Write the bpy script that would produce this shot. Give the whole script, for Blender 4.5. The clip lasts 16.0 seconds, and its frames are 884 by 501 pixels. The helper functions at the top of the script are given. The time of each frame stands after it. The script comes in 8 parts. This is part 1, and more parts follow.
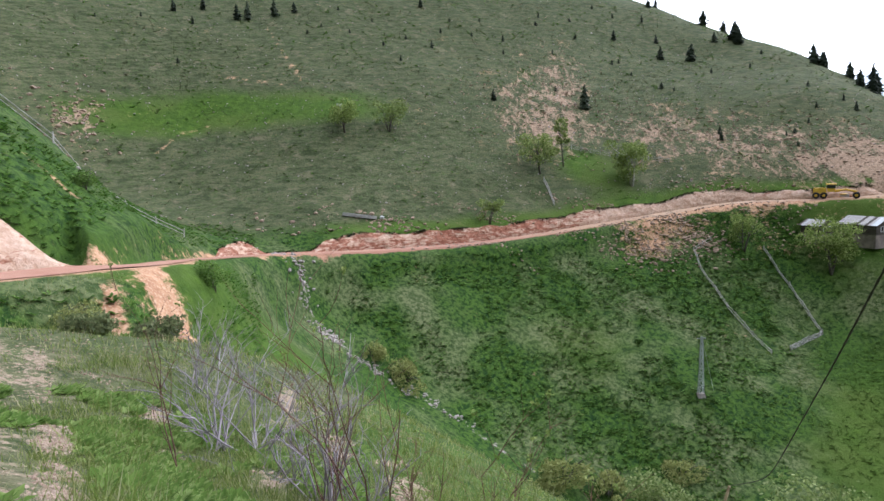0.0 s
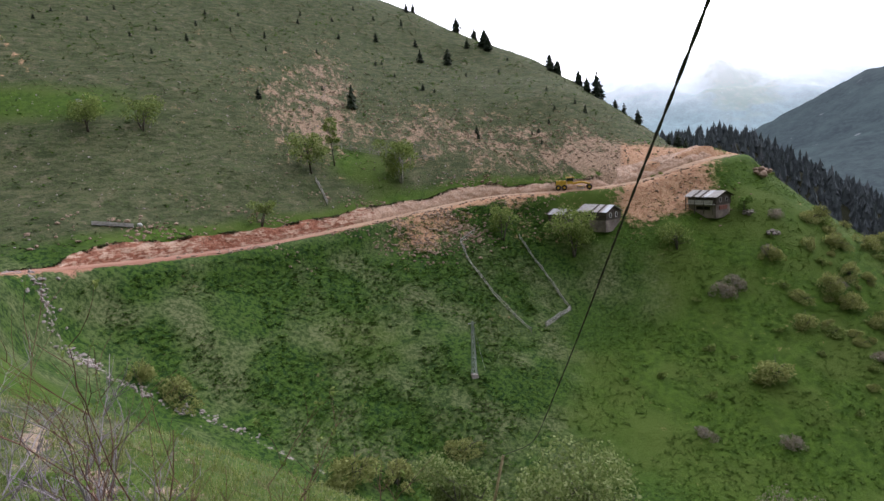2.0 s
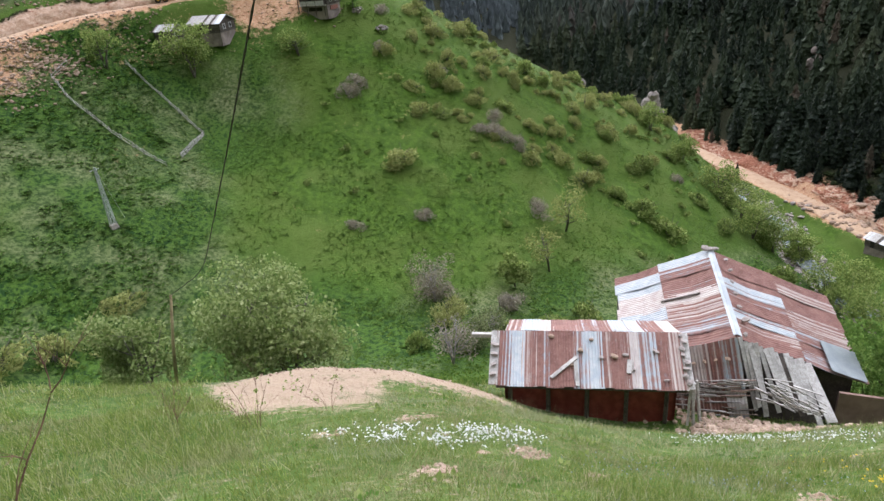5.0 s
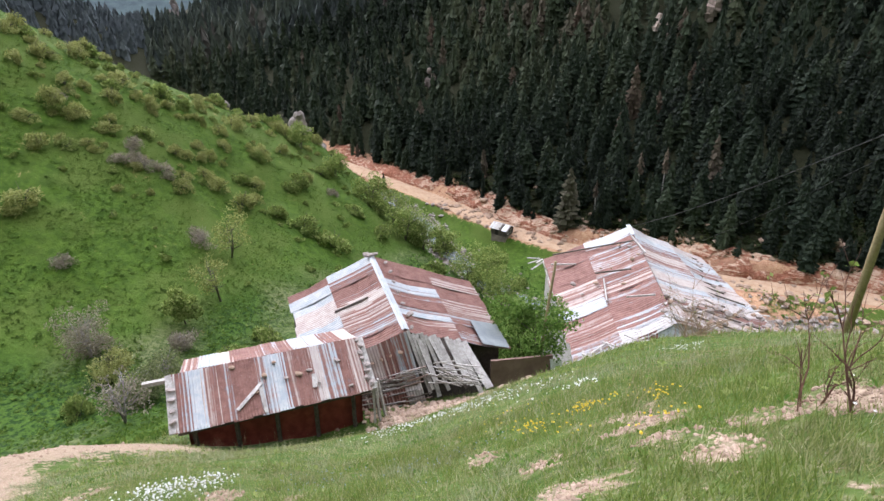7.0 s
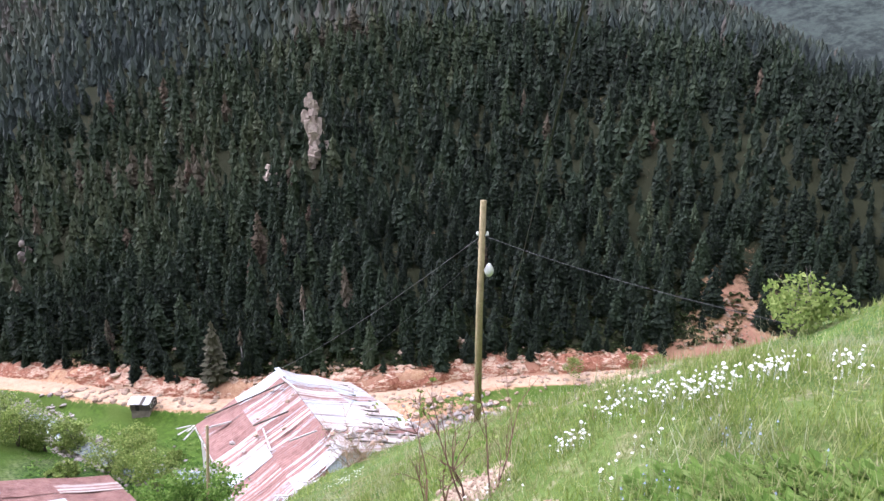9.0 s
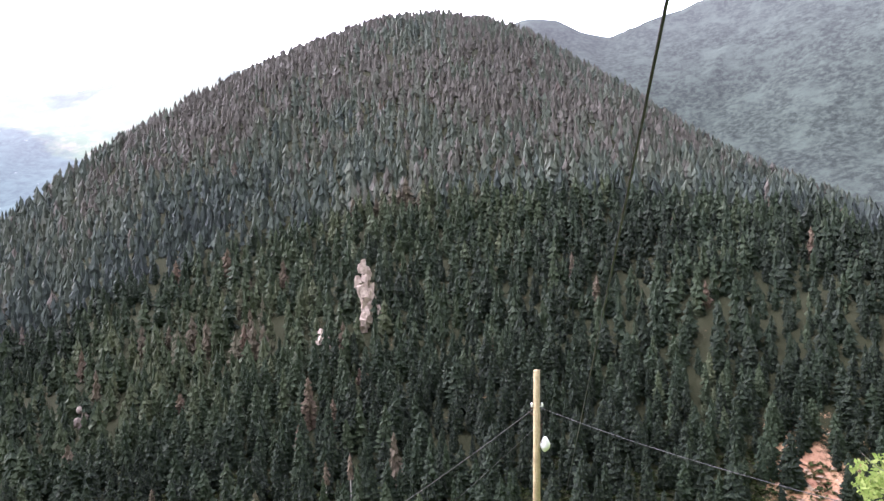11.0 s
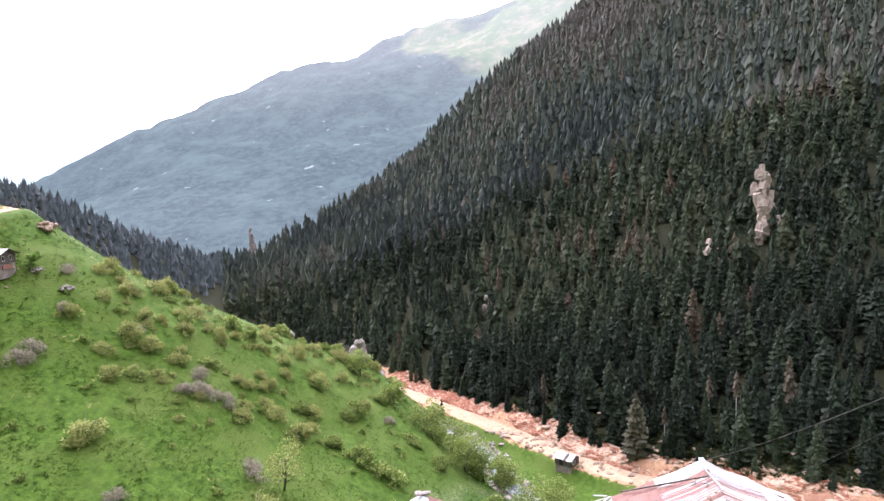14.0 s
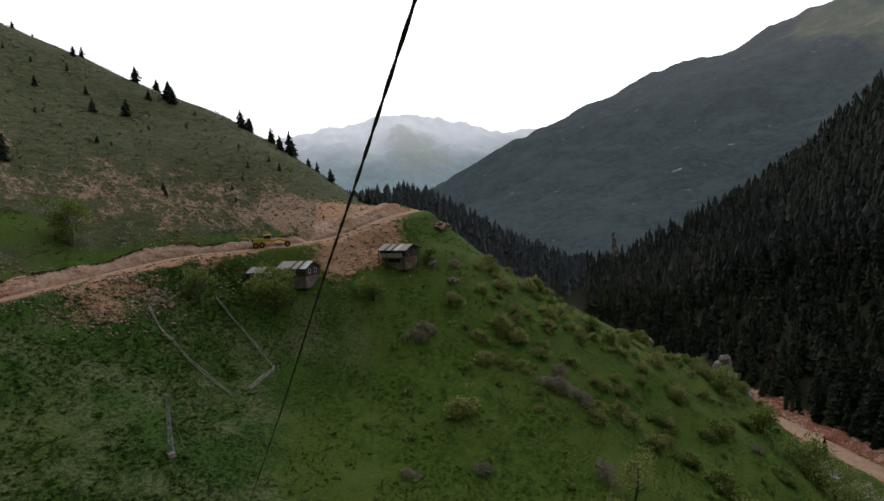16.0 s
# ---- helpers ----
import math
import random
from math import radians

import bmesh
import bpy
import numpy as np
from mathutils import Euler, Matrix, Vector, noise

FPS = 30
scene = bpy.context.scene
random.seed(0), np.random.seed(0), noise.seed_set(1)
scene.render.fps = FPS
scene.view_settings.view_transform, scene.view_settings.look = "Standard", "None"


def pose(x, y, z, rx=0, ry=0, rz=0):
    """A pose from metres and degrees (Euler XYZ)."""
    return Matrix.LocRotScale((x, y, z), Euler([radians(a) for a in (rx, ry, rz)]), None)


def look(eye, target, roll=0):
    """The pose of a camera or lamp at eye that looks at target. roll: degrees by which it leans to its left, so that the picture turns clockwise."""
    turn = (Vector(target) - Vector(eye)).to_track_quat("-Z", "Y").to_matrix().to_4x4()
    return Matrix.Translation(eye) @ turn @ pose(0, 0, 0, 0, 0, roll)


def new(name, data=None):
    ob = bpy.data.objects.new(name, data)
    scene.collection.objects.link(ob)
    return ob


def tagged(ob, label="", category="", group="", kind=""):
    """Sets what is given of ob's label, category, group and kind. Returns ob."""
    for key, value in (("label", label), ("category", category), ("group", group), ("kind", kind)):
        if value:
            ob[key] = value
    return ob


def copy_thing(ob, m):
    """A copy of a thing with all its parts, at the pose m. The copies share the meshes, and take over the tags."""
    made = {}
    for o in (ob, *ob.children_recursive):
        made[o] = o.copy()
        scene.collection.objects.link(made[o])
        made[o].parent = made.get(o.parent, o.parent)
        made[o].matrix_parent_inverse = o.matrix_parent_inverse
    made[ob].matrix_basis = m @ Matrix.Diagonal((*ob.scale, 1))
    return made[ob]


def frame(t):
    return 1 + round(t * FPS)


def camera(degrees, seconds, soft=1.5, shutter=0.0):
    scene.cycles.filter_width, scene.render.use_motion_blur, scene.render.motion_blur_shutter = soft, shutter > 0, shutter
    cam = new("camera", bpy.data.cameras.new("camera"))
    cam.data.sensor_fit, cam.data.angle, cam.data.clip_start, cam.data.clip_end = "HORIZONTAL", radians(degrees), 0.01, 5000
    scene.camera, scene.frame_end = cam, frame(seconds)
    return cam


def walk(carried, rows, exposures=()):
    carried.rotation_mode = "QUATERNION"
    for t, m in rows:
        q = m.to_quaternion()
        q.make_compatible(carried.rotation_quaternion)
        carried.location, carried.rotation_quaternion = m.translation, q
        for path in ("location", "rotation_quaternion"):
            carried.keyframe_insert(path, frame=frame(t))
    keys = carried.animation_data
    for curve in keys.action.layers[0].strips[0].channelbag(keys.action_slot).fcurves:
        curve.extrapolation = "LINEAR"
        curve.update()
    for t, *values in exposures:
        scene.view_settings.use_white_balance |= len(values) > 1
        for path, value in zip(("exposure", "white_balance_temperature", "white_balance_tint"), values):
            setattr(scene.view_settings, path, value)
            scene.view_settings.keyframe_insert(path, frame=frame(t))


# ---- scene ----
# ---- camera and its walk ----
cam = camera(67.97, 16.0)
PATH = [
    (0, 0, -0, -0, 82.574, 2.092, -0.273),
    (0.5, 0.006, -0.002, 0.007, 82.663, 2.52, -5.375),
    (1, 0.04, 0.092, 0.018, 82.883, 2.594, -11.972),
    (1.5, 0.033, 0.049, 0.004, 83.011, 2.965, -16.157),
    (2, 0.01, -0.014, -0.012, 81.672, 2.846, -19.928),
    (2.5, 0.011, 0.017, -0.019, 82.196, 2.783, -27.533),
    (3, -0.013, 0.037, -0.013, 80.312, 3.702, -29.878),
    (3.2, -0.013, 0.046, -0.013, 77.864, 4.587, -31.248),
    (3.89, -0.015, 0.101, -0.076, 71.1, 6.007, -37.081),
    (4.61, -0.018, 0.207, -0.196, 65.422, 5.695, -46.517),
    (5.3, -0.02, 0.262, -0.259, 62.969, 4.227, -57.794),
    (5.5, -0.029, 0.264, -0.267, 62.842, 3.557, -62.095),
    (6, -0.02, 0.252, -0.219, 62.684, 2.457, -70.428),
    (6.5, -0.009, 0.228, -0.231, 63.145, 0.82, -76.347),
    (7, 0.012, 0.176, -0.226, 63.953, 0.081, -81.524),
    (7.5, -0.024, 0.1, -0.182, 66.384, 0.632, -90.296),
    (8, -0.056, 0.032, -0.12, 67.98, 1.778, -100.004),
    (8.5, -0.089, -0.05, -0.096, 70.898, 0.666, -108.697),
    (9, -0.147, -0.065, -0.03, 76.211, 0.617, -113.817),
    (9.2, -0.153, -0.068, -0.022, 78.412, 0.379, -114.599),
    (9.89, -0.131, -0.066, 0.04, 84.607, 0.403, -115.036),
    (10.61, -0.09, -0.064, 0.158, 89.392, 1.265, -112.173),
    (11.3, -0.068, -0.062, 0.22, 89.884, 2.054, -106.621),
    (11.5, -0.068, -0.059, 0.212, 89.014, 2.228, -104.178),
    (12, -0.044, -0.027, 0.179, 86.199, 2.43, -99.314),
    (12.5, 0.047, -0.029, 0.138, 84.213, 1.925, -94.614),
    (13, 0.118, -0.052, 0.107, 84.47, 1.992, -90.182),
    (13.5, 0.112, -0.106, 0.112, 84.121, 2.353, -83.795),
    (14, 0.149, -0.125, 0.106, 83.459, 2.319, -76.865),
    (14.5, 0.148, -0.166, 0.107, 82.207, 2.642, -67.838),
    (15, 0.091, -0.226, 0.157, 82.14, 2.068, -57.969),
    (15.5, 0.001, -0.218, 0.201, 83.545, 2.554, -50.749),
    (16, -0.049, -0.215, 0.255, 85.211, 2.866, -45.867),
]
EXPOSURES = [(0.0, -0.25, 5700, 15), (1.5, -0.45, 5900, 19), (2.5, -0.9, 6150, 21), (3.2, -1.08, 6150, 20), (5.3, 0.15, 6000, 15), (7.0, 0.12, 6050, 18), (8.0, 0.12, 6100, 21), (9.0, 0.75, 5750, 26), (9.2, 0.85, 5750, 26), (11.3, 1.45, 6000, 31), (12.0, 1.42, 6050, 32), (13.5, 1.18, 6000, 30), (14.5, 0.32, 6200, 21), (15.0, -0.55, 6350, 18), (15.5, -0.9, 6350, 17), (16.0, -1.75, 6400, 16)]
walk(cam, [(t, pose(x, y, z, rx, ry, rz)) for t, x, y, z, rx, ry, rz in PATH], EXPOSURES)

# ---- world and sun: high bright overcast ----
SUN_WAY = Vector((math.sin(radians(62)) * math.cos(radians(32)), math.cos(radians(62)) * math.cos(radians(32)), math.sin(radians(32))))
world = bpy.data.worlds.new("overcast_sky")
scene.world = world
world.use_nodes = True
wn, wl = world.node_tree.nodes, world.node_tree.links
wn.clear()
w_out = wn.new("ShaderNodeOutputWorld")
w_bg = wn.new("ShaderNodeBackground")
w_sky = wn.new("ShaderNodeTexSky")
w_sky.sky_type = "NISHITA"
w_sky.sun_disc = False
w_sky.sun_elevation = radians(32)
w_sky.sun_rotation = radians(62)
w_sky.air_density, w_sky.dust_density = 1.0, 4.0
w_cloud = wn.new("ShaderNodeTexNoise")
w_cloud.inputs["Scale"].default_value = 2.2
w_cloud.inputs["Detail"].default_value = 5
w_ramp = wn.new("ShaderNodeValToRGB")
w_ramp.color_ramp.elements[0].position, w_ramp.color_ramp.elements[0].color = 0.3, (8.3, 8.5, 8.9, 1)
w_ramp.color_ramp.elements[1].position, w_ramp.color_ramp.elements[1].color = 0.7, (10.4, 10.4, 10.4, 1)
w_mix = wn.new("ShaderNodeMixRGB")
w_mix.inputs[0].default_value = 0.88
wl.new(w_cloud.outputs["Fac"], w_ramp.inputs[0])
wl.new(w_sky.outputs[0], w_mix.inputs[1])
wl.new(w_ramp.outputs[0], w_mix.inputs[2])
w_dir = wn.new("ShaderNodeTexCoord")
w_dot = wn.new("ShaderNodeVectorMath")
w_dot.operation = "DOT_PRODUCT"
w_dot.inputs[1].default_value = SUN_WAY
wl.new(w_dir.outputs["Generated"], w_dot.inputs[0])
w_glow = wn.new("ShaderNodeMapRange")
w_glow.interpolation_type = "SMOOTHSTEP"
w_glow.inputs[1].default_value, w_glow.inputs[2].default_value = -0.1, 1.0
w_glow.inputs[3].default_value, w_glow.inputs[4].default_value = 0.58, 4.5
wl.new(w_dot.outputs["Value"], w_glow.inputs[0])
w_mul = wn.new("ShaderNodeVectorMath")
w_mul.operation = "SCALE"
wl.new(w_mix.outputs[0], w_mul.inputs[0])
wl.new(w_glow.outputs[0], w_mul.inputs["Scale"])
wl.new(w_mul.outputs[0], w_bg.inputs["Color"])
w_bg.inputs["Strength"].default_value = 0.12
wl.new(w_bg.outputs[0], w_out.inputs["Surface"])
sun_data = bpy.data.lights.new("sun", "SUN")
sun_data.energy, sun_data.angle, sun_data.color = 0.8, radians(16), (1.0, 0.96, 0.9)
sun = new("sun", sun_data)
sun.matrix_world = look(SUN_WAY * 200, (0, 0, 0))


# ---- materials ----
class Nodes:
    """A material's node tree, with short calls to grow it."""

    def __init__(self, name):
        self.mat = bpy.data.materials.new(name)
        self.mat.use_nodes = True
        self.t = self.mat.node_tree
        self.n, self.l = self.t.nodes, self.t.links
        self.n.clear()
        self.out = self.n.new("ShaderNodeOutputMaterial")
        self.bsdf = self.n.new("ShaderNodeBsdfPrincipled")
        self.l.new(self.bsdf.outputs[0], self.out.inputs["Surface"])
        self.geo = self.n.new("ShaderNodeNewGeometry")

    def put(self, socket, v):
        if isinstance(v, bpy.types.NodeSocket):
            self.l.new(v, socket)
        elif isinstance(v, (tuple, list)) and len(v) == 3 and socket.type == "RGBA":
            socket.default_value = (*v, 1)
        else:
            socket.default_value = v

    def noise(self, scale, detail=4, rough=0.55, vec=None, warp=0.0):
        k = self.n.new("ShaderNodeTexNoise")
        k.inputs["Scale"].default_value = scale
        k.inputs["Detail"].default_value = detail
        k.inputs["Roughness"].default_value = rough
        k.inputs["Distortion"].default_value = warp
        self.l.new(vec or self.geo.outputs["Position"], k.inputs["Vector"])
        return k.outputs["Fac"]

    def stretched(self, sx, sy, sz, source=None):
        k = self.n.new("ShaderNodeVectorMath")
        k.operation = "MULTIPLY"
        self.l.new(source or self.geo.outputs["Position"], k.inputs[0])
        k.inputs[1].default_value = (sx, sy, sz)
        return k.outputs[0]

    def local(self):
        return self.n.new("ShaderNodeTexCoord").outputs["Object"]

    def attr(self, name):
        k = self.n.new("ShaderNodeAttribute")
        k.attribute_name = name
        return k.outputs["Fac"]

    def rnd(self):
        return self.n.new("ShaderNodeObjectInfo").outputs["Random"]

    def island(self):
        return self.geo.outputs["Random Per Island"]

    def math(self, op, a, b=0.0):
        k = self.n.new("ShaderNodeMath")
        k.operation = op
        self.put(k.inputs[0], a)
        self.put(k.inputs[1], b)
        return k.outputs[0]

    def step(self, v, lo, hi):
        k = self.n.new("ShaderNodeMapRange")
        k.interpolation_type = "SMOOTHSTEP"
        self.put(k.inputs[0], v)
        k.inputs[1].default_value, k.inputs[2].default_value = lo, hi
        return k.outputs[0]

    def mix(self, f, a, b):
        k = self.n.new("ShaderNodeMixRGB")
        self.put(k.inputs[0], f)
        self.put(k.inputs[1], a)
        self.put(k.inputs[2], b)
        return k.outputs[0]

    def ramp(self, f, *stops):
        k = self.n.new("ShaderNodeValToRGB")
        e = k.color_ramp.elements
        while len(e) < len(stops):
            e.new(0.5)
        for s, (p, c) in zip(e, stops):
            s.position, s.color = p, (*c, 1)
        self.l.new(f, k.inputs[0])
        return k.outputs[0]

    def done(self, color, rough=0.9, bump=None, strength=0.5, distance=0.05, metal=0.0, spec=0.3):
        b = self.bsdf.inputs
        self.put(b["Base Color"], color)
        self.put(b["Roughness"], rough)
        self.put(b["Metallic"], metal)
        self.put(b["Specular IOR Level"], spec)
        if bump is not None:
            k = self.n.new("ShaderNodeBump")
            k.inputs["Strength"].default_value = strength
            k.inputs["Distance"].default_value = distance
            self.l.new(bump, k.inputs["Height"])
            self.l.new(k.outputs[0], b["Normal"])
        return self.mat


def ground_material():
    m = Nodes("meadow_and_earth")
    fine, mid, wide = m.noise(6.0, 5, 0.65), m.noise(0.9, 5, 0.6), m.noise(0.09, 4)
    lines = m.noise(1.0, 5, 0.75, m.stretched(0.35, 0.35, 1.3), 0.4)
    tuft = m.noise(1.7, 4, 0.7)
    fresh = m.mix(m.step(mid, 0.3, 0.7), (0.030, 0.064, 0.007), (0.066, 0.118, 0.014))
    fresh = m.mix(m.step(wide, 0.4, 0.65), fresh, (0.068, 0.104, 0.018))
    lush = m.mix(m.step(tuft, 0.38, 0.60), (0.010, 0.033, 0.006), (0.052, 0.100, 0.014))
    lush = m.mix(m.step(wide, 0.45, 0.7), lush, m.mix(m.step(tuft, 0.4, 0.6), (0.045, 0.070, 0.020), (0.135, 0.150, 0.070)))
    dry = m.mix(m.step(lines, 0.38, 0.60), (0.036, 0.050, 0.018), (0.092, 0.100, 0.046))
    dry = m.mix(m.step(mid, 0.5, 0.75), dry, (0.056, 0.090, 0.024))
    dry = m.mix(m.math("MULTIPLY", m.step(m.noise(2.6, 5, 0.75), 0.50, 0.62), 0.75), dry, (0.022, 0.033, 0.014))
    dry = m.mix(m.math("MULTIPLY", m.step(m.noise(0.33, 7, 0.8), 0.53, 0.68), 0.6), dry, (0.19, 0.16, 0.105))
    green = m.mix(m.step(m.math("ADD", m.attr("lush"), m.math("MULTIPLY", mid, 0.5)), 0.55, 0.95), fresh, lush)
    green = m.mix(m.step(m.math("ADD", m.attr("dry"), m.math("MULTIPLY", wide, 0.6)), 0.5, 1.0), green, dry)
    worn = m.math("MULTIPLY", m.math("MULTIPLY", m.attr("near"), m.step(m.noise(4.0, 7, 0.8), 0.5, 0.64)), 0.6)
    green = m.mix(worn, green, m.mix(m.step(m.noise(17.0, 4, 0.8), 0.4, 0.6), (0.13, 0.115, 0.062), (0.30, 0.26, 0.17)))
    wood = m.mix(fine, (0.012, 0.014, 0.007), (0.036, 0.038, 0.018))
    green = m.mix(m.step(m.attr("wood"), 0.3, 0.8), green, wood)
    earth = m.mix(m.step(mid, 0.3, 0.7), (0.29, 0.145, 0.080), (0.46, 0.275, 0.160))
    earth = m.mix(m.step(fine, 0.45, 0.7), earth, (0.53, 0.365, 0.24))
    earth = m.mix(m.step(m.attr("red"), 0.2, 0.8), earth, m.mix(mid, (0.22, 0.09, 0.055), (0.36, 0.20, 0.14)))
    earth = m.mix(m.math("MULTIPLY", m.attr("near"), 0.8), earth, m.mix(m.step(m.noise(30.0, 3, 0.8), 0.35, 0.65), (0.160, 0.130, 0.094), (0.295, 0.250, 0.190)))
    stone = m.mix(m.step(fine, 0.35, 0.65), (0.13, 0.105, 0.095), (0.38, 0.34, 0.31))
    talus = m.mix(m.step(m.noise(2.2, 5, 0.75), 0.35, 0.65), (0.105, 0.085, 0.055), (0.36, 0.255, 0.175))
    earth = m.mix(m.math("MULTIPLY", m.attr("scree"), 0.8), earth, m.mix(m.step(fine, 0.5, 0.7), talus, (0.43, 0.335, 0.25)))
    edge = m.math("ADD", m.attr("bare"), m.math("MULTIPLY", m.math("SUBTRACT", m.noise(0.13, 9, 0.7), 0.5), 1.9))
    edge = m.math("ADD", edge, m.math("MULTIPLY", m.math("SUBTRACT", m.noise(0.9, 6, 0.7), 0.5), 1.4))
    edge = m.math("ADD", edge, m.math("MULTIPLY", m.math("MULTIPLY", m.math("SUBTRACT", m.noise(6.0, 6, 0.8), 0.5), 3.0), m.attr("near")))
    edge = m.math("ADD", edge, m.math("MULTIPLY", m.math("SUBTRACT", m.noise(3.2, 4, 0.7), 0.5), 1.1))
    streak = m.noise(1.0, 5, 0.7, m.stretched(0.55, 0.2, 0.2), 0.5)
    edge = m.math("ADD", edge, m.math("MULTIPLY", m.math("MULTIPLY", m.math("SUBTRACT", streak, 0.5), 2.6), m.attr("scree")))
    col = m.mix(m.step(edge, 0.36, 0.74), green, earth)
    sedge = m.math("ADD", m.attr("stone"), m.math("MULTIPLY", m.math("SUBTRACT", m.noise(1.1, 5, 0.7), 0.5), 1.2))
    col = m.mix(m.step(sedge, 0.45, 0.6), col, stone)
    height = m.math("ADD", m.math("MULTIPLY", tuft, 1.0), m.math("MULTIPLY", fine, 0.35))
    return m.done(col, 0.95, height, 0.75, 0.22, spec=0.12)


def dirt_material():
    m = Nodes("dirt_track")
    mid, fine = m.noise(0.7, 5, 0.6), m.noise(9.0, 4, 0.7)
    col = m.mix(m.step(mid, 0.3, 0.7), (0.32, 0.205, 0.130), (0.42, 0.300, 0.200))
    col = m.mix(m.step(fine, 0.5, 0.75), col, (0.50, 0.375, 0.25))
    col = m.mix(m.attr("red"), col, m.mix(mid, (0.28, 0.13, 0.085), (0.42, 0.25, 0.18)))
    return m.done(col, 0.95, fine, 0.6, 0.06, spec=0.15)


def water_material():
    m = Nodes("mountain_stream")
    foam = m.noise(0.9, 6, 0.7)
    col = m.mix(m.step(foam, 0.55, 0.66), (0.09, 0.12, 0.11), (0.45, 0.49, 0.50))
    return m.done(col, m.math("ADD", m.math("MULTIPLY", m.step(foam, 0.45, 0.6), 0.5), 0.12), foam, 0.8, 0.2, spec=0.5)


def needle_material(name="spruce_needles", grey=0.0):
    m = Nodes(name)
    tint, fine = m.attr("tint"), m.noise(1.6, 4, 0.7)
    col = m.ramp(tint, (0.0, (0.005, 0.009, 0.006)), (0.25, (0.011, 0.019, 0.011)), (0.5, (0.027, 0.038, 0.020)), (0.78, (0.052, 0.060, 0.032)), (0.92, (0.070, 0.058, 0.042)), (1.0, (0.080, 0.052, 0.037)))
    col = m.mix(m.step(fine, 0.4, 0.75), col, m.mix(0.35, col, (0.075, 0.095, 0.05)))
    # grey: how much distance haze is mixed into the needle colour
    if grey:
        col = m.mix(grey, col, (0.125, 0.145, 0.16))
    return m.done(col, 0.85, fine, 0.8, 0.3, spec=0.15)


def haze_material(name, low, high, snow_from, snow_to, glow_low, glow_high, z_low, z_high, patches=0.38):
    """A distant range: woods below, open rock and old snow above, with haze painted on as glow."""
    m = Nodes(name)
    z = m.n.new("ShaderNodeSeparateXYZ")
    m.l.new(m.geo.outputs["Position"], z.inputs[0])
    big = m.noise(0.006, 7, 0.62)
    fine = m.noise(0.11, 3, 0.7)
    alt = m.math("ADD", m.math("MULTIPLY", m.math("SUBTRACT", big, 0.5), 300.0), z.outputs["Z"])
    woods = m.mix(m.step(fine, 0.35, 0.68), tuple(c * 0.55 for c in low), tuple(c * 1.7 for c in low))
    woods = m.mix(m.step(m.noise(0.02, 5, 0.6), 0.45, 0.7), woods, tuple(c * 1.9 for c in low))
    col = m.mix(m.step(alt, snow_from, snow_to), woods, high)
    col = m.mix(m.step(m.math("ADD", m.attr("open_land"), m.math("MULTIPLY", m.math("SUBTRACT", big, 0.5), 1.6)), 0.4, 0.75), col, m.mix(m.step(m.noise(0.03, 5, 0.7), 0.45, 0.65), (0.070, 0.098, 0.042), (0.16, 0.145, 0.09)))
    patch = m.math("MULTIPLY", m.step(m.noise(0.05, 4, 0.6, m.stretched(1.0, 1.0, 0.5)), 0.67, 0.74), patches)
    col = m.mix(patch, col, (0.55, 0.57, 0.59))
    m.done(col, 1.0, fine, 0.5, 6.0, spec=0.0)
    # haze put in as emission, stronger with height; the mountain is no lamp
    haze_glow = m.math("ADD", m.step(z.outputs["Z"], z_low, z_high), m.math("MULTIPLY", m.math("SUBTRACT", m.noise(0.0035, 3, 0.5), 0.5), 0.35))
    m.put(m.bsdf.inputs["Emission Color"], m.mix(haze_glow, glow_low, glow_high))
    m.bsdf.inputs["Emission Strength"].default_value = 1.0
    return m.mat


GROUND, DIRT, WATER, NEEDLES = ground_material(), dirt_material(), water_material(), needle_material()
# copies of the spruce needles with haze painted into their colour
NEEDLES_FAR = needle_material("spruce_hazed_far", 0.20)
NEEDLES_MID = needle_material("spruce_hazed_mid", 0.19)
NEEDLES_BLUE = needle_material("spruce_hazed_ridge", 0.66)

# ---- the lie of the land: bearing in degrees, distance and height in metres from the viewpoint ----
EYE = 1.65
UPPER_ROAD = [(-60, 32, -4.0), (-45, 38, -4.5), (-36, 40.5, -4.9), (-32, 42, -5.1), (-28.3, 43.5, -5.3), (-24.8, 47, -5.9), (-22.6, 58, -7.1), (-21.5, 70, -8.6), (-15.2, 92, -11.3), (-9.1, 102, -12.9), (-1.7, 110, -13.9),
              (5.8, 118, -13.9), (13, 128, -12.6), (19.8, 138, -10.9), (24.1, 142, -9.4), (30, 146, -9.4), (34, 148, -8.8), (36.7, 152, -8.2), (40.7, 158, -4.6), (43.5, 168, -3.4)]
STREAM = [(-28, 128, -1), (-20, 106, -9), (-14.8, 95, -13.2), (-11.8, 87, -19.1), (-8.6, 84, -23.4), (-4.7, 82, -27.8), (0.3, 80, -31.5), (4.3, 77, -34.4), (12, 73, -39),
          (22, 70, -43.7), (35, 69, -45), (48, 69, -46.5), (56, 71, -48.5), (65, 82, -52), (75, 100, -59), (82, 122, -67)]
RIVER = [(59, 280, -67.8), (64, 236, -68.5), (72, 190, -69), (80, 158, -69.2), (82.2, 138, -69.4), (88.6, 118, -69.6), (100, 113, -69.8), (113, 122, -70), (119.7, 127, -70.1), (130, 138, -70.3), (140, 152, -70.5), (152, 180, -71)]
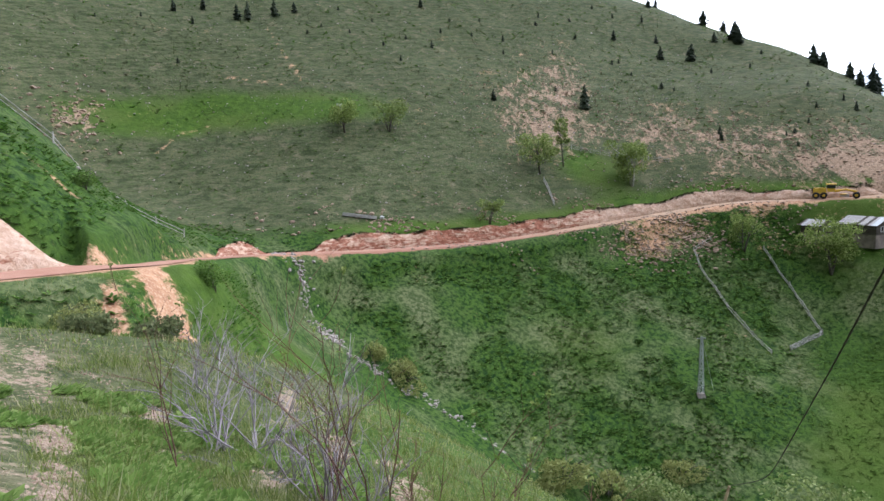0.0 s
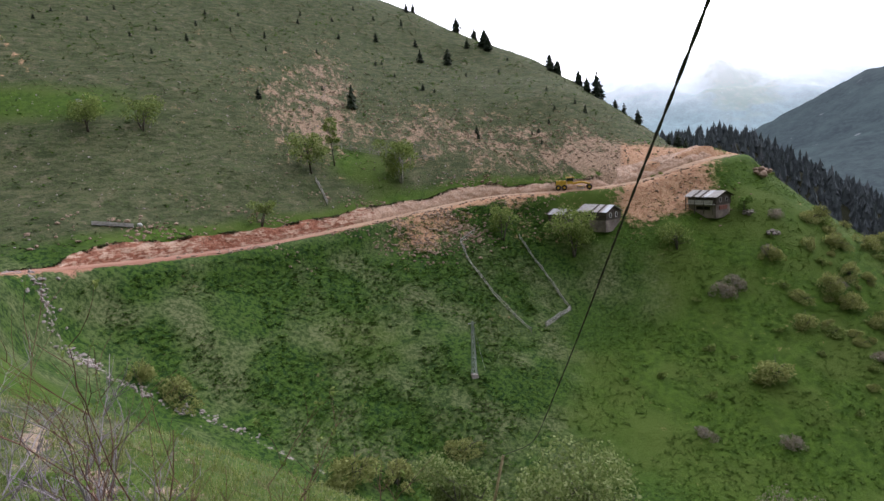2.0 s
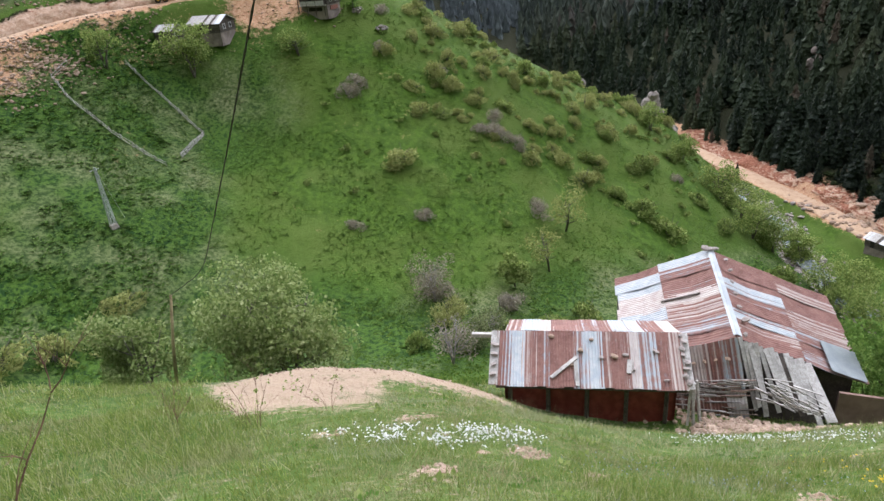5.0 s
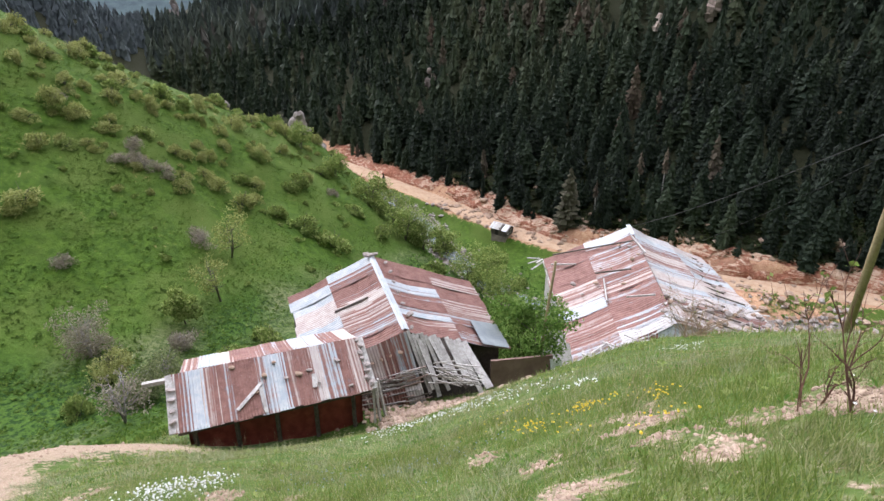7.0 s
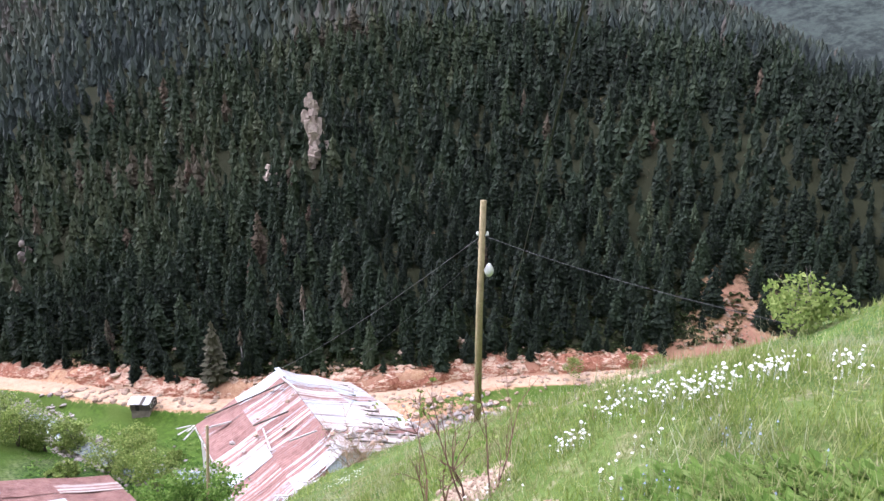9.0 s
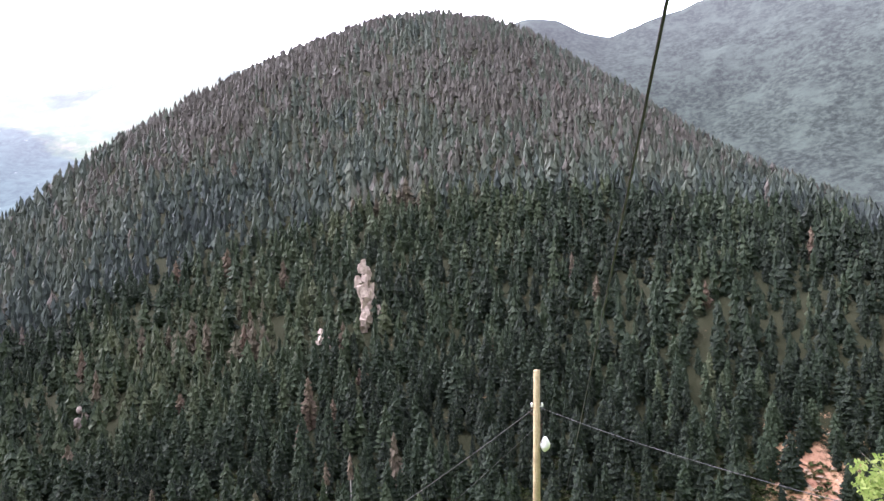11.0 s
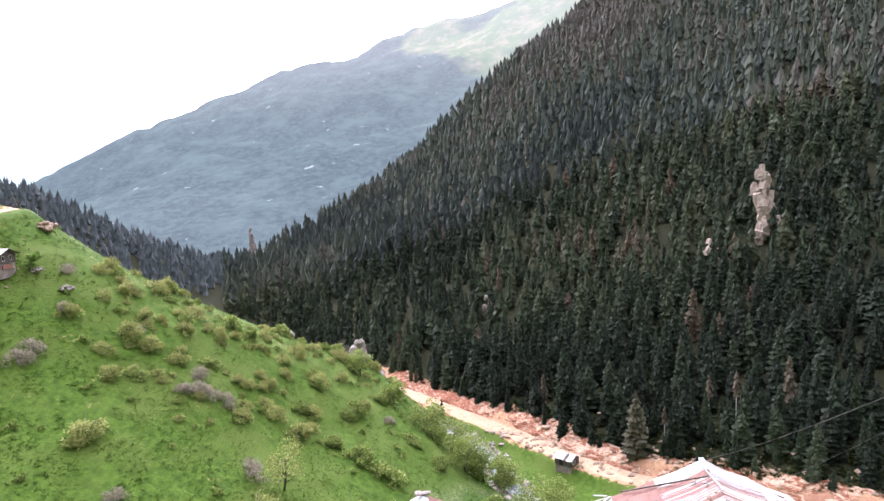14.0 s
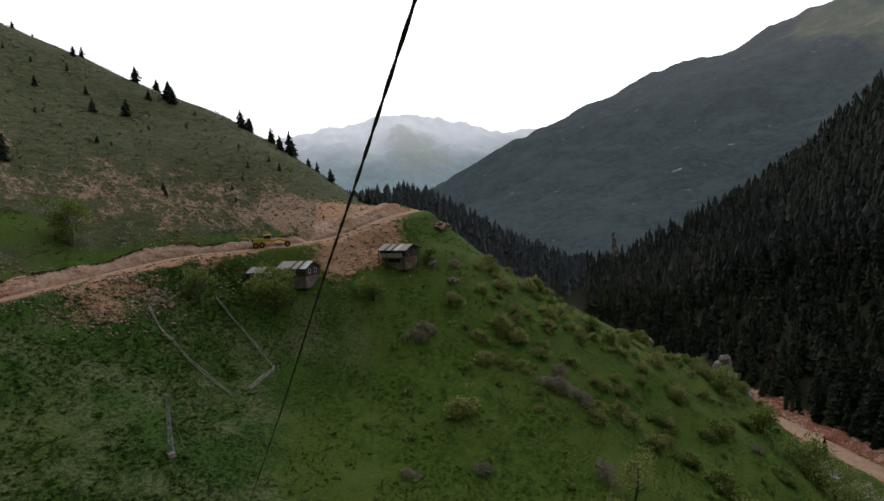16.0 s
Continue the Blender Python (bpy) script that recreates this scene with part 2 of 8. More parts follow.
VALLEY_ROAD = [(60, 288, -66.4), (66, 232, -67), (72.1, 204, -67), (76.6, 183, -67), (82.3, 165, -67), (87.2, 150, -67), (93, 141, -67), (101.6, 137, -67), (108.7, 135, -67), (119.4, 144, -67), (125, 146, -67), (139, 166, -67), (152, 195, -67)]
BANK_TOP = [(77.7, 195, -64), (83, 174, -63.6), (94, 150, -63.5), (104, 148, -62.5), (120, 157, -62), (134, 171, -62), (138.3, 200, -48), (150, 210, -46)]
GRASS_RIDGE = [(-45, 330, 130), (-30, 320, 116), (-15, 330, 120), (0, 330, 106), (10, 312, 82), (18, 290, 58), (23.5, 270, 42), (28.5, 250, 30), (32.5, 225, 18.2), (37, 195, 4.6), (40.7, 176, -2.4)]
RIDGE_BACK = [(0, 480, 90), (18, 430, 30), (28.5, 380, -12), (37, 300, -38), (44, 260, -46)]
GRASS_SLOPE = [(-8.2, 151, 13.4), (10.4, 177, 17), (20.8, 225, 30.5), (-30, 190, 42), (22, 97, -33.6), (30.6, 122, -28.6), (48, 112, -35.5), (56, 118, -38), (66, 130, -49), (74, 138, -57)]
SPUR = [(46, 162, -8.9), (48.9, 162, -14.4), (56, 167, -28.5), (63, 173, -40), (66.5, 176, -47), (69, 179, -49.8), (71.2, 180, -56.6), (75, 176, -64.2)]
SPUR_BACK = [(48.9, 215, -40), (56, 212, -55), (63, 205, -62), (50, 300, -60)]
NEAR_LEFT = [(-33, 75, 7.4), (-29.8, 75, 3.1), (-27.5, 78, -1.5), (-24.9, 80, -4.2), (-20.6, 84, -8.6), (-36, 50, -1.4), (-33, 112, 2), (-25, 108, -6)]
NEAR_SLOPE = [(64, 15, -13.5), (72, 15, -13.7), (62, 19, -17.0), (72, 19.3, -17.6), (84, 16, -13.1), (10, 3, -2.9), (33, 3, -3.3), (54, 3.5, -3.95), (72, 3.5, -4.15), (87, 3.5, -3.85), (96, 3.5, -3.5), (117, 3.5, -2.75), (-12, 3.5, -2.5), (-30, 5, -2.35), (-34, 12, -3.4), (-20, 20, -5.0), (-20, 45, -10.0), (-8, 10, -5.0), (-8, 40, -17), (10, 6, -4.6), (10, 25, -13.6), (20, 22, -14), (33, 21, -15), (43, 21, -15.8), (54, 21, -17.4), (72, 21.5, -18.1), (72, 8, -7.7),
              (54, 8, -7.1), (33, 7, -5.9), (87, 9, -7.5), (87, 22, -17.5), (87, 36, -27.4), (96, 8, -6.2), (95, 22, -16.1), (97, 31, -22.3), (100, 20, -13.2), (100, 42, -30), (108, 14, -8.7), (108, 25, -16.6), (117, 8, -4.6), (117, 21, -11.8), (117, 40, -26), (126, 6, -3.1), (140, 4.5, -1.9), (140, 12, -5.2), (140, 40, -24), (150, 5, -1.9), (150, 14, -4.0), (150, 40, -18), (72, 45, -36)]
FOREST_CREST = [(56, 440, -66), (59.5, 460, -62), (62.2, 480, -50), (66.8, 500, -30), (75, 560, 18), (80.3, 600, 72), (88.9, 660, 138), (98.4, 700, 214), (109.7, 720, 252), (116, 735, 236), (122, 720, 184), (128, 650, 116), (134, 560, 62), (141, 480, 22), (150, 420, -8)]
FOREST_BACK = [(62, 640, -60), (75, 800, -20), (88.9, 900, 100), (109.7, 980, 190), (128, 900, 40), (141, 700, -40), (152, 600, -50)]
MID_RIDGE = [(37, 420, -5), (40.3, 420, -2), (43.5, 420, 0), (47, 420, -13), (51.3, 420, -32), (55.3, 425, -52), (46, 560, -62)]
BEHIND = [(170, 4, -1.4), (170, 30, -2), (170, 120, -8), (200, 4, -1.0), (200, 30, 9), (200, 150, 60), (240, 4, -0.8), (240, 30, 14), (240, 150, 85), (280, 4, -1.0), (280, 30, 10), (280, 150, 75), (310, 4, -1.4), (310, 40, 5), (310, 120, 30),
          (180, 500, 60), (240, 500, 240), (300, 500, 200), (20, 1500, -60), (60, 1500, -60), (100, 1500, -40), (140, 1500, -50), (220, 1500, 150), (300, 1500, 150), (20, 4700, -60), (100, 4700, -60), (200, 4700, 0), (290, 4700, 0)]

TRAILS = [[(-13.8, 192, 0), (-13.0, 181, 0), (-11.9, 170, 0), (-10.7, 158, 0)], [(-23, 141, 0), (-21, 147, 0), (-18.7, 149, 0)], [(-17.8, 166, 0), (-14.6, 163, 0), (-11.3, 161, 0)], [(-32, 61, 0), (-29, 58, 0)]]


def lands():
    pts = [(a, r, z) for line in (STREAM, RIVER, BANK_TOP, GRASS_RIDGE, RIDGE_BACK, GRASS_SLOPE, SPUR, SPUR_BACK, NEAR_LEFT, NEAR_SLOPE, FOREST_CREST, FOREST_BACK, MID_RIDGE, BEHIND) for a, r, z in line]
    pts += [(a, r, z + 0.5) for a, r, z in UPPER_ROAD[1:]] + [(a, r, z + 0.6) for a, r, z in VALLEY_ROAD]
    pts += [(a - 360, r, z) for a, r, z in pts if a > 230] + [(a + 360, r, z) for a, r, z in pts if a < -10]
    p = np.array(pts, float)
    return np.radians(p[:, 0]), np.log(p[:, 1]), (p[:, 2] + EYE) / p[:, 1]


LU, LV, LW = lands()


def spline_kernel(d2):
    return 0.5 * d2 * np.log(d2 + 1e-12)


def fit_spline():
    n = len(LU)
    k = spline_kernel((LU[:, None] - LU) ** 2 + (LV[:, None] - LV) ** 2) + 1e-4 * np.eye(n)
    p = np.stack([np.ones(n), LU, LV], 1)
    a = np.block([[k, p], [p.T, np.zeros((3, 3))]])
    return np.linalg.solve(a, np.concatenate([LW, np.zeros(3)]))


LC = fit_spline()


def lattice(ix, iy, seed):
    h = (ix * 374761393 + iy * 668265263 + seed * 974634777) & 0xFFFFFFFF
    h = ((h ^ (h >> 13)) * 1274126177) & 0xFFFFFFFF
    return ((h ^ (h >> 16)) & 0xFFFF) / 65535.0


def rough(x, y, size, seed=0, octaves=3):
    """Smooth value noise in -1..1, vectorised."""
    total, amp, norm = 0.0, 1.0, 0.0
    for o in range(octaves):
        u, v = x / size * 2 ** o + 37.3 * o, y / size * 2 ** o - 11.7 * o
        iu, iv = np.floor(u).astype(np.int64), np.floor(v).astype(np.int64)
        fu, fv = u - iu, v - iv
        fu, fv = fu * fu * (3 - 2 * fu), fv * fv * (3 - 2 * fv)
        a = lattice(iu, iv, seed + o) * (1 - fu) + lattice(iu + 1, iv, seed + o) * fu
        b = lattice(iu, iv + 1, seed + o) * (1 - fu) + lattice(iu + 1, iv + 1, seed + o) * fu
        total = total + amp * (2 * (a * (1 - fv) + b * fv) - 1)
        norm += amp
        amp *= 0.5
    return total / norm


def flat(line):
    """A bearing line as points in x, y, z, rounded off between its corners."""
    p = np.array([(r * math.sin(radians(a)), r * math.cos(radians(a)), z) for a, r, z in line])
    for _ in range(2):
        q = np.empty((2 * len(p) - 2, 3))
        q[0::2], q[1::2] = p[:-1] * 0.75 + p[1:] * 0.25, p[:-1] * 0.25 + p[1:] * 0.75
        p = np.vstack([p[:1], q, p[-1:]])
    return p


ROAD_A, ROAD_V, BROOK, STREAM_P = flat(UPPER_ROAD), flat(VALLEY_ROAD), flat(RIVER), flat(STREAM)


def along(x, y, line):
    """Distance to a line and its height there; the sign of the distance is positive on its left."""
    if x.size < 500:
        a, d = line[:-1], np.diff(line, axis=0)
        t = np.clip(((x[:, None] - a[:, 0]) * d[:, 0] + (y[:, None] - a[:, 1]) * d[:, 1]) / (d[:, 0] ** 2 + d[:, 1] ** 2), 0, 1)
        ex, ey = x[:, None] - a[:, 0] - t * d[:, 0], y[:, None] - a[:, 1] - t * d[:, 1]
        e = np.hypot(ex, ey)
        i, k = np.argmin(e, 1), np.arange(len(x))
        side = np.where(d[i, 0] * ey[k, i] - d[i, 1] * ex[k, i] >= 0, 1.0, -1.0)
        return e[k, i] * side, a[i, 2] + t[k, i] * d[i, 2]
    best, bz = np.full(x.shape, 1e9), np.zeros(x.shape)
    for a, b in zip(line[:-1], line[1:]):
        d = b[:2] - a[:2]
        t = np.clip(((x - a[0]) * d[0] + (y - a[1]) * d[1]) / (d @ d), 0, 1)
        ex, ey = x - a[0] - t * d[0], y - a[1] - t * d[1]
        e = np.hypot(ex, ey)
        near = e < np.abs(best)
        side = np.where(d[0] * ey - d[1] * ex >= 0, 1.0, -1.0)
        best = np.where(near, e * side, best)
        bz = np.where(near, a[2] + t * (b[2] - a[2]), bz)
    return best, bz


def ease(v, lo, hi):
    t = np.clip((v - lo) / (hi - lo), 0, 1)
    return t * t * (3 - 2 * t)


def polar(x, y):
    az = np.degrees(np.arctan2(x, y))
    return np.where(az < -60, az + 360, az), np.maximum(np.hypot(x, y), 0.3)


def base_height(x, y):
    az, r = polar(x, y)
    u, v = np.radians(az), np.log(r)
    w = LC[-3] + LC[-2] * u + LC[-1] * v
    if w.size < 500:
        w = w + spline_kernel((u[:, None] - LU) ** 2 + (v[:, None] - LV) ** 2) @ LC[:-3]
    else:
        for i in range(len(LU)):
            w = w + LC[i] * spline_kernel((u - LU[i]) ** 2 + (v - LV[i]) ** 2)
    return w * r - EYE


def blob(az, r, a0, r0, da, dr):
    """A soft patch round a bearing and a distance."""
    return np.exp(-((az - a0) / da) ** 2 - ((r - r0) / dr) ** 2)


def height(x, y, parts=False):
    x, y = np.asarray(x, float), np.asarray(y, float)
    az, r = polar(x, y)
    z = base_height(x, y)
    far = ease(r, 30, 110)
    z = z + rough(x, y, 24, 3) * 1.3 * far * (1 - ease(r, 900, 1500)) + rough(x, y, 5, 5) * (0.10 + 0.16 * far) + rough(x, y, 1.3, 9, 2) * 0.07 * ease(r, 1.5, 5)
    z = z + 0.5 * np.exp(-((az - 42) / 13) ** 6 - ((r - 18.2) / 2.8) ** 4) + 1.2 * blob(az, r, -26, 36, 2.2, 5)
    z = z + rough(x, y, 4.5, 34) * 0.9 * blob(az, r, 38, 156, 4.5, 11)
    z = z + (0.16 * rough(x, y, 1.5, 35) + 0.10 * np.abs(rough(x, y, 2.6, 36))) * np.exp(-((az - 36) / 15) ** 4 - ((r - 15.5) / 5.5) ** 4)
    crest = np.array(FOREST_CREST)
    share = r / np.interp(az, crest[:, 0], crest[:, 1])
    z = z + 8.0 * rough(az + 3 * rough(x, y, 120, 12), r / 38, 7, 11, 2) * ease(az, 63, 72) * (1 - ease(az, 142, 150)) * ease(r, 185, 300) * (1 - ease(share, 0.78, 0.97))
    da, za = along(x, y, ROAD_A)
    ja = rough(x, y, 6, 21) * 0.7
    turned = np.where(az > 200, az - 360, az)
    bend = ease(-turned, 28.0, 30.0) * (1 - ease(r, 55, 75))
    k = np.where(da > 0, ease(da + ja * 0.6 * (1 - bend), 2.0 + 1.6 * bend, 3.0 + 3.4 * bend), ease(-da + ja, 2.2, 6.5))
    cut = np.where(da > 0, ease(9 - da, 0, 6) * (0.15 + 0.45 * rough(x, y, 5, 22)) * ease(r, 20, 60), 0)
    cut = cut + np.where(da > 0, 1.3 * np.exp(-((turned + 38) / 7.5) ** 4) * ease(20 - da, 0, 13) * (1 - ease(r, 55, 75)), 0)
    z = za * (1 - k) + (z + cut) * k
    dv, zv = along(x, y, ROAD_V)
    k = np.where(dv > 0, ease(dv + ja, 2.6, 4.6), ease(-dv + ja, 2.8, 5.5))
    z = zv * (1 - k) + z * k
    z = z + rough(x, y, 2.6, 33) * 0.7 * ease(dv, 2.5, 4) * (1 - ease(dv, 9, 13)) * ease(az, 64, 70)
    db, zb = along(x, y, BROOK)
    k = ease(np.abs(db) + rough(x, y, 8, 31) * 1.5, 2.0, 6.0)
    z = (zb - 0.5) * (1 - k) + z * k
    if not parts:
        return z
    return z, az, r, da, dv, db


def zat(x, y):
    return float(height(np.array([x]), np.array([y]))[0])


def spot(az, r):
    """The ground point at a bearing and a distance."""
    x, y = r * math.sin(radians(az)), r * math.cos(radians(az))
    return Vector((x, y, zat(x, y)))


def sheet(name, verts, faces, mat, attrs=None, smooth=True):
    me = bpy.data.meshes.new(name)
    verts, faces = np.asarray(verts, np.float32), np.asarray(faces, np.int32)
    k = faces.shape[1]
    me.vertices.add(len(verts))
    me.vertices.foreach_set("co", verts.ravel())
    me.loops.add(faces.size)
    me.loops.foreach_set("vertex_index", faces.ravel())
    me.polygons.add(len(faces))
    me.polygons.foreach_set("loop_start", np.arange(0, faces.size, k, dtype=np.int32))
    me.polygons.foreach_set("use_smooth", np.full(len(faces), smooth))
    for key, v in (attrs or {}).items():
        me.attributes.new(key, "FLOAT", "POINT").data.foreach_set("value", np.asarray(v, np.float32))
    me.materials.append(mat)
    me.update(calc_edges=True)
    me.validate()
    return new(name, me)


def grid_faces(n, m, wrap=False):
    i, j = np.meshgrid(np.arange(n - 1), np.arange(m if wrap else m - 1), indexing="ij")
    j1 = (j + 1) % m
    return np.stack([i * m + j, i * m + j1, (i + 1) * m + j1, (i + 1) * m + j], -1).reshape(-1, 4)


PATCHES = [(123.2, 2.85, 3.5, 0.3), (126.5, 2.95, 2, 0.2), (119, 4.0, 3, 0.25), (115, 4.3, 2.5, 0.3), (84, 5.0, 3, 0.35), (98.4, 4.5, 3.5, 0.3), (103, 4.6, 3, 0.25), (55, 5.7, 2.5, 0.3), (50, 5.5, 2, 0.2), (44, 4.6, 3, 0.3), (92.8, 3.0, 5, 0.25), (103, 3.9, 5, 0.25), (100, 5.2, 3, 0.3), (91, 4.1, 4, 0.2), (108, 3.4, 4, 0.25),
           (-32.4, 6.3, 2.5, 1.0), (-32.3, 9.2, 1.6, 1.2), (-32.9, 14, 1.4, 2.5), (-24.7, 11.5, 1.5, 1), (-16, 8.6, 2.5, 0.8), (-10, 11.6, 2, 1.5), (-3.6, 10.4, 2.5, 1.6), (-14, 15, 1.5, 3), (-149.6, 6.6, 1.2, 1.5)]


def near_bare(x, y, az, r):
    """How bare the ground is in the trodden patches round the viewpoint."""
    worn = sum(blob(az, r, *p) for p in PATCHES)
    return worn * (0.62 + 0.7 * rough(x, y, 0.45, 49)) + 0.55 * (1 - ease(r, 11, 18)) * ease(rough(x, y, 1.3, 44), 0.34, 0.56)


def build_ground():
    az = np.radians(np.concatenate([np.arange(-45, 155, 0.34), np.arange(155, 315, 2.0)]))
    r = np.concatenate([[0.004, 0.12], np.geomspace(0.35, 55, 180, endpoint=False), np.geomspace(55, 230, 220, endpoint=False), np.geomspace(230, 4700, 70)])
    rr, aa = np.meshgrid(r, az, indexing="ij")
    x, y = rr * np.sin(aa), rr * np.cos(aa)
    z, azd, rad, da, dv, db = height(x.ravel(), y.ravel(), True)
    x, y = x.ravel(), y.ravel()
    up = ease(da, 1.0, 2.0) * (1 - ease(da + rough(x, y, 4, 41) * 1.2 * ease(rad, 45, 80), 2.2, 3.0)) * (1 - 0.9 * blob(azd, rad, -24, 60, 5, 25))
    low = ease(-da, -1.0, 1.0) * (1 - ease(-da + rough(x, y, 9, 42) * 1.8, 1.6, 3.0))
    scree = ease(-da, 0, 2) * (1 - ease(-da, 7, 14)) * (0.85 * blob(azd, rad, 18.5, 128, 2.8, 9) + 0.42 * blob(azd, rad, 26, 141, 4, 8) + 0.9 * blob(azd, rad, 38, 150, 4, 30))
    scars = 0.46 * blob(azd, rad, 10.5, 182, 2.5, 25) + 0.34 * blob(azd, rad, 7, 165, 3.5, 22) + 0.40 * blob(azd, rad, 17, 163, 4, 15) + 0.44 * blob(azd, rad, 24, 162, 5, 13) + 0.48 * blob(azd, rad, 31, 162, 5, 14) + 0.34 * blob(azd, rad, 9.5, 158, 3, 12) + 1.0 * blob(azd, rad, 36, 158, 3.5, 9) + 1.2 * blob(azd, rad, 40, 160, 3.5, 9)
    scars = 1.0 * scars * ease(da, 0, 3) + 0.42 * blob(azd, rad, -28.5, 150, 2.2, 10) + 0.9 * blob(azd, rad, 38.5, 152, 3.5, 8)
    vbank = ease(dv, 1, 2.5) * (1 - ease(dv + rough(x, y, 9, 43) * 2.5, 6.5, 10)) * ease(azd, 66, 72)
    vbank = vbank + ease(-dv, 0, 2) * (1 - ease(-dv, 2.2, 4.5)) + 1.2 * blob(azd, rad, 138.5, 182, 3.2, 16) + 0.9 * blob(azd, rad, 113, 128, 12, 7)
    near = 1.2 * np.exp(-((azd - 41) / 14) ** 4 - ((rad - 18.3) / 2.6) ** 2) + 1.15 * np.exp(-((azd - 33) / 8.5) ** 4 - ((rad - 13.2) / 4.4) ** 4) + 1.0 * blob(azd, rad, -27.3, 36.5, 1.0, 3.5) + 1.0 * blob(azd, rad, -26.2, 31, 0.8, 3) + 0.9 * blob(azd, rad, -25, 26.5, 0.7, 2.5) + 1.0 * blob(azd, rad, -24.2, 42, 1.7, 3.0) + 1.0 * blob(azd, rad, -22.3, 38.5, 0.9, 3) + 0.9 * blob(azd, rad, -20.9, 35, 0.6, 2.5) + 0.8 * blob(azd, rad, -36, 18, 1.5, 14)
    near = near + 0.8 * blob(azd, rad, -17.5, 27, 1.4, 5) + 1.1 * blob(azd, rad, 79, 20.9, 5, 1.5) + 0.9 * blob(azd, rad, 86, 18.4, 3, 1.6) + near_bare(x, y, azd, rad)
    for trail in TRAILS:
        dt, _ = along(x, y, flat(trail))
        near = near + 0.5 * np.exp(-(dt / 0.5) ** 2)
    bare = np.clip(up + low + scree + scars + vbank + near, 0, 1.2)
    red = np.clip(0.8 * blob(azd, rad, -5, 108, 14, 40) + 0.9 * blob(azd, rad, 8, 118, 5, 20) + 0.55 * vbank + 0.4 * vbank * rough(x, y, 6, 48), 0, 1)
    ds, _ = along(x, y, STREAM_P)
    stone = (0.5 + 0.25 * rough(x, y, 4, 46)) * np.exp(-(ds / 0.8) ** 2) * (rad > 60) * (azd < 8) + 0.75 * np.exp(-(db / 5.5) ** 2) + 0.6 * blob(azd, rad, 117, 124, 6, 8) + 0.1 * scars
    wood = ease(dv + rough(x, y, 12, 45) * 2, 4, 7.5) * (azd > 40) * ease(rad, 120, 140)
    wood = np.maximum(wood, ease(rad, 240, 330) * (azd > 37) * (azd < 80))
    lush = np.where((da < 0) & ((ds > 0) | (azd > 25)), 1.0, 0.15) * (1 - ease(azd + 14 * rough(x, y, 26, 47), 14, 52)) * ease(rad, 45, 60) + 0.8 * np.exp(-(ds / 16) ** 2) * (rad > 40) + 0.7 * blob(azd, rad, 30, 30, 25, 10) + 0.45 * (rad < 40) + 0.8 * blob(azd, rad, -34, 70, 14, 34)
    lush = np.clip(lush, 0, 1) * (1 - 0.5 * blob(azd, rad, 12, 100, 8, 12))
    dry = ease(da, 2, 10) * ease(rad, 95, 120) * (azd < 60) * (1 - 0.9 * np.exp(-((azd + 17) / 15) ** 4 - ((rad - 152) / 9) ** 2)) * (1 - 0.95 * blob(azd, rad, 13.5, 145, 4, 9)) + 0.22 * (1 - ease(rad, 16, 26)) * (azd > 60) + 0.6 * (1 - ease(rad, 18, 30)) * (azd < -8)
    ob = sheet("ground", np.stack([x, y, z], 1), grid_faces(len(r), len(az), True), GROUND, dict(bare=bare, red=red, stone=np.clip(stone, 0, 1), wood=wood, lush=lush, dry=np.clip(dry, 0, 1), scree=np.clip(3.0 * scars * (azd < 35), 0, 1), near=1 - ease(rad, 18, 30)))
    tagged(ob, "steep green mountain pasture with bare reddish earth cuts and scree", "ground", kind="structure")


def ribbon(name, line, half, lift, mat, label, category, red=None, wavy=0.25, step=1.0):
    """A strip that lies along a line, a little uneven at its sides."""
    seg = np.hypot(*np.diff(line[:, :2], axis=0).T)
    s = np.concatenate([[0], np.cumsum(seg)])
    t = np.arange(0, s[-1], step)
    p = np.stack([np.interp(t, s, line[:, i]) for i in range(3)], 1)
    d = np.gradient(p[:, :2], axis=0)
    d /= np.linalg.norm(d, axis=1)[:, None]
    nrm = np.stack([-d[:, 1], d[:, 0]], 1)
    rows = []
    for k in np.linspace(-1, 1, 9):
        w = half * k + (rough(t, t * 0 + 5 * k, 5, 51) * wavy * half if abs(k) == 1 else 0)
        xy = p[:, :2] + nrm * np.reshape(w, (-1, 1))
        rut = -0.05 * (abs(abs(k) - 0.5) < 0.01) - 0.10 * (abs(k) == 1)
        rows.append(np.column_stack([xy, p[:, 2] + lift + rut + rough(xy[:, 0], xy[:, 1], 2, 52) * 0.04]))
    v = np.concatenate(rows)
    attrs = {"red": red(v)} if red else None
    ob = sheet(name, v, grid_faces(9, len(t)), mat, attrs)
    return tagged(ob, label, category, kind="structure")


build_ground()
ribbon("dirt_road", ROAD_A, 1.55, 0.16, DIRT, "freshly graded reddish dirt road cut across the grassy hillside", "road", lambda v: np.clip(1 - ease(v[:, 0], 5, 40) + 0.35 * rough(v[:, 0], v[:, 1], 7, 53), 0, 1))
ribbon("valley_road", ROAD_V, 2.7, 0.16, DIRT, "pale gravel road along the valley floor below the spruce forest", "road", lambda v: v[:, 0] * 0)
ribbon("river", BROOK, 1.9, 0.25, WATER, "shallow white mountain river with boulders in the valley", "river", wavy=0.35)


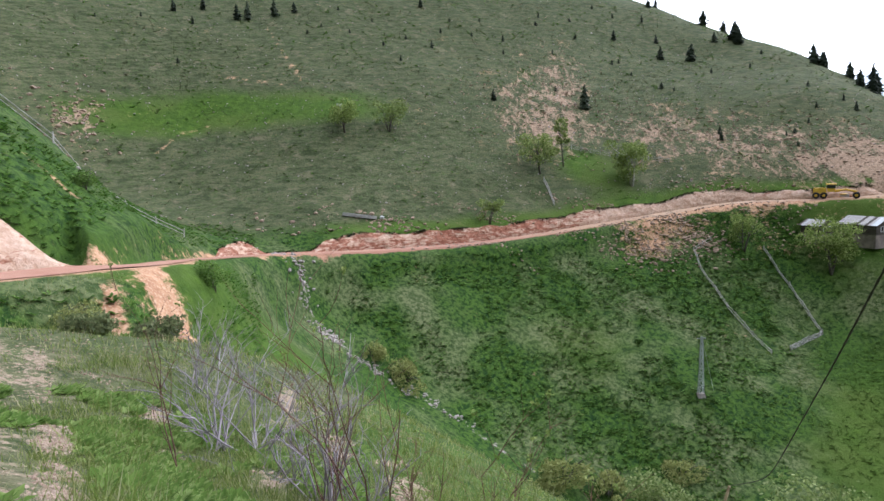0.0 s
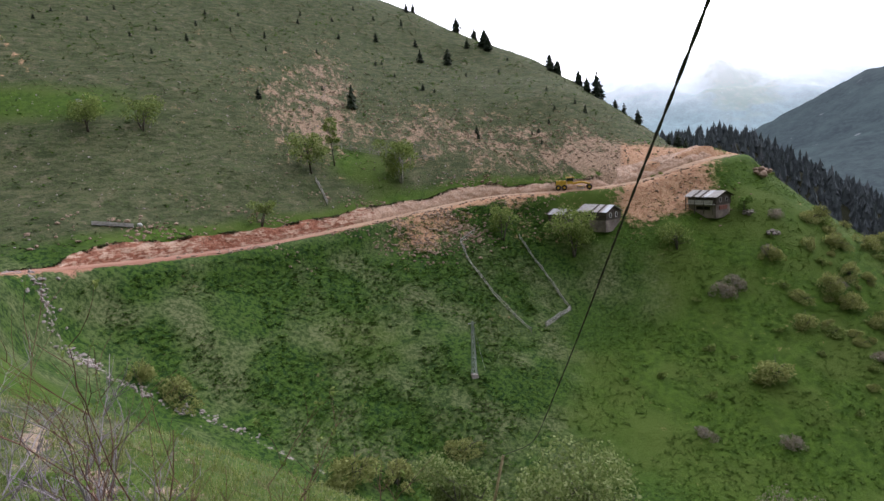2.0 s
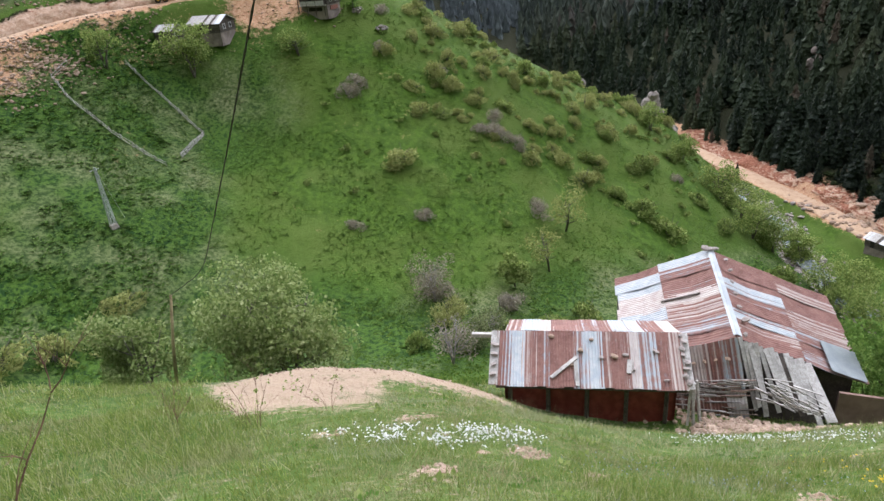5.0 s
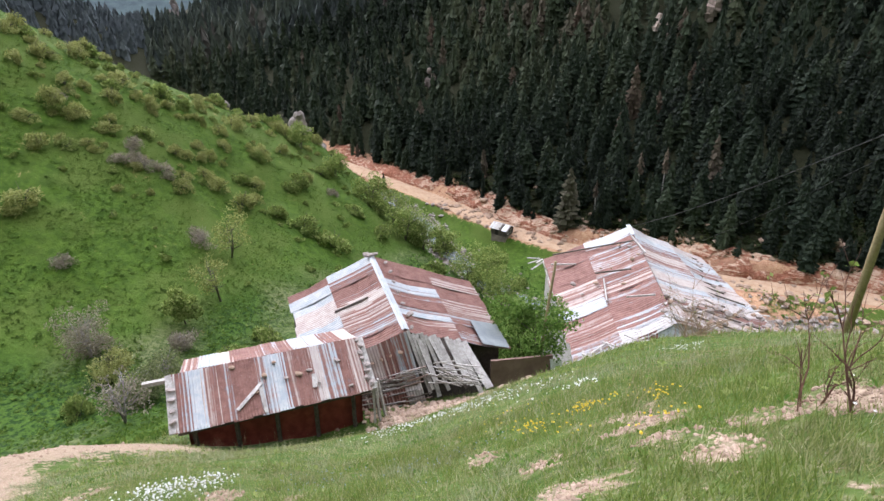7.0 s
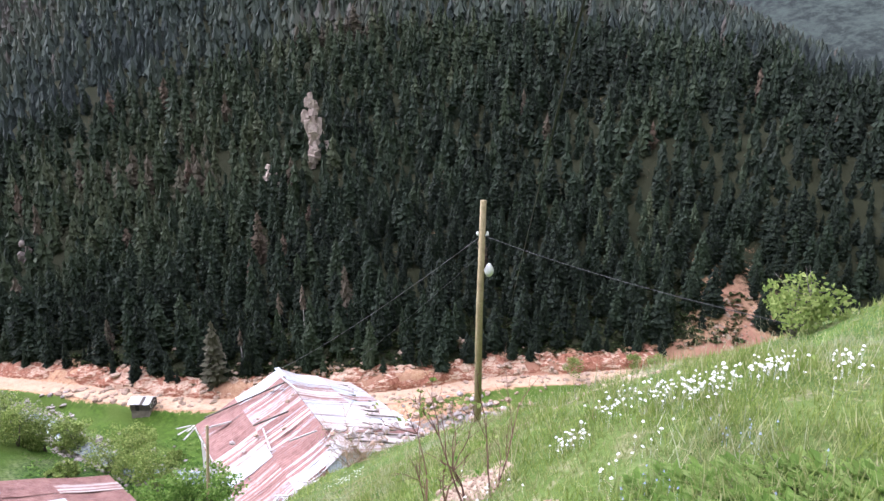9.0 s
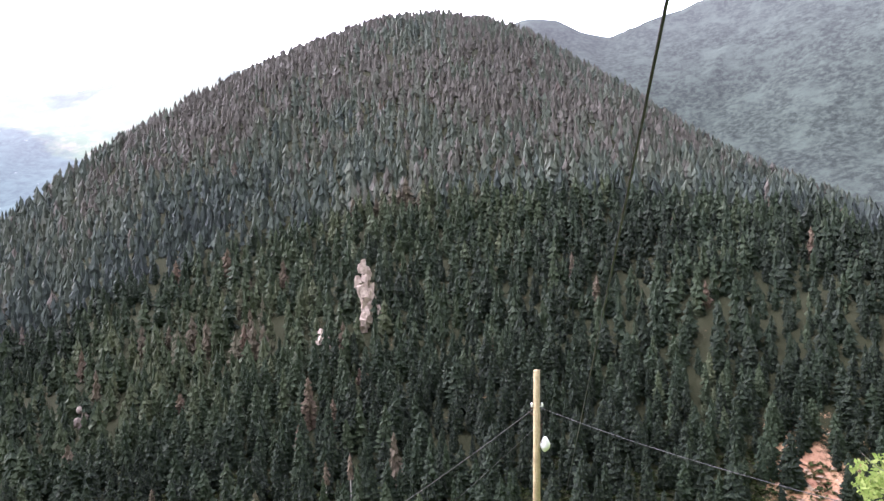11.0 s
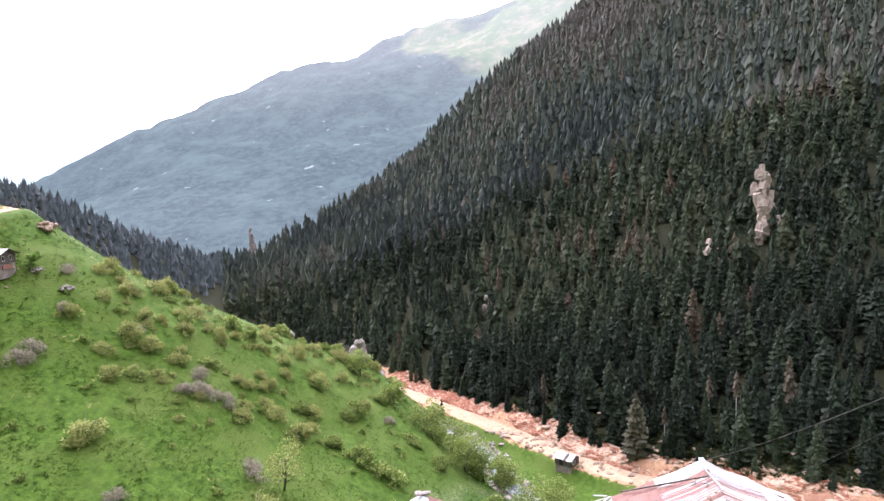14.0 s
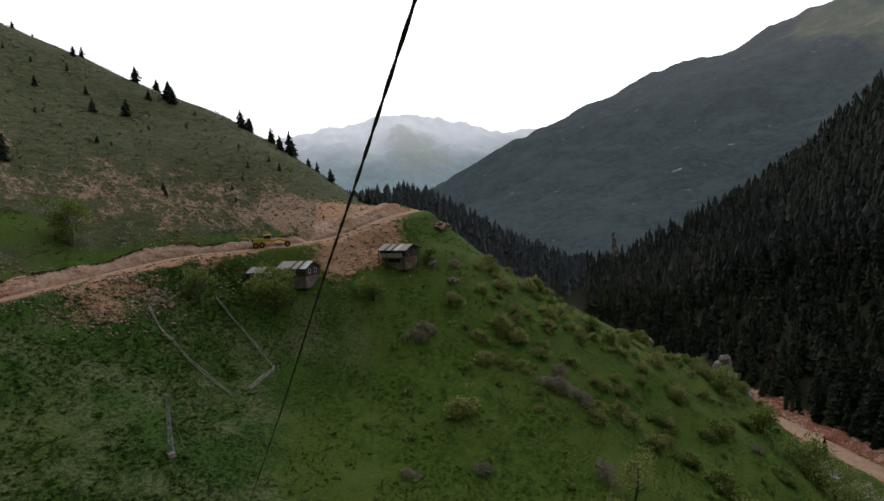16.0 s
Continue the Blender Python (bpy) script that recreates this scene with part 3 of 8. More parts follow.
def bank_material():
    m = Nodes("fresh_cut_earth")
    lay = m.noise(1.0, 5, 0.65, m.stretched(0.5, 0.5, 2.2), 0.8)
    mid, fine, wide = m.noise(1.6, 5, 0.7), m.noise(7.0, 4, 0.75), m.noise(0.16, 4, 0.6)
    pale = m.mix(m.step(mid, 0.3, 0.7), (0.38, 0.235, 0.155), (0.56, 0.42, 0.32))
    red = m.mix(m.step(mid, 0.3, 0.7), (0.17, 0.058, 0.034), (0.34, 0.155, 0.098))
    rust = m.math("ADD", m.attr("red"), m.math("MULTIPLY", m.math("SUBTRACT", lay, 0.5), 3.0))
    rust = m.math("ADD", rust, m.math("MULTIPLY", m.math("SUBTRACT", wide, 0.5), 1.6))
    col = m.mix(m.step(rust, 0.3, 0.7), pale, red)
    col = m.mix(m.math("MULTIPLY", m.step(fine, 0.56, 0.72), 0.6), col, (0.44, 0.32, 0.245))
    col = m.mix(m.math("MULTIPLY", m.step(m.noise(2.8, 5, 0.8), 0.6, 0.72), 0.7), col, (0.085, 0.060, 0.040))
    return m.done(col, 0.95, m.math("ADD", mid, m.math("MULTIPLY", fine, 0.4)), 0.9, 0.2, spec=0.1)


CUT_EARTH = bank_material()


def line_points(line, step):
    """Points along a line at even steps, and the way to its left."""
    s = np.concatenate([[0], np.cumsum(np.hypot(*np.diff(line[:, :2], axis=0).T))])
    t = np.arange(0, s[-1], step)
    p = np.stack([np.interp(t, s, line[:, i]) for i in range(3)], 1)
    d = np.gradient(p[:, :2], axis=0)
    for _ in range(6):
        d[1:-1] = (d[:-2] + 2 * d[1:-1] + d[2:]) / 4
    d /= np.linalg.norm(d, axis=1)[:, None]
    return t, p, np.stack([-d[:, 1], d[:, 0]], 1)


def cut_bank(line, az0, az1, d0, d1, label, seed, red, lumps=0.35, lift=0.2, step=0.4, rows=11):
    """The raw face where a road was dug into the slope: near its foot steep, gullied, with an uneven top."""
    t, p, nrm = line_points(line, step)
    az, _ = polar(p[:, 0], p[:, 1])
    ok = (az > az0) & (az < az1)
    t, p, nrm = t[ok], p[ok], nrm[ok]
    top = d1 + rough(t, 0 * t, 8, seed) * 0.4 * (d1 - d0) + rough(t, 0 * t, 1.7, seed + 1) * 0.12 * (d1 - d0)
    xy1 = p[:, :2] + nrm * top[:, None]
    z1 = np.maximum(height(xy1[:, 0], xy1[:, 1]) + lift * (1 + rough(t, 0 * t, 2.5, seed + 2)), p[:, 2] + 0.12)
    ends = ease(np.minimum(t - t[0], t[-1] - t), 0, 5)
    z1 = p[:, 2] + (z1 - p[:, 2]) * ends
    out = []
    for v in list(np.linspace(0, 1, rows)) + [1.08]:
        q = min(v, 1)
        zz = p[:, 2] + 0.05 + (z1 - p[:, 2] - 0.05) * q ** 0.62 - (0.9 if v > 1 else 0)
        bulge = lumps * (1 - abs(2 * q - 0.9) ** 2 * 0.8) * (rough(t, zz * 1.6, 1.9, seed + 3) + 0.8 * np.abs(rough(t, zz * 0.4, 3.3, seed + 4, 2)))
        dd = d0 + (top - d0) * v - bulge * ends
        xy = p[:, :2] + nrm * dd[:, None]
        out.append(np.column_stack([xy, zz]))
    v = np.concatenate(out)
    ob = sheet("road_cutting", v, grid_faces(rows + 1, len(t)), CUT_EARTH, {"red": red(v)}, smooth=False)
    tagged(ob, label, "bank", kind="structure")
    return np.column_stack([xy1, z1])


def upper_red(v):
    az, _ = polar(v[:, 0], v[:, 1])
    return 0.62 - 0.62 * ease(az, 9, 16) - 0.5 * ease(-az, 20, 28)


SOD_A = cut_bank(ROAD_A, -18, 35, 1.75, 3.2, "raw red and pale earth cutting above the dirt road", 301, upper_red)
SOD_B = cut_bank(ROAD_A, -50, -26.4, 1.7, 5.4, "tall pale earth cutting above the near bend of the road", 311, upper_red, 0.25, 0.1, 0.25, 14)
cut_bank(ROAD_A, 34, 44.5, 1.8, 6.0, "wide crumbling pink earth cutting at the saddle", 321, upper_red, 0.7, 0.2, 0.4, 14)
SOD_V = cut_bank(ROAD_V, 70, 135, 2.75, 7.0, "crumbling reddish earth cutting along the gravel road", 331, lambda v: 0.58 + 0.3 * rough(v[:, 0], v[:, 1], 14, 335), 0.9, 0.5, 0.5, 13)


# ---- distant ranges ----
def far_range(name, crest, foot, depth, mat, label, bumps, meadows=()):
    """A range from its crest line: bearing, distance, height."""
    c = np.array(crest, float)
    az = np.arange(c[0, 0], c[-1, 0], 0.2)
    r, z = np.interp(az, c[:, 0], c[:, 1]), np.interp(az, c[:, 0], c[:, 2])
    for _ in range(8):
        z[1:-1] = (z[:-2] + 2 * z[1:-1] + z[2:]) / 4
    f = np.concatenate([np.linspace(0, 1, 60), [1.05, 1.15]])
    ff, aa = np.meshgrid(f, np.radians(az), indexing="ij")
    rr = (r - depth) + depth * ff
    x, y = rr * np.sin(aa), rr * np.cos(aa)
    up = np.minimum(ff, 1) ** 1.15
    h = foot + (z - foot) * up
    h = h + rough(x, y, depth * 0.45, 61, 5) * bumps * np.sin(np.clip(ff, 0, 1) * math.pi * 0.9 + 0.12) + rough(x, y, depth * 0.13, 63, 3) * bumps * 0.35 * np.clip(ff, 0, 1) + rough(x, y, 26, 62, 2) * bumps * 0.07 - np.maximum(ff - 1, 0) * bumps * 10
    grass = sum([blob(np.degrees(aa), ff, a0, f0, da, df) for a0, f0, da, df in meadows], 0 * ff)
    ob = sheet(name, np.stack([x, y, h], -1).reshape(-1, 3), grid_faces(len(f), len(az)), mat, {"open_land": grass.ravel()})
    tagged(ob, label, "mountain", kind="structure")


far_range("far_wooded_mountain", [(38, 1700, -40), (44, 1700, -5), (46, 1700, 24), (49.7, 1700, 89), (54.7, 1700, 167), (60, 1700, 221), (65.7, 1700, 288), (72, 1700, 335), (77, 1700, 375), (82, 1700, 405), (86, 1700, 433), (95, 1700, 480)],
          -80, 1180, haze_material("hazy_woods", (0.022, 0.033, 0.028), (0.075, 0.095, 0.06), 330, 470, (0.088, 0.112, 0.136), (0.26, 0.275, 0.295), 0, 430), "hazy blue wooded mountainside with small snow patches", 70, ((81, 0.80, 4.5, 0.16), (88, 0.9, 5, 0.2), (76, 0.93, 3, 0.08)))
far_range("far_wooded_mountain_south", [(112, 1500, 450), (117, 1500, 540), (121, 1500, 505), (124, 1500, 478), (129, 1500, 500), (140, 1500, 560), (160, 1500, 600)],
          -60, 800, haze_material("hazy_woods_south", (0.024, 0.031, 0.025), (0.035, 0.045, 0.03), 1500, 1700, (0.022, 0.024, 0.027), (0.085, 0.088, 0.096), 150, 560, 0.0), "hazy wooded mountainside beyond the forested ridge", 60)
# the crest's near-white glow paints it fading into the sky
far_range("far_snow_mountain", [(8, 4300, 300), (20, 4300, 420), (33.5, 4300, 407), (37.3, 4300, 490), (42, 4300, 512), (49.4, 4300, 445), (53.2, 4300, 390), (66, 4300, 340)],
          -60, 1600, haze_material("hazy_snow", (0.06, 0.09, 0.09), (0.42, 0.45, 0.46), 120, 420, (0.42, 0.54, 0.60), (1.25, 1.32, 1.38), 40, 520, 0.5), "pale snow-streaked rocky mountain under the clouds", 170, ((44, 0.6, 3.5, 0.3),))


# ---- spruce forest ----
def spruce_shape(whorls, boughs, seed, bare=0.06, wide=0.19, core=0.5, droop=0.35):
    """Vertices and triangles of one spruce, 1 m tall: trunk, a slim inner cone, and single drooping boughs in uneven whorls."""
    rng = random.Random(seed)
    v, f = [], []
    for i in range(3):
        a = i * math.pi * 2 / 3
        v.append((0.016 * math.cos(a), 0.016 * math.sin(a), 0))
    v.append((0, 0, 0.9))
    f += [(i, (i + 1) % 3, 3) for i in range(3)]
    girth = lambda t: wide * (1 - t) ** 0.72 * (0.72 + 0.28 * min(1, t * 4)) + 0.012
    c = len(v)
    v.append((0, 0, 0.97))
    for i in range(6):
        a = i * math.pi / 3
        q = core * girth(0.05) * rng.uniform(0.8, 1.2)
        v.append((q * math.cos(a), q * math.sin(a), bare + rng.uniform(-0.02, 0.03)))
    f += [(c, c + 1 + i, c + 1 + (i + 1) % 6) for i in range(6)]
    lop = [rng.uniform(0.75, 1.15) for _ in range(5)]
    for k in range(whorls):
        t = (k + rng.uniform(-0.25, 0.25)) / whorls
        t = min(max(t, 0.0), 0.97)
        n = max(3, int(round(boughs * (1 - 0.45 * t))))
        ph = rng.random() * 6
        for j in range(n):
            a = ph + j * 2 * math.pi / n + rng.uniform(-0.3, 0.3)
            ln = girth(t) * rng.uniform(0.72, 1.22) * lop[int(a / 6.3 * 5) % 5]
            z = bare + (1 - bare) * t + rng.uniform(-0.4, 0.4) / whorls
            dz = droop * rng.uniform(0.5, 1.3) * (1 - 0.9 * t)
            half = max(0.36 * ln, 0.9 * ln * math.sin(math.pi / n)) * rng.uniform(0.8, 1.15)
            ca, sa = math.cos(a), math.sin(a)
            m = 0.62 * ln
            b = len(v)
            v.append((0, 0, min(0.99, z + 0.7 / whorls)))
            hang = rng.uniform(0.7, 1.25) / whorls
            v.append((m * ca - half * sa, m * sa + half * ca, z - dz * m - hang))
            v.append((ln * ca, ln * sa, z - dz * ln - 0.45 * hang))
            v.append((m * ca + half * sa, m * sa - half * ca, z - dz * m - hang))
            f += [(b, b + 1, b + 2), (b, b + 2, b + 3)]
    b = len(v)
    v += [(0.02, 0, 0.9), (-0.01, 0.017, 0.9), (-0.01, -0.017, 0.9), (0, 0, 1.0)]
    f += [(b, b + 1, b + 3), (b + 1, b + 2, b + 3), (b + 2, b, b + 3)]
    return np.array(v), np.array(f)


def scatter_mesh(name, shapes, spots, mat, label, category, kind="stuff"):
    """Many plants as one mesh: spots are rows of x, y, z, height, turn, girth, tint, shape."""
    vs, fs, ts, base = [], [], [], 0
    for i, (sv, sf) in enumerate(shapes):
        p = spots[spots[:, 7].astype(int) == i]
        if not len(p):
            continue
        c, s = np.cos(p[:, 4])[:, None], np.sin(p[:, 4])[:, None]
        hx, gx = p[:, 3][:, None], (p[:, 3] * p[:, 5])[:, None]
        x = (sv[:, 0] * c - sv[:, 1] * s) * gx + p[:, 0][:, None]
        y = (sv[:, 0] * s + sv[:, 1] * c) * gx + p[:, 1][:, None]
        z = sv[:, 2] * hx + p[:, 2][:, None]
        vs.append(np.stack([x, y, z], -1).reshape(-1, 3))
        fs.append((sf[None] + (np.arange(len(p)) * len(sv))[:, None, None]).reshape(-1, 3) + base)
        ts.append(np.repeat(p[:, 6], len(sv)))
        base += len(p) * len(sv)
    ob = sheet(name, np.concatenate(vs), np.concatenate(fs), mat, {"tint": np.concatenate(ts)}, smooth=False)
    return tagged(ob, label, category, kind=kind)


SPRUCE_FINE = [spruce_shape(15, 9, s, 0.04, w, 0.55) for s, w in ((1, 0.20), (2, 0.24), (3, 0.27), (4, 0.17), (8, 0.22))]
SPRUCE_MID = [spruce_shape(9, 7, s, 0.03, w, 0.6) for s, w in ((11, 0.20), (12, 0.24), (13, 0.28))]
SPRUCE_FAR = [spruce_shape(4, 5, s, 0.02, w, 0.75) for s, w in ((5, 0.24), (6, 0.28), (7, 0.32))]


def forest_spots(n, az0, az1, r0, r1, rng, space):
    a = np.radians(rng.uniform(az0, az1, n))
    r = np.sqrt(rng.uniform(r0 * r0, r1 * r1, n))
    x, y = r * np.sin(a), r * np.cos(a)
    key = np.unique(np.stack([np.floor(x / space), np.floor(y / space)], 1), axis=0, return_index=True)[1]
    return x[key], y[key]


def build_forest():
    rng = np.random.default_rng(4)
    crest = np.array(FOREST_CREST)
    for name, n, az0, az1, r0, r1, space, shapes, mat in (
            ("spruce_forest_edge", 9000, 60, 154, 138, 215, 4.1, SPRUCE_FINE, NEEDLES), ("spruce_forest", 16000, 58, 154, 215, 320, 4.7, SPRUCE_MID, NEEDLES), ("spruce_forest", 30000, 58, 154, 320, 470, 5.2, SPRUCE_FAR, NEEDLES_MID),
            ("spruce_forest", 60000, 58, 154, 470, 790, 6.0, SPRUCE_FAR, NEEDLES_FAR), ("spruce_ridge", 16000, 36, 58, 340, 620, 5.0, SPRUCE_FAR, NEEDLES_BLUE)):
        x, y = forest_spots(n, az0, az1, r0, r1, rng, space)
        z, az, r, da, dv, db = height(x, y, True)
        if mat is NEEDLES_BLUE:
            keep = ~((az < 40) & (r < 380))
        else:
            keep = (dv + rough(x, y, 14, 71) * 3 > 5.2) & (r < np.interp(az, crest[:, 0], crest[:, 1]) + 14)
            keep &= ~((az > 134.6) & (az < 142.5) & (r < 172 + 24 * np.exp(-((az - 139.2) / 1.6) ** 2)))
            keep &= rough(x, y, 22, 74) + 0.5 * rough(x, y, 7, 75) > -0.86
        x, y, z, az, r, dv = x[keep], y[keep], z[keep], az[keep], r[keep], dv[keep]
        m = len(x)
        tall = (6.5 + 8.5 * rng.random(m) ** 0.9) * (1 + 0.22 * rough(x, y, 60, 72))
        tall = np.where(rng.random(m) < 0.12, tall * 0.5, tall) * (0.55 + 0.45 * ease(dv + 5 * rough(x, y, 9, 76), 5, 13))
        if mat is NEEDLES_BLUE:
            tall = 6.0 + 7.0 * rng.random(m)
        stand_ = 0.55 * rough(x, y, 80, 73, 3) + 0.22 * rough(x, y, 22, 78)
        # tint rises uphill, painting haze into the needles; it drops low on the right
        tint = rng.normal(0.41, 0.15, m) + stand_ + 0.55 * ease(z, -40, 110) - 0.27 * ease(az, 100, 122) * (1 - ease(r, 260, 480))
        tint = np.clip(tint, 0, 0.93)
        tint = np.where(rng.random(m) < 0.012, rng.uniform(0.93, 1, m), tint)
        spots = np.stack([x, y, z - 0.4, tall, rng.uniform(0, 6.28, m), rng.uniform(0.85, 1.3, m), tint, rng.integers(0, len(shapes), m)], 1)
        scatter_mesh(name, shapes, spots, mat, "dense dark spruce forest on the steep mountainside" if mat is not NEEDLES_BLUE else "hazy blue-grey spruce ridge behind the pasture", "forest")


build_forest()


# ---- more materials ----
def plain(name, a, b, scale, rough_=0.8, metal=0.0, strength=0.3, distance=0.02, spec=0.3, local=True):
    m = Nodes(name)
    vec = m.local() if local else None
    f, g = m.noise(scale, 5, 0.6, vec), m.noise(scale * 0.13, 3, 0.5, vec)
    col = m.mix(m.step(f, 0.3, 0.7), a, b)
    col = m.mix(m.math("MULTIPLY", m.step(g, 0.4, 0.7), 0.5), col, tuple(0.6 * c for c in a))
    col = m.mix(m.math("MULTIPLY", m.rnd(), 0.25), col, tuple(0.55 * c for c in b))
    col = m.mix(m.math("MULTIPLY", m.island(), 0.3), col, tuple(0.5 * c for c in a))
    return m.done(col, rough_, f, strength, distance, metal, spec)


def wood_material(name, a, b):
    m = Nodes(name)
    grain = m.noise(1.0, 5, 0.65, m.stretched(9, 9, 9, m.local()), 1.2)
    streak = m.noise(2.5, 4, 0.6, m.local())
    col = m.mix(m.step(grain, 0.3, 0.7), a, b)
    col = m.mix(m.math("MULTIPLY", m.step(streak, 0.45, 0.7), 0.6), col, tuple(0.45 * c for c in a))
    col = m.mix(m.math("MULTIPLY", m.rnd(), 0.4), col, tuple(0.6 * c for c in b))
    return m.done(col, 0.85, grain, 0.5, 0.01, spec=0.2)


def tin_material():
    """Corrugated sheets: zinc that has rusted in streaks down the slope, each sheet to its own degree."""
    m = Nodes("rusted_tin")
    k = m.n.new("ShaderNodeCombineXYZ")
    m.put(k.inputs[0], m.math("ADD", m.math("MULTIPLY", m.attr("across"), 5.5), m.math("MULTIPLY", m.rnd(), 71.0)))
    m.put(k.inputs[1], m.math("MULTIPLY", m.attr("down"), 0.06))
    streak = m.noise(1.0, 4, 0.6, k.outputs[0])
    blotch = m.noise(2.3, 5, 0.7)
    fine = m.noise(14.0, 4, 0.7)
    rust = m.mix(m.step(blotch, 0.3, 0.7), (0.135, 0.060, 0.048), (0.215, 0.110, 0.088))
    rust = m.mix(m.step(fine, 0.55, 0.75), rust, (0.30, 0.19, 0.17))
    zinc = m.mix(m.step(blotch, 0.35, 0.7), (0.29, 0.33, 0.36), (0.42, 0.43, 0.43))
    zinc = m.mix(m.step(m.rnd(), 0.45, 0.6), zinc, m.mix(m.step(blotch, 0.35, 0.7), (0.36, 0.29, 0.26), (0.46, 0.42, 0.38)))
    level = m.math("ADD", m.math("ADD", m.math("MULTIPLY", m.math("SUBTRACT", streak, 0.5), 1.35), m.math("MULTIPLY", m.math("SUBTRACT", blotch, 0.5), 0.5)), m.attr("worn"))
    f = m.step(level, 0.36, 0.60)
    col = m.mix(f, zinc, rust)
    return m.done(col, m.math("ADD", m.math("MULTIPLY", f, 0.35), 0.45), fine, 0.25, 0.01, 0.0, 0.35)


def leaf_material(name, stops, gloss=0.75, straw=0.0):
    m = Nodes(name)
    col = m.ramp(m.island(), *stops)
    if straw:
        patch = m.math("MULTIPLY", m.step(m.noise(0.8, 5, 0.7), 0.48, 0.66), straw)
        col = m.mix(patch, col, m.mix(m.island(), (0.16, 0.17, 0.08), (0.42, 0.38, 0.24)))
    col = m.mix(m.math("MULTIPLY", m.rnd(), 0.35), col, stops[0][1])
    m.done(col, gloss, spec=0.1)
    thin = m.n.new("ShaderNodeBsdfTranslucent")
    m.l.new(col, thin.inputs["Color"])
    both = m.n.new("ShaderNodeMixShader")
    both.inputs[0].default_value = 0.45
    m.l.new(m.bsdf.outputs[0], both.inputs[1])
    m.l.new(thin.outputs[0], both.inputs[2])
    m.l.new(both.outputs[0], m.out.inputs["Surface"])
    return m.mat


TIN = tin_material()
OLD_WOOD = wood_material("weathered_grey_wood", (0.27, 0.25, 0.23), (0.52, 0.50, 0.47))
PINK_WOOD = wood_material("bleached_rusty_wood", (0.30, 0.20, 0.17), (0.44, 0.34, 0.30))
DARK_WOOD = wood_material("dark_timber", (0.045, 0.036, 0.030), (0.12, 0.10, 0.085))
POLE_WOOD = wood_material("pole_wood", (0.22, 0.17, 0.085), (0.34, 0.28, 0.16))
BARK = wood_material("bark", (0.06, 0.05, 0.042), (0.16, 0.14, 0.12))
TWIG = wood_material("grey_twigs", (0.20, 0.17, 0.18), (0.38, 0.34, 0.36))
DRY_TWIG = wood_material("dry_tan_stems", (0.24, 0.16, 0.10), (0.40, 0.29, 0.19))
RED_TWIG = wood_material("red_brown_stems", (0.10, 0.05, 0.04), (0.20, 0.11, 0.08))
RED_WALL = plain("red_brown_sheet_wall", (0.15, 0.024, 0.02), (0.26, 0.055, 0.045), 3.0, 0.6)
RED_BRICK = plain("reddish_stone_base", (0.22, 0.08, 0.06), (0.34, 0.17, 0.13), 2.0, 0.9)
PALE_STONE = plain("pale_stone", (0.26, 0.22, 0.20), (0.45, 0.40, 0.37), 2.5, 0.92, 0.0, 0.8, 0.05)
PINK_STONE = plain("pinkish_stone", (0.27, 0.175, 0.12), (0.46, 0.35, 0.265), 2.5, 0.92, 0.0, 0.8, 0.05)
GRAVEL = plain("pale_pink_gravel", (0.28, 0.185, 0.13), (0.47, 0.37, 0.285), 9.0, 0.92, 0.0, 0.6, 0.01)
PALE_CLIFF = plain("pale_cliff", (0.24, 0.185, 0.15), (0.46, 0.38, 0.32), 0.8, 0.95, 0.0, 1.0, 0.3)
CLIFF = plain("cliff_rock", (0.16, 0.13, 0.115), (0.36, 0.30, 0.26), 0.6, 0.95, 0.0, 1.0, 0.4)
CAP_ZINC = plain("pale_zinc_strip", (0.36, 0.40, 0.43), (0.52, 0.55, 0.57), 2.0, 0.55)
STEEL = plain("galvanised_steel", (0.42, 0.44, 0.46), (0.58, 0.60, 0.62), 6.0, 0.5, 0.4)
YELLOW_PAINT = plain("yellow_machine_paint", (0.62, 0.37, 0.03), (0.76, 0.50, 0.06), 3.0, 0.5)
RUBBER = plain("black_rubber", (0.015, 0.015, 0.015), (0.04, 0.04, 0.04), 8.0, 0.8)
GLASS = plain("dark_glass", (0.02, 0.025, 0.03), (0.04, 0.045, 0.05), 1.0, 0.1, spec=0.6)
WHITE = plain("white_paint", (0.66, 0.66, 0.65), (0.82, 0.82, 0.80), 3.0, 0.6)
CABLE = plain("black_cable", (0.010, 0.010, 0.010), (0.03, 0.03, 0.03), 20.0, 0.6)
# near-black for windows, doors and hollows: their inner shade put into the colour
DARK = plain("near_black_fill", (0.012, 0.010, 0.009), (0.03, 0.025, 0.02), 3.0, 0.9)
LEAF_FRESH = leaf_material("fresh_leaves", ((0.0, (0.12, 0.17, 0.038)), (0.6, (0.21, 0.275, 0.075)), (1.0, (0.34, 0.38, 0.14))))
LEAF_WILLOW = leaf_material("willow_leaves", ((0.0, (0.11, 0.155, 0.042)), (0.6, (0.21, 0.27, 0.09)), (1.0, (0.37, 0.41, 0.20))))
LEAF_DARK = leaf_material("deep_green_leaves", ((0.0, (0.065, 0.125, 0.022)), (0.6, (0.13, 0.22, 0.045)), (1.0, (0.24, 0.34, 0.09))))
LEAF_BUD = leaf_material("budding_scrub", ((0.0, (0.18, 0.205, 0.062)), (0.6, (0.30, 0.32, 0.11)), (1.0, (0.42, 0.42, 0.18))))
LEAF_GREY = leaf_material("bare_grey_scrub", ((0.0, (0.20, 0.175, 0.13)), (0.6, (0.30, 0.265, 0.205)), (1.0, (0.40, 0.36, 0.29))))
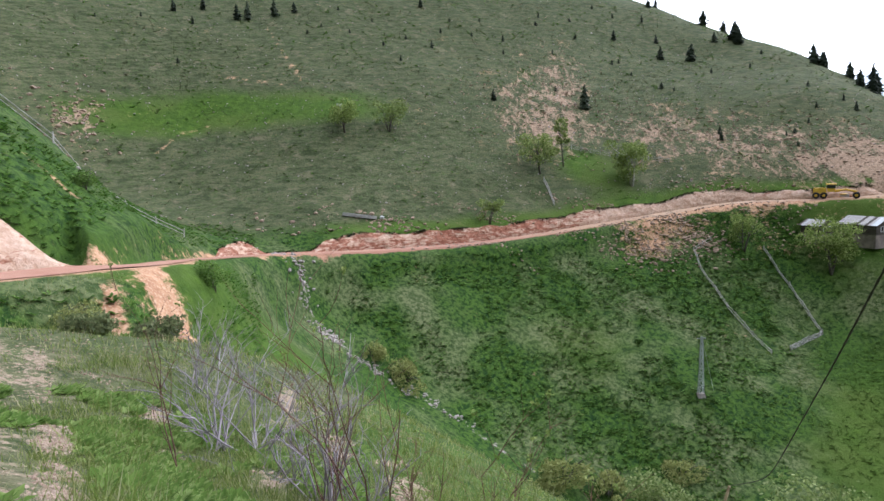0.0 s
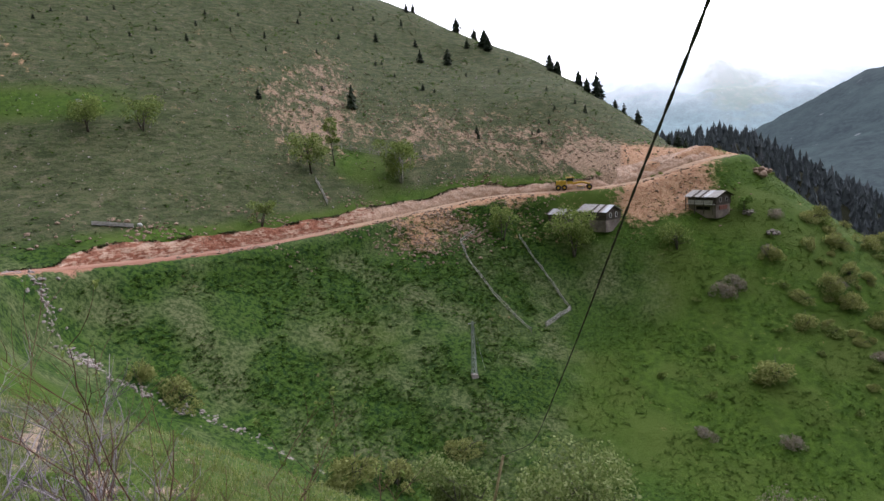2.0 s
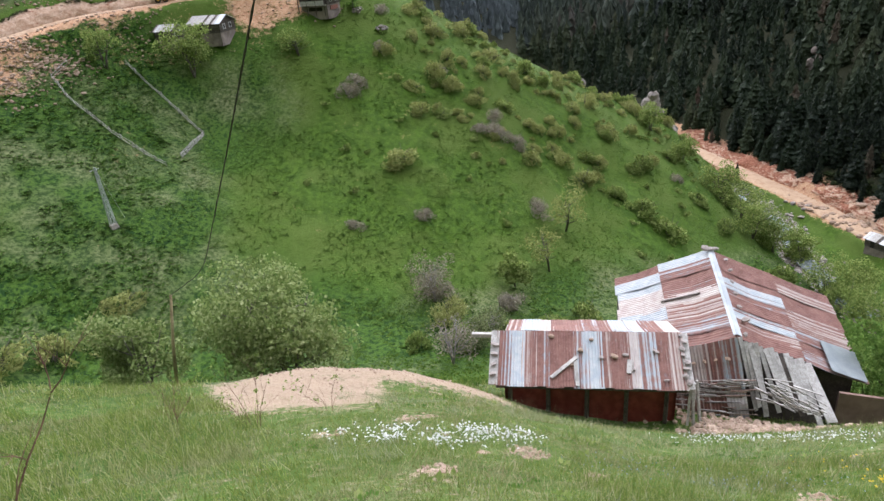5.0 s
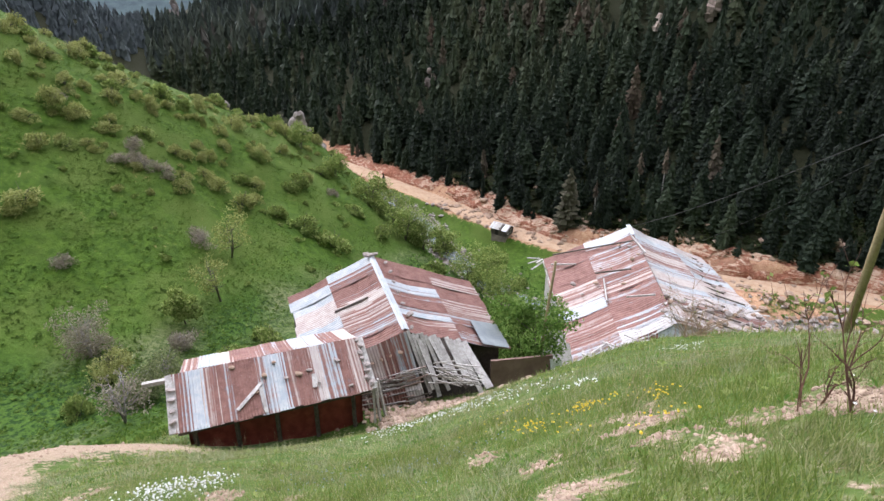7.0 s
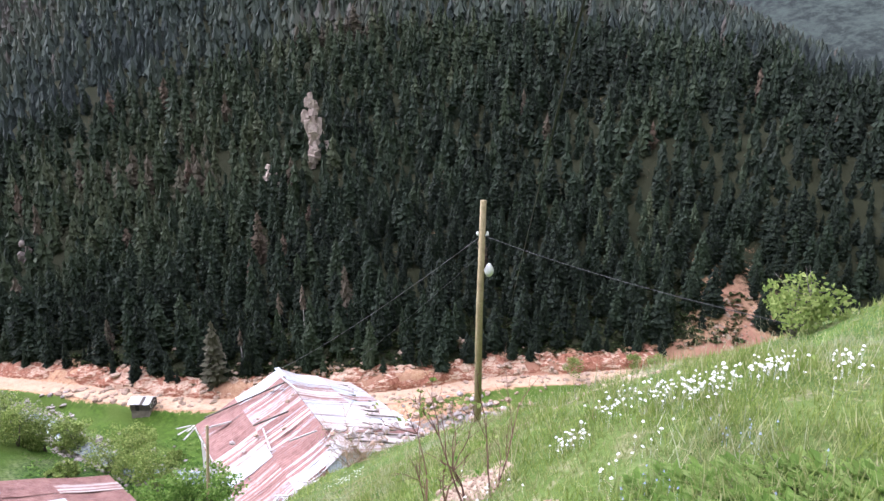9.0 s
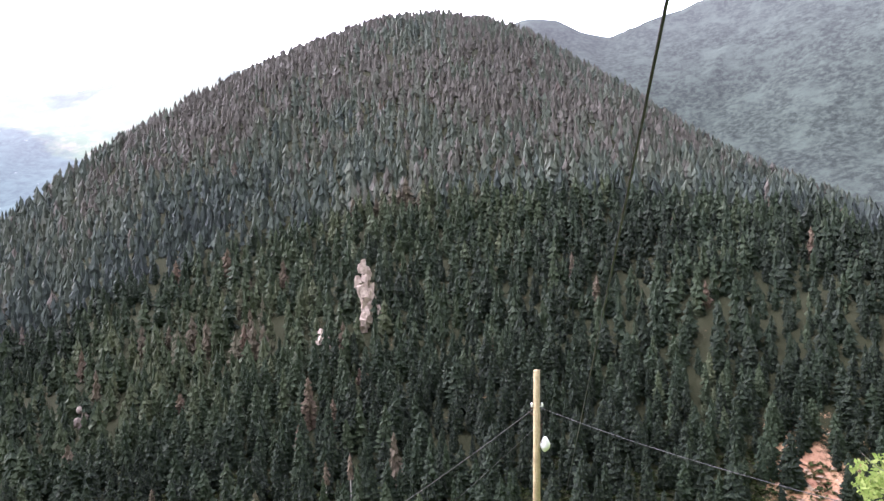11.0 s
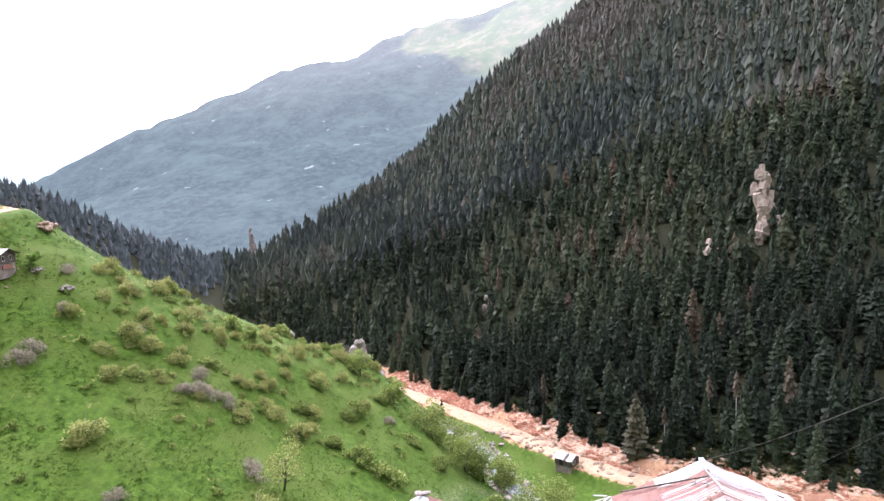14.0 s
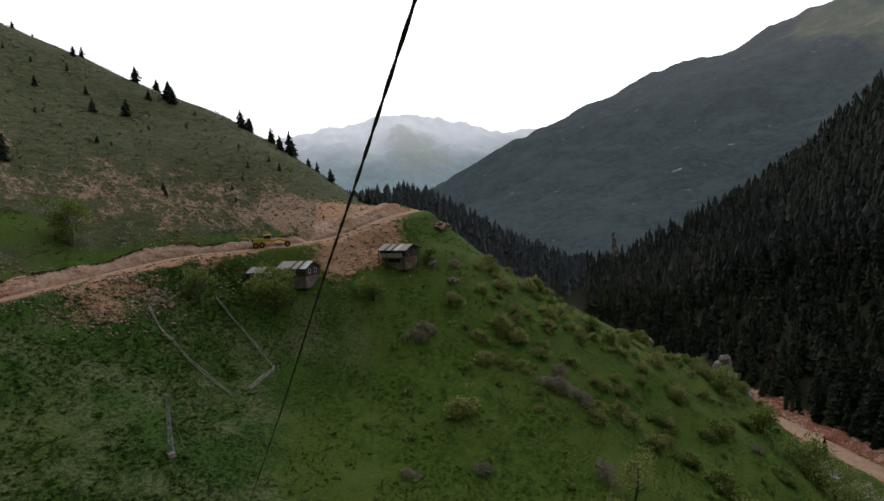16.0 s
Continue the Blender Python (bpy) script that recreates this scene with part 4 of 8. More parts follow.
LEAF_DULL = leaf_material("dull_grey_green_leaves", ((0.0, (0.09, 0.11, 0.05)), (0.6, (0.17, 0.20, 0.085)), (1.0, (0.27, 0.29, 0.14))))
GRASS = leaf_material("grass_blades", ((0.0, (0.10, 0.145, 0.026)), (0.5, (0.205, 0.255, 0.065)), (0.85, (0.32, 0.345, 0.135)), (1.0, (0.50, 0.47, 0.30))), straw=0.9)
WEED = leaf_material("hillside_weeds", ((0.0, (0.045, 0.110, 0.016)), (0.6, (0.10, 0.185, 0.03)), (1.0, (0.18, 0.26, 0.07))))
TUFT = leaf_material("dry_tufts", ((0.0, (0.07, 0.085, 0.04)), (0.6, (0.14, 0.155, 0.075)), (1.0, (0.24, 0.23, 0.13))))
TUFT_PALE = leaf_material("pale_tufts", ((0.0, (0.16, 0.19, 0.10)), (0.6, (0.30, 0.33, 0.19)), (1.0, (0.46, 0.46, 0.32))))
PETAL_WHITE = plain("white_petals", (0.75, 0.75, 0.74), (0.88, 0.88, 0.86), 5.0, 0.6)
PETAL_BLUE = plain("grey_blue_petals", (0.30, 0.36, 0.52), (0.42, 0.48, 0.62), 5.0, 0.6)
PETAL_YELLOW = plain("yellow_petals", (0.70, 0.48, 0.02), (0.82, 0.62, 0.05), 5.0, 0.6)
LEAF_HERB = leaf_material("rank_herbs", ((0.0, (0.09, 0.165, 0.03)), (0.6, (0.18, 0.28, 0.06)), (1.0, (0.30, 0.38, 0.13))))
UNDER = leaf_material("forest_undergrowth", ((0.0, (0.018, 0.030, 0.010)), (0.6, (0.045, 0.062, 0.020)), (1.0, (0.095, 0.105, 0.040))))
SPUR_WEED = leaf_material("spur_tussocks", ((0.0, (0.038, 0.086, 0.010)), (0.6, (0.085, 0.142, 0.018)), (1.0, (0.15, 0.20, 0.04))))
SPRUCE_DARK = needle_material()


# ---- helpers for things ----
def thing(name, loc, label, category, group=""):
    ob = new(name)
    ob.location = loc
    return tagged(ob, label, category, group)


def settle(ob, parent):
    ob.parent = parent
    if parent.type == "EMPTY":
        ob.matrix_parent_inverse = Matrix.Translation(parent.location).inverted()
    return ob


def part(name, bm, mat, parent, label="", smooth=False):
    me = bpy.data.meshes.new(name)
    bmesh.ops.recalc_face_normals(bm, faces=bm.faces)
    bm.to_mesh(me)
    bm.free()
    me.materials.append(mat)
    if smooth:
        me.polygons.foreach_set("use_smooth", [True] * len(me.polygons))
    return tagged(settle(new(name, me), parent), label)


def box(bm, c, s, turn=None, taper=1.0):
    """A box about c with the sizes s, turned by a matrix, its top drawn in by taper."""
    vs = []
    for z in (-0.5, 0.5):
        for x, y in ((-0.5, -0.5), (0.5, -0.5), (0.5, 0.5), (-0.5, 0.5)):
            k = taper if z > 0 else 1.0
            v = Vector((x * s[0] * k, y * s[1] * k, z * s[2]))
            vs.append(bm.verts.new((turn @ v if turn else v) + Vector(c)))
    for f in ((3, 2, 1, 0), (4, 5, 6, 7), (0, 1, 5, 4), (1, 2, 6, 5), (2, 3, 7, 6), (3, 0, 4, 7)):
        bm.faces.new([vs[i] for i in f])
    return bm


def beam(bm, a, b, w, h=None, end=1.0):
    """A squared timber from a to b."""
    a, b = Vector(a), Vector(b)
    d = b - a
    turn = d.to_track_quat("Z", "Y").to_matrix()
    return box(bm, (a + b) / 2, (w, h or w, d.length), turn, end)


def tube(bm, pts, radii, n=6, caps=True):
    pts = [Vector(p) for p in pts]
    rings = []
    for i, p in enumerate(pts):
        d = (pts[min(i + 1, len(pts) - 1)] - pts[max(i - 1, 0)]).normalized()
        q = d.to_track_quat("Z", "Y").to_matrix()
        r = radii[i] if isinstance(radii, (list, tuple)) else radii
        rings.append([bm.verts.new(p + q @ Vector((r * math.cos(k * 2 * math.pi / n), r * math.sin(k * 2 * math.pi / n), 0))) for k in range(n)])
    for a, b in zip(rings[:-1], rings[1:]):
        for k in range(n):
            bm.faces.new((a[k], a[(k + 1) % n], b[(k + 1) % n], b[k]))
    if caps:
        bm.faces.new(rings[0][::-1])
        bm.faces.new(rings[-1])
    return bm


def slab(bm, corners, thick):
    """A flat panel with thickness under its four corners."""
    c = [Vector(p) for p in corners]
    n = (c[1] - c[0]).cross(c[-1] - c[0]).normalized() * thick
    top = [bm.verts.new(p) for p in c]
    low = [bm.verts.new(p - n) for p in c]
    k = len(c)
    bm.faces.new(top)
    bm.faces.new(low[::-1])
    for i in range(k):
        bm.faces.new((top[i], low[i], low[(i + 1) % k], top[(i + 1) % k]))
    return bm


def rock(bm, c, size, rng, flat_=0.7, cuts=1):
    """A broken stone: a jittered ball with flattened faces."""
    r = bmesh.ops.create_icosphere(bm, subdivisions=cuts, radius=1.0)
    sx, sy, sz = size * rng.uniform(0.7, 1.2), size * rng.uniform(0.7, 1.2), size * flat_ * rng.uniform(0.7, 1.2)
    turn = Euler((rng.uniform(-0.4, 0.4), rng.uniform(-0.4, 0.4), rng.uniform(0, 6.28))).to_matrix()
    for v in r["verts"]:
        k = rng.uniform(0.78, 1.15)
        v.co = turn @ Vector((v.co.x * sx * k, v.co.y * sy * k, v.co.z * sz * k)) + Vector(c)
    return bm


def corrugated(name, parent, ea, eb, ra, rb, worn, waves=6, amp=0.018, sag=0.0, seed=0):
    """One corrugated sheet between its eave ends and its ridge ends; it carries across/down/worn for the rust."""
    ea, eb, ra, rb = Vector(ea), Vector(eb), Vector(ra), Vector(rb)
    n = (eb - ea).cross(ra - ea).normalized()
    if n.z < 0:
        n = -n
    cols, rows = waves * 2 + 1, 3
    v, ac, dn = [], [], []
    for layer in (0.0, -0.012):
        for j in range(rows):
            t = j / (rows - 1)
            for i in range(cols):
                s = i / (cols - 1)
                p = (ea.lerp(eb, s)).lerp(ra.lerp(rb, s), t) + n * (amp * (1 if i % 2 else -1) + layer - sag * math.sin(t * math.pi))
                v.append(p)
                ac.append(s + seed)
                dn.append(t * (ra - ea).length + seed)
    f = []
    for layer in (0, 1):
        o = layer * cols * rows
        for j in range(rows - 1):
            for i in range(cols - 1):
                q = (o + j * cols + i, o + j * cols + i + 1, o + (j + 1) * cols + i + 1, o + (j + 1) * cols + i)
                f.append(q if layer == 0 else q[::-1])
    ob = sheet(name, [tuple(p) for p in v], f, TIN, dict(across=ac, down=dn, worn=[worn] * len(v)), smooth=False)
    return settle(ob, parent)


def tin_roof(parent, ea, eb, ra, rb, across, down, rng, pale=0.35, sag=0.03, zinc=()):
    """A roof face of overlapping sheets, each a little askew."""
    ea, eb, ra, rb = Vector(ea), Vector(eb), Vector(ra), Vector(rb)
    n = (eb - ea).cross(ra - ea).normalized()
    n = -n if n.z < 0 else n
    for j in range(down):
        for i in range(across):
            s0, s1 = i / across - 0.012, (i + 1) / across + 0.012
            t0, t1 = j / down - (0.03 if j else rng.uniform(0, 0.04)), (j + 1) / down
            pt = lambda s, t: ea.lerp(eb, s).lerp(ra.lerp(rb, s), t) + n * (0.03 * (j % 2 == 0) * 0 + 0.028 * j + 0.014 * (i % 2) + rng.uniform(-0.006, 0.012))
            u = rng.random()
            worn = rng.uniform(0.15, 0.4) if u < pale else (rng.uniform(0.46, 0.60) if u < pale + 0.34 else rng.uniform(0.6, 0.95))
            worn = 0.16 if (i, j) in zinc else worn
            corrugated("roof_sheet", parent, pt(s0, t0), pt(s1, t0), pt(s0, t1), pt(s1, t1), worn, 6, 0.013, sag * rng.uniform(0.3, 1.5), rng.uniform(0, 40))


def on_plane(ea, eb, ra, s, t):
    return Vector(ea) + (Vector(eb) - Vector(ea)) * s + (Vector(ra) - Vector(ea)) * t


def roof_stone(p, size, rng, mat=None, label="flat grey stone weighing down the tin roof"):
    bm = rock(bmesh.new(), (0, 0, 0), size, rng, 0.5)
    me = bpy.data.meshes.new("roof_stone")
    bm.to_mesh(me)
    bm.free()
    me.materials.append(mat or PALE_STONE)
    ob = new("roof_stone", me)
    ob.location = Vector(p) + Vector((0, 0, size * 0.3))
    tagged(ob, label, "stone", "stones on the tin roofs")


# ---- three tin-roofed barns on the near slope ----
def barn_small():
    rng = random.Random(11)
    el, er = Vector((16.45, 12.1, -16.2)), Vector((19.85, 5.95, -16.2))
    u = (er - el).normalized()
    n = Vector((-u.y, u.x, 0))
    n = n if n.x > 0 else -n
    rise = Vector((0, 0, 1.0))
    rl, rr = el + n * 2.2 + rise, er + n * 2.2 + rise
    bl, br = el + n * 4.55 + u * 0.35, er + n * 4.55 - u * 0.1
    barn = thing("barn", (18.2, 9.0, -18.0), "low barn with rusty striped tin roof and dark red walls", "barn")
    wl0, wr0 = el + n * 0.35 + u * 0.3, er + n * 0.35 - u * 0.3
    wl1, wr1 = el + n * 4.2 + u * 0.3, er + n * 4.2 - u * 0.3
    down = Vector((0, 0, -2.1))
    for a, b, d in ((wl0, wr0, down), (wr0, wr1, down * 1.5), (wr1, wl1, down * 2.2), (wl1, wl0, down * 1.5)):
        part("wall", slab(bmesh.new(), (a + d, b + d, b + Vector((0, 0, 0.02)), a + Vector((0, 0, 0.02))), 0.12), RED_WALL, barn, "dark red sheet wall")
    for w0, w1, r in ((wl0, wl1, rl + u * 0.3), (wr0, wr1, rr - u * 0.3)):
        bm = bmesh.new()
        slab(bm, (w0, w1, r - Vector((0, 0, 0.15))), 0.1)
        part("gable", bm, OLD_WOOD, barn)
    for i in range(5):
        s = (i + 0.15) / 4.4
        p = wl0.lerp(wr0, s) - n * 0.14
        part("post", beam(bmesh.new(), p + Vector((0, 0, -2.1)), p + Vector((0.0, 0.0, 0.05)), 0.13), DARK_WOOD, barn)
    part("fascia", beam(bmesh.new(), el + n * 0.03 - Vector((0, 0, 0.10)), er + n * 0.03 - Vector((0, 0, 0.10)), 0.08, 0.12), DARK_WOOD, barn)
    tin_roof(barn, el, er, rl, rr, 14, 1, rng, 0.3)
    tin_roof(barn, br, bl, rr + n * 0.05 - Vector((0, 0, 0.03)), rl + u * 0.35 + n * 0.05 - Vector((0, 0, 0.03)), 11, 1, rng, 0.3)
    part("ridge_beam", beam(bmesh.new(), rl - u * 1.1 - Vector((0, 0, 0.22)), rr + u * 0.3 - Vector((0, 0, 0.22)), 0.16), OLD_WOOD, barn)
    part("lath", beam(bmesh.new(), on_plane(el, er, rl, 0.30, 0.12) + Vector((0, 0, 0.07)), on_plane(el, er, rl, 0.44, 0.50) + Vector((0, 0, 0.07)), 0.16, 0.04), OLD_WOOD, barn, "loose grey board lying on the roof")
    part("lath", beam(bmesh.new(), on_plane(el, er, rl, 0.44, -0.02) + Vector((0, 0, 0.07)), on_plane(el, er, rl, 0.43, 0.42) + Vector((0, 0, 0.08)), 0.14, 0.04), OLD_WOOD, barn)
    part("lath", beam(bmesh.new(), on_plane(el, er, rl, 0.71, 0.22) + Vector((0, 0, 0.07)), on_plane(el, er, rl, 0.72, 0.46) + Vector((0, 0, 0.07)), 0.18, 0.05), OLD_WOOD, barn)
    for i in range(4):
        p = el - u * 0.12 + n * (0.35 + 0.4 * i) + Vector((0, 0, 0.18 + 0.18 * i))
        roof_stone(p, 0.17, rng)
    part("verge_board", beam(bmesh.new(), el - u * 0.12 - Vector((0, 0, 0.02)), rl - u * 0.12 - Vector((0, 0, 0.02)), 0.34, 0.05), OLD_WOOD, barn)
    part("verge_board", beam(bmesh.new(), er + u * 0.12 - Vector((0, 0, 0.02)), rr + u * 0.12 - Vector((0, 0, 0.02)), 0.3, 0.05), OLD_WOOD, barn)
    for i in range(8):
        roof_stone(er + u * rng.uniform(-0.02, 0.14) + n * (0.15 + 0.27 * i) + Vector((0, 0, 0.10 + 0.12 * i)), rng.uniform(0.12, 0.19), rng)
    for s, t in ((0.52, 0.82), (0.30, 0.88), (0.70, 0.55), (0.74, 0.30), (0.64, 0.52), (0.86, 0.62), (0.41, 0.36), (0.46, 0.62), (0.9, 0.12), (0.57, 0.5)):
        roof_stone(on_plane(el, er, rl, s, t) + Vector((0, 0, 0.03)), rng.uniform(0.09, 0.17), rng, rng.choice([PALE_STONE, PINK_STONE]))
    # props that lean on the right end
    for k in range(4):
        p = er + u * (0.15 + 0.1 * k) + n * (0.2 + 0.15 * k)
        q = p + Vector((rng.uniform(-0.3, 0.1), rng.uniform(-0.4, 0.1), 0))
        q.z = zat(q.x, q.y) - 0.1
        part("prop", beam(bmesh.new(), q, p + Vector((0, 0, -0.1)), 0.09), OLD_WOOD, barn)


def walls_to_ground(barn, ring, mat, name="wall", thick=0.15):
    """Wall panels under a ring of eave points, down into the ground."""
    for a, b in zip(ring, ring[1:] + ring[:1]):
        a, b = Vector(a), Vector(b)
        za, zb = min(zat(a.x, a.y) - 0.4, a.z - 0.4), min(zat(b.x, b.y) - 0.4, b.z - 0.4)
        part(name, slab(bmesh.new(), ((a.x, a.y, za), (b.x, b.y, zb), b, a), thick), mat, barn)


def barn_middle():
    rng = random.Random(12)
    rf, rn = Vector((29.6, 8.4, -15.45)), Vector((23.1, 5.25, -15.55))
    u = (rf - rn).normalized()
    lf, ln = Vector((28.7, 12.7, -17.75)), Vector((22.6, 9.5, -17.85))
    ef, en = Vector((31.9, 3.45, -17.8)), Vector((26.1, 0.95, -18.0))
    barn = thing("barn", (27, 6.5, -20), "half-collapsed barn with rusty tin gable roof and grey boards", "barn")
    tin_roof(barn, lf, ln, rf, rn, 9, 2, rng, 0.2, 0.08, ((1, 0), (2, 0), (3, 0), (4, 0), (5, 0), (0, 1)))
    tin_roof(barn, en, ef, rn, rf, 9, 2, rng, 0.12, 0.10)
    inset = 0.3
    ring = [lf.lerp(rf, 0.06) - u * inset, ef.lerp(rf, 0.06) - u * inset, en.lerp(rn, 0.08) + u * 0.5, ln.lerp(rn, 0.08) + u * 0.5]
    ring = [Vector((p.x, p.y, p.z - 0.12)) for p in ring]
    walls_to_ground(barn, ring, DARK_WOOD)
    # solid panel; its dark colour stands for the shade inside the gable
    part("gable", slab(bmesh.new(), (ring[2], ring[3], rn + u * 0.5 - Vector((0, 0, 0.15))), 0.1), DARK_WOOD, barn, "dark panel standing for the shaded open gable")
    part("gable", slab(bmesh.new(), (ring[1], ring[0], rf - u * inset - Vector((0, 0, 0.15))), 0.1), OLD_WOOD, barn)
    # bright cap along the ridge
    bm = bmesh.new()
    a, b, side = rn + Vector((0, 0, 0.10)), rf + Vector((0, 0, 0.10)), Vector((-u.y, u.x, 0))
    slab(bm, (a + side * 0.10 - Vector((0, 0, 0.06)), b + side * 0.10 - Vector((0, 0, 0.06)), b, a), 0.02)
    slab(bm, (a, b, b - side * 0.20 - Vector((0, 0, 0.09)), a - side * 0.20 - Vector((0, 0, 0.09))), 0.02)
    part("ridge_cap", bm, CAP_ZINC, barn, "pale zinc ridge cap")
    for k in range(7):
        t = (k + 0.3) / 7
        roof_stone(rn.lerp(rf, t) - side * rng.uniform(0.4, 0.7) + Vector((0, 0, -0.14)), rng.uniform(0.12, 0.19), rng)
    for k in range(3):
        roof_stone(rf + u * -0.15 + side * (0.2 - 0.22 * k) + Vector((0, 0, 0.12)), 0.2, rng)
    # long boards on the roof
    part("lath", beam(bmesh.new(), on_plane(lf, ln, rf, 0.50, 0.42) + Vector((0, 0, 0.10)), on_plane(lf, ln, rf, 0.52, 0.78) + Vector((0, 0, 0.10)), 0.12, 0.05), DARK_WOOD, barn)
    # slipped tin and brushwood that hang from the verge over the front
    down = lambda az, el, r: Vector((r * math.sin(radians(az)), r * math.cos(radians(az)), r * math.tan(radians(el))))
    tl, tr = ln.lerp(rn, 0.40) - u * 0.1 + Vector((0, 0, 0.02)), rn - u * 0.1 + Vector((0, 0, 0.02))
    bl, br = down(72.6, -40.4, 22.1), down(79.3, -39.5, 22.5)
    # share of pale sheets raised here to offset the shade on this face
    tin_roof(barn, tl.lerp(bl, 0.56) - u * 0.12, tr.lerp(br, 0.62) - u * 0.12, tl, tr, 4, 1, rng, 0.25, 0.05)
    tin_roof(barn, bl, br, tl.lerp(bl, 0.5), tr.lerp(br, 0.56), 4, 1, rng, 0.3, -0.16)
    tin_roof(barn, ln.lerp(rn, 0.02) - u * 0.75 - Vector((0, 0, 0.4)), ln.lerp(rn, 0.5) - u * 0.6 - Vector((0, 0, 0.3)), ln.lerp(rn, 0.03), ln.lerp(rn, 0.5), 3, 1, rng, 0.1, 0.1)
    for k in range(84):
        s, t = rng.uniform(-0.03, 1.02), rng.uniform(0.44, 0.66) + 0.22 * (rng.random() < 0.2)
        p = tl.lerp(tr, s).lerp(bl.lerp(br, s), t) - u * (0.16 + rng.uniform(0, 0.16))
        d = ((br - bl).normalized() + Vector((0, 0, rng.uniform(-0.22, 0.12)))).normalized() * rng.uniform(0.22, 0.55)
        part("stick", beam(bmesh.new(), p - d, p + d, rng.uniform(0.02, 0.045)), rng.choice([OLD_WOOD, OLD_WOOD, BARK, PINK_WOOD]), barn)
    for k in range(4):
        roof_stone(tl.lerp(tr, 0.35 + 0.16 * k).lerp(bl.lerp(br, 0.35 + 0.16 * k), 0.22) - u * 0.1, rng.uniform(0.08, 0.13), rng, PINK_STONE)
    # grey boards that hang fanned out from the verge to the ground
    for k in range(13):
        t = k / 12
        top = rn.lerp(en, 0.02 + 0.46 * t) - u * (0.12 + 0.03 * (k % 2)) + Vector((0, 0, 0.0 if k % 3 else 0.1))
        a = 79.6 + 6.0 * t + rng.uniform(-0.35, 0.35)
        foot = down(a, -38.6 + rng.uniform(-0.4, 1.1), 22.7)
        part("board", beam(bmesh.new(), foot, top, rng.uniform(0.16, 0.25), 0.035), OLD_WOOD if rng.random() < 0.85 else DARK_WOOD, barn)
    for k in range(34):
        p = down(rng.uniform(80.6, 84.8), rng.uniform(-37.9, -36.0), 22.45)
        d = Vector((rng.uniform(0.0, 0.3), -1.0, rng.uniform(-0.55, 0.05))).normalized() * rng.uniform(0.25, 0.6)
        part("stick", beam(bmesh.new(), p - d, p + d, rng.uniform(0.03, 0.07), 0.03), OLD_WOOD, barn)
    part("slab", beam(bmesh.new(), down(86.2, -38.1, 22.8), rn.lerp(en, 0.52) - u * 0.2, 0.38, 0.05), OLD_WOOD, barn, "wide grey plank leaning on the wall")
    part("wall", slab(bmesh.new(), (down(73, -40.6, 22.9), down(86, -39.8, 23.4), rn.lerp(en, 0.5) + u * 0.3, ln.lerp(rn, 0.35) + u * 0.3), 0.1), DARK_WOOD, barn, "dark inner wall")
    # pale sheets laid over the lower corner of the roof
    o = Vector((0, 0, 0.09))
    for k in range(3):
        s0, s1 = 0.10 * k - 0.02, 0.10 * k + 0.10
        pale = corrugated("roof_sheet", barn, on_plane(en, ef, rn, s0, -0.01) + o, on_plane(en, ef, rn, s1, -0.02) + o, on_plane(en, ef, rn, s0, 0.27) + o, on_plane(en, ef, rn, s1, 0.27) + o, 0.02 + 0.05 * (k % 2), 5, 0.02, 0.02, rng.uniform(0, 30))
        pale.data.materials[0] = CAP_ZINC
    a, b = Vector((24.6, 1.6, 0)), Vector((26.2, -1.2, 0))
    za, zb = zat(a.x, a.y), zat(b.x, b.y)
    part("lean_to_wall", slab(bmesh.new(), ((a.x, a.y, za - 0.3), (b.x, b.y, zb - 0.3), (b.x, b.y, zb + 1.35), (a.x, a.y, za + 1.5)), 0.12), plain("brown_sheet", (0.19, 0.115, 0.09), (0.30, 0.20, 0.165), 2.0), barn, "brown sheet lean-to wall")
    part("pale_panel", slab(bmesh.new(), ((b.x - 0.3, b.y - 0.1, zb - 0.2), (b.x + 0.3, b.y - 0.5, zb - 0.3), (b.x + 0.25, b.y - 0.45, zb + 1.0), (b.x - 0.1, b.y + 0.1, zb + 1.2)), 0.04), WHITE, barn, "pale loose panel")


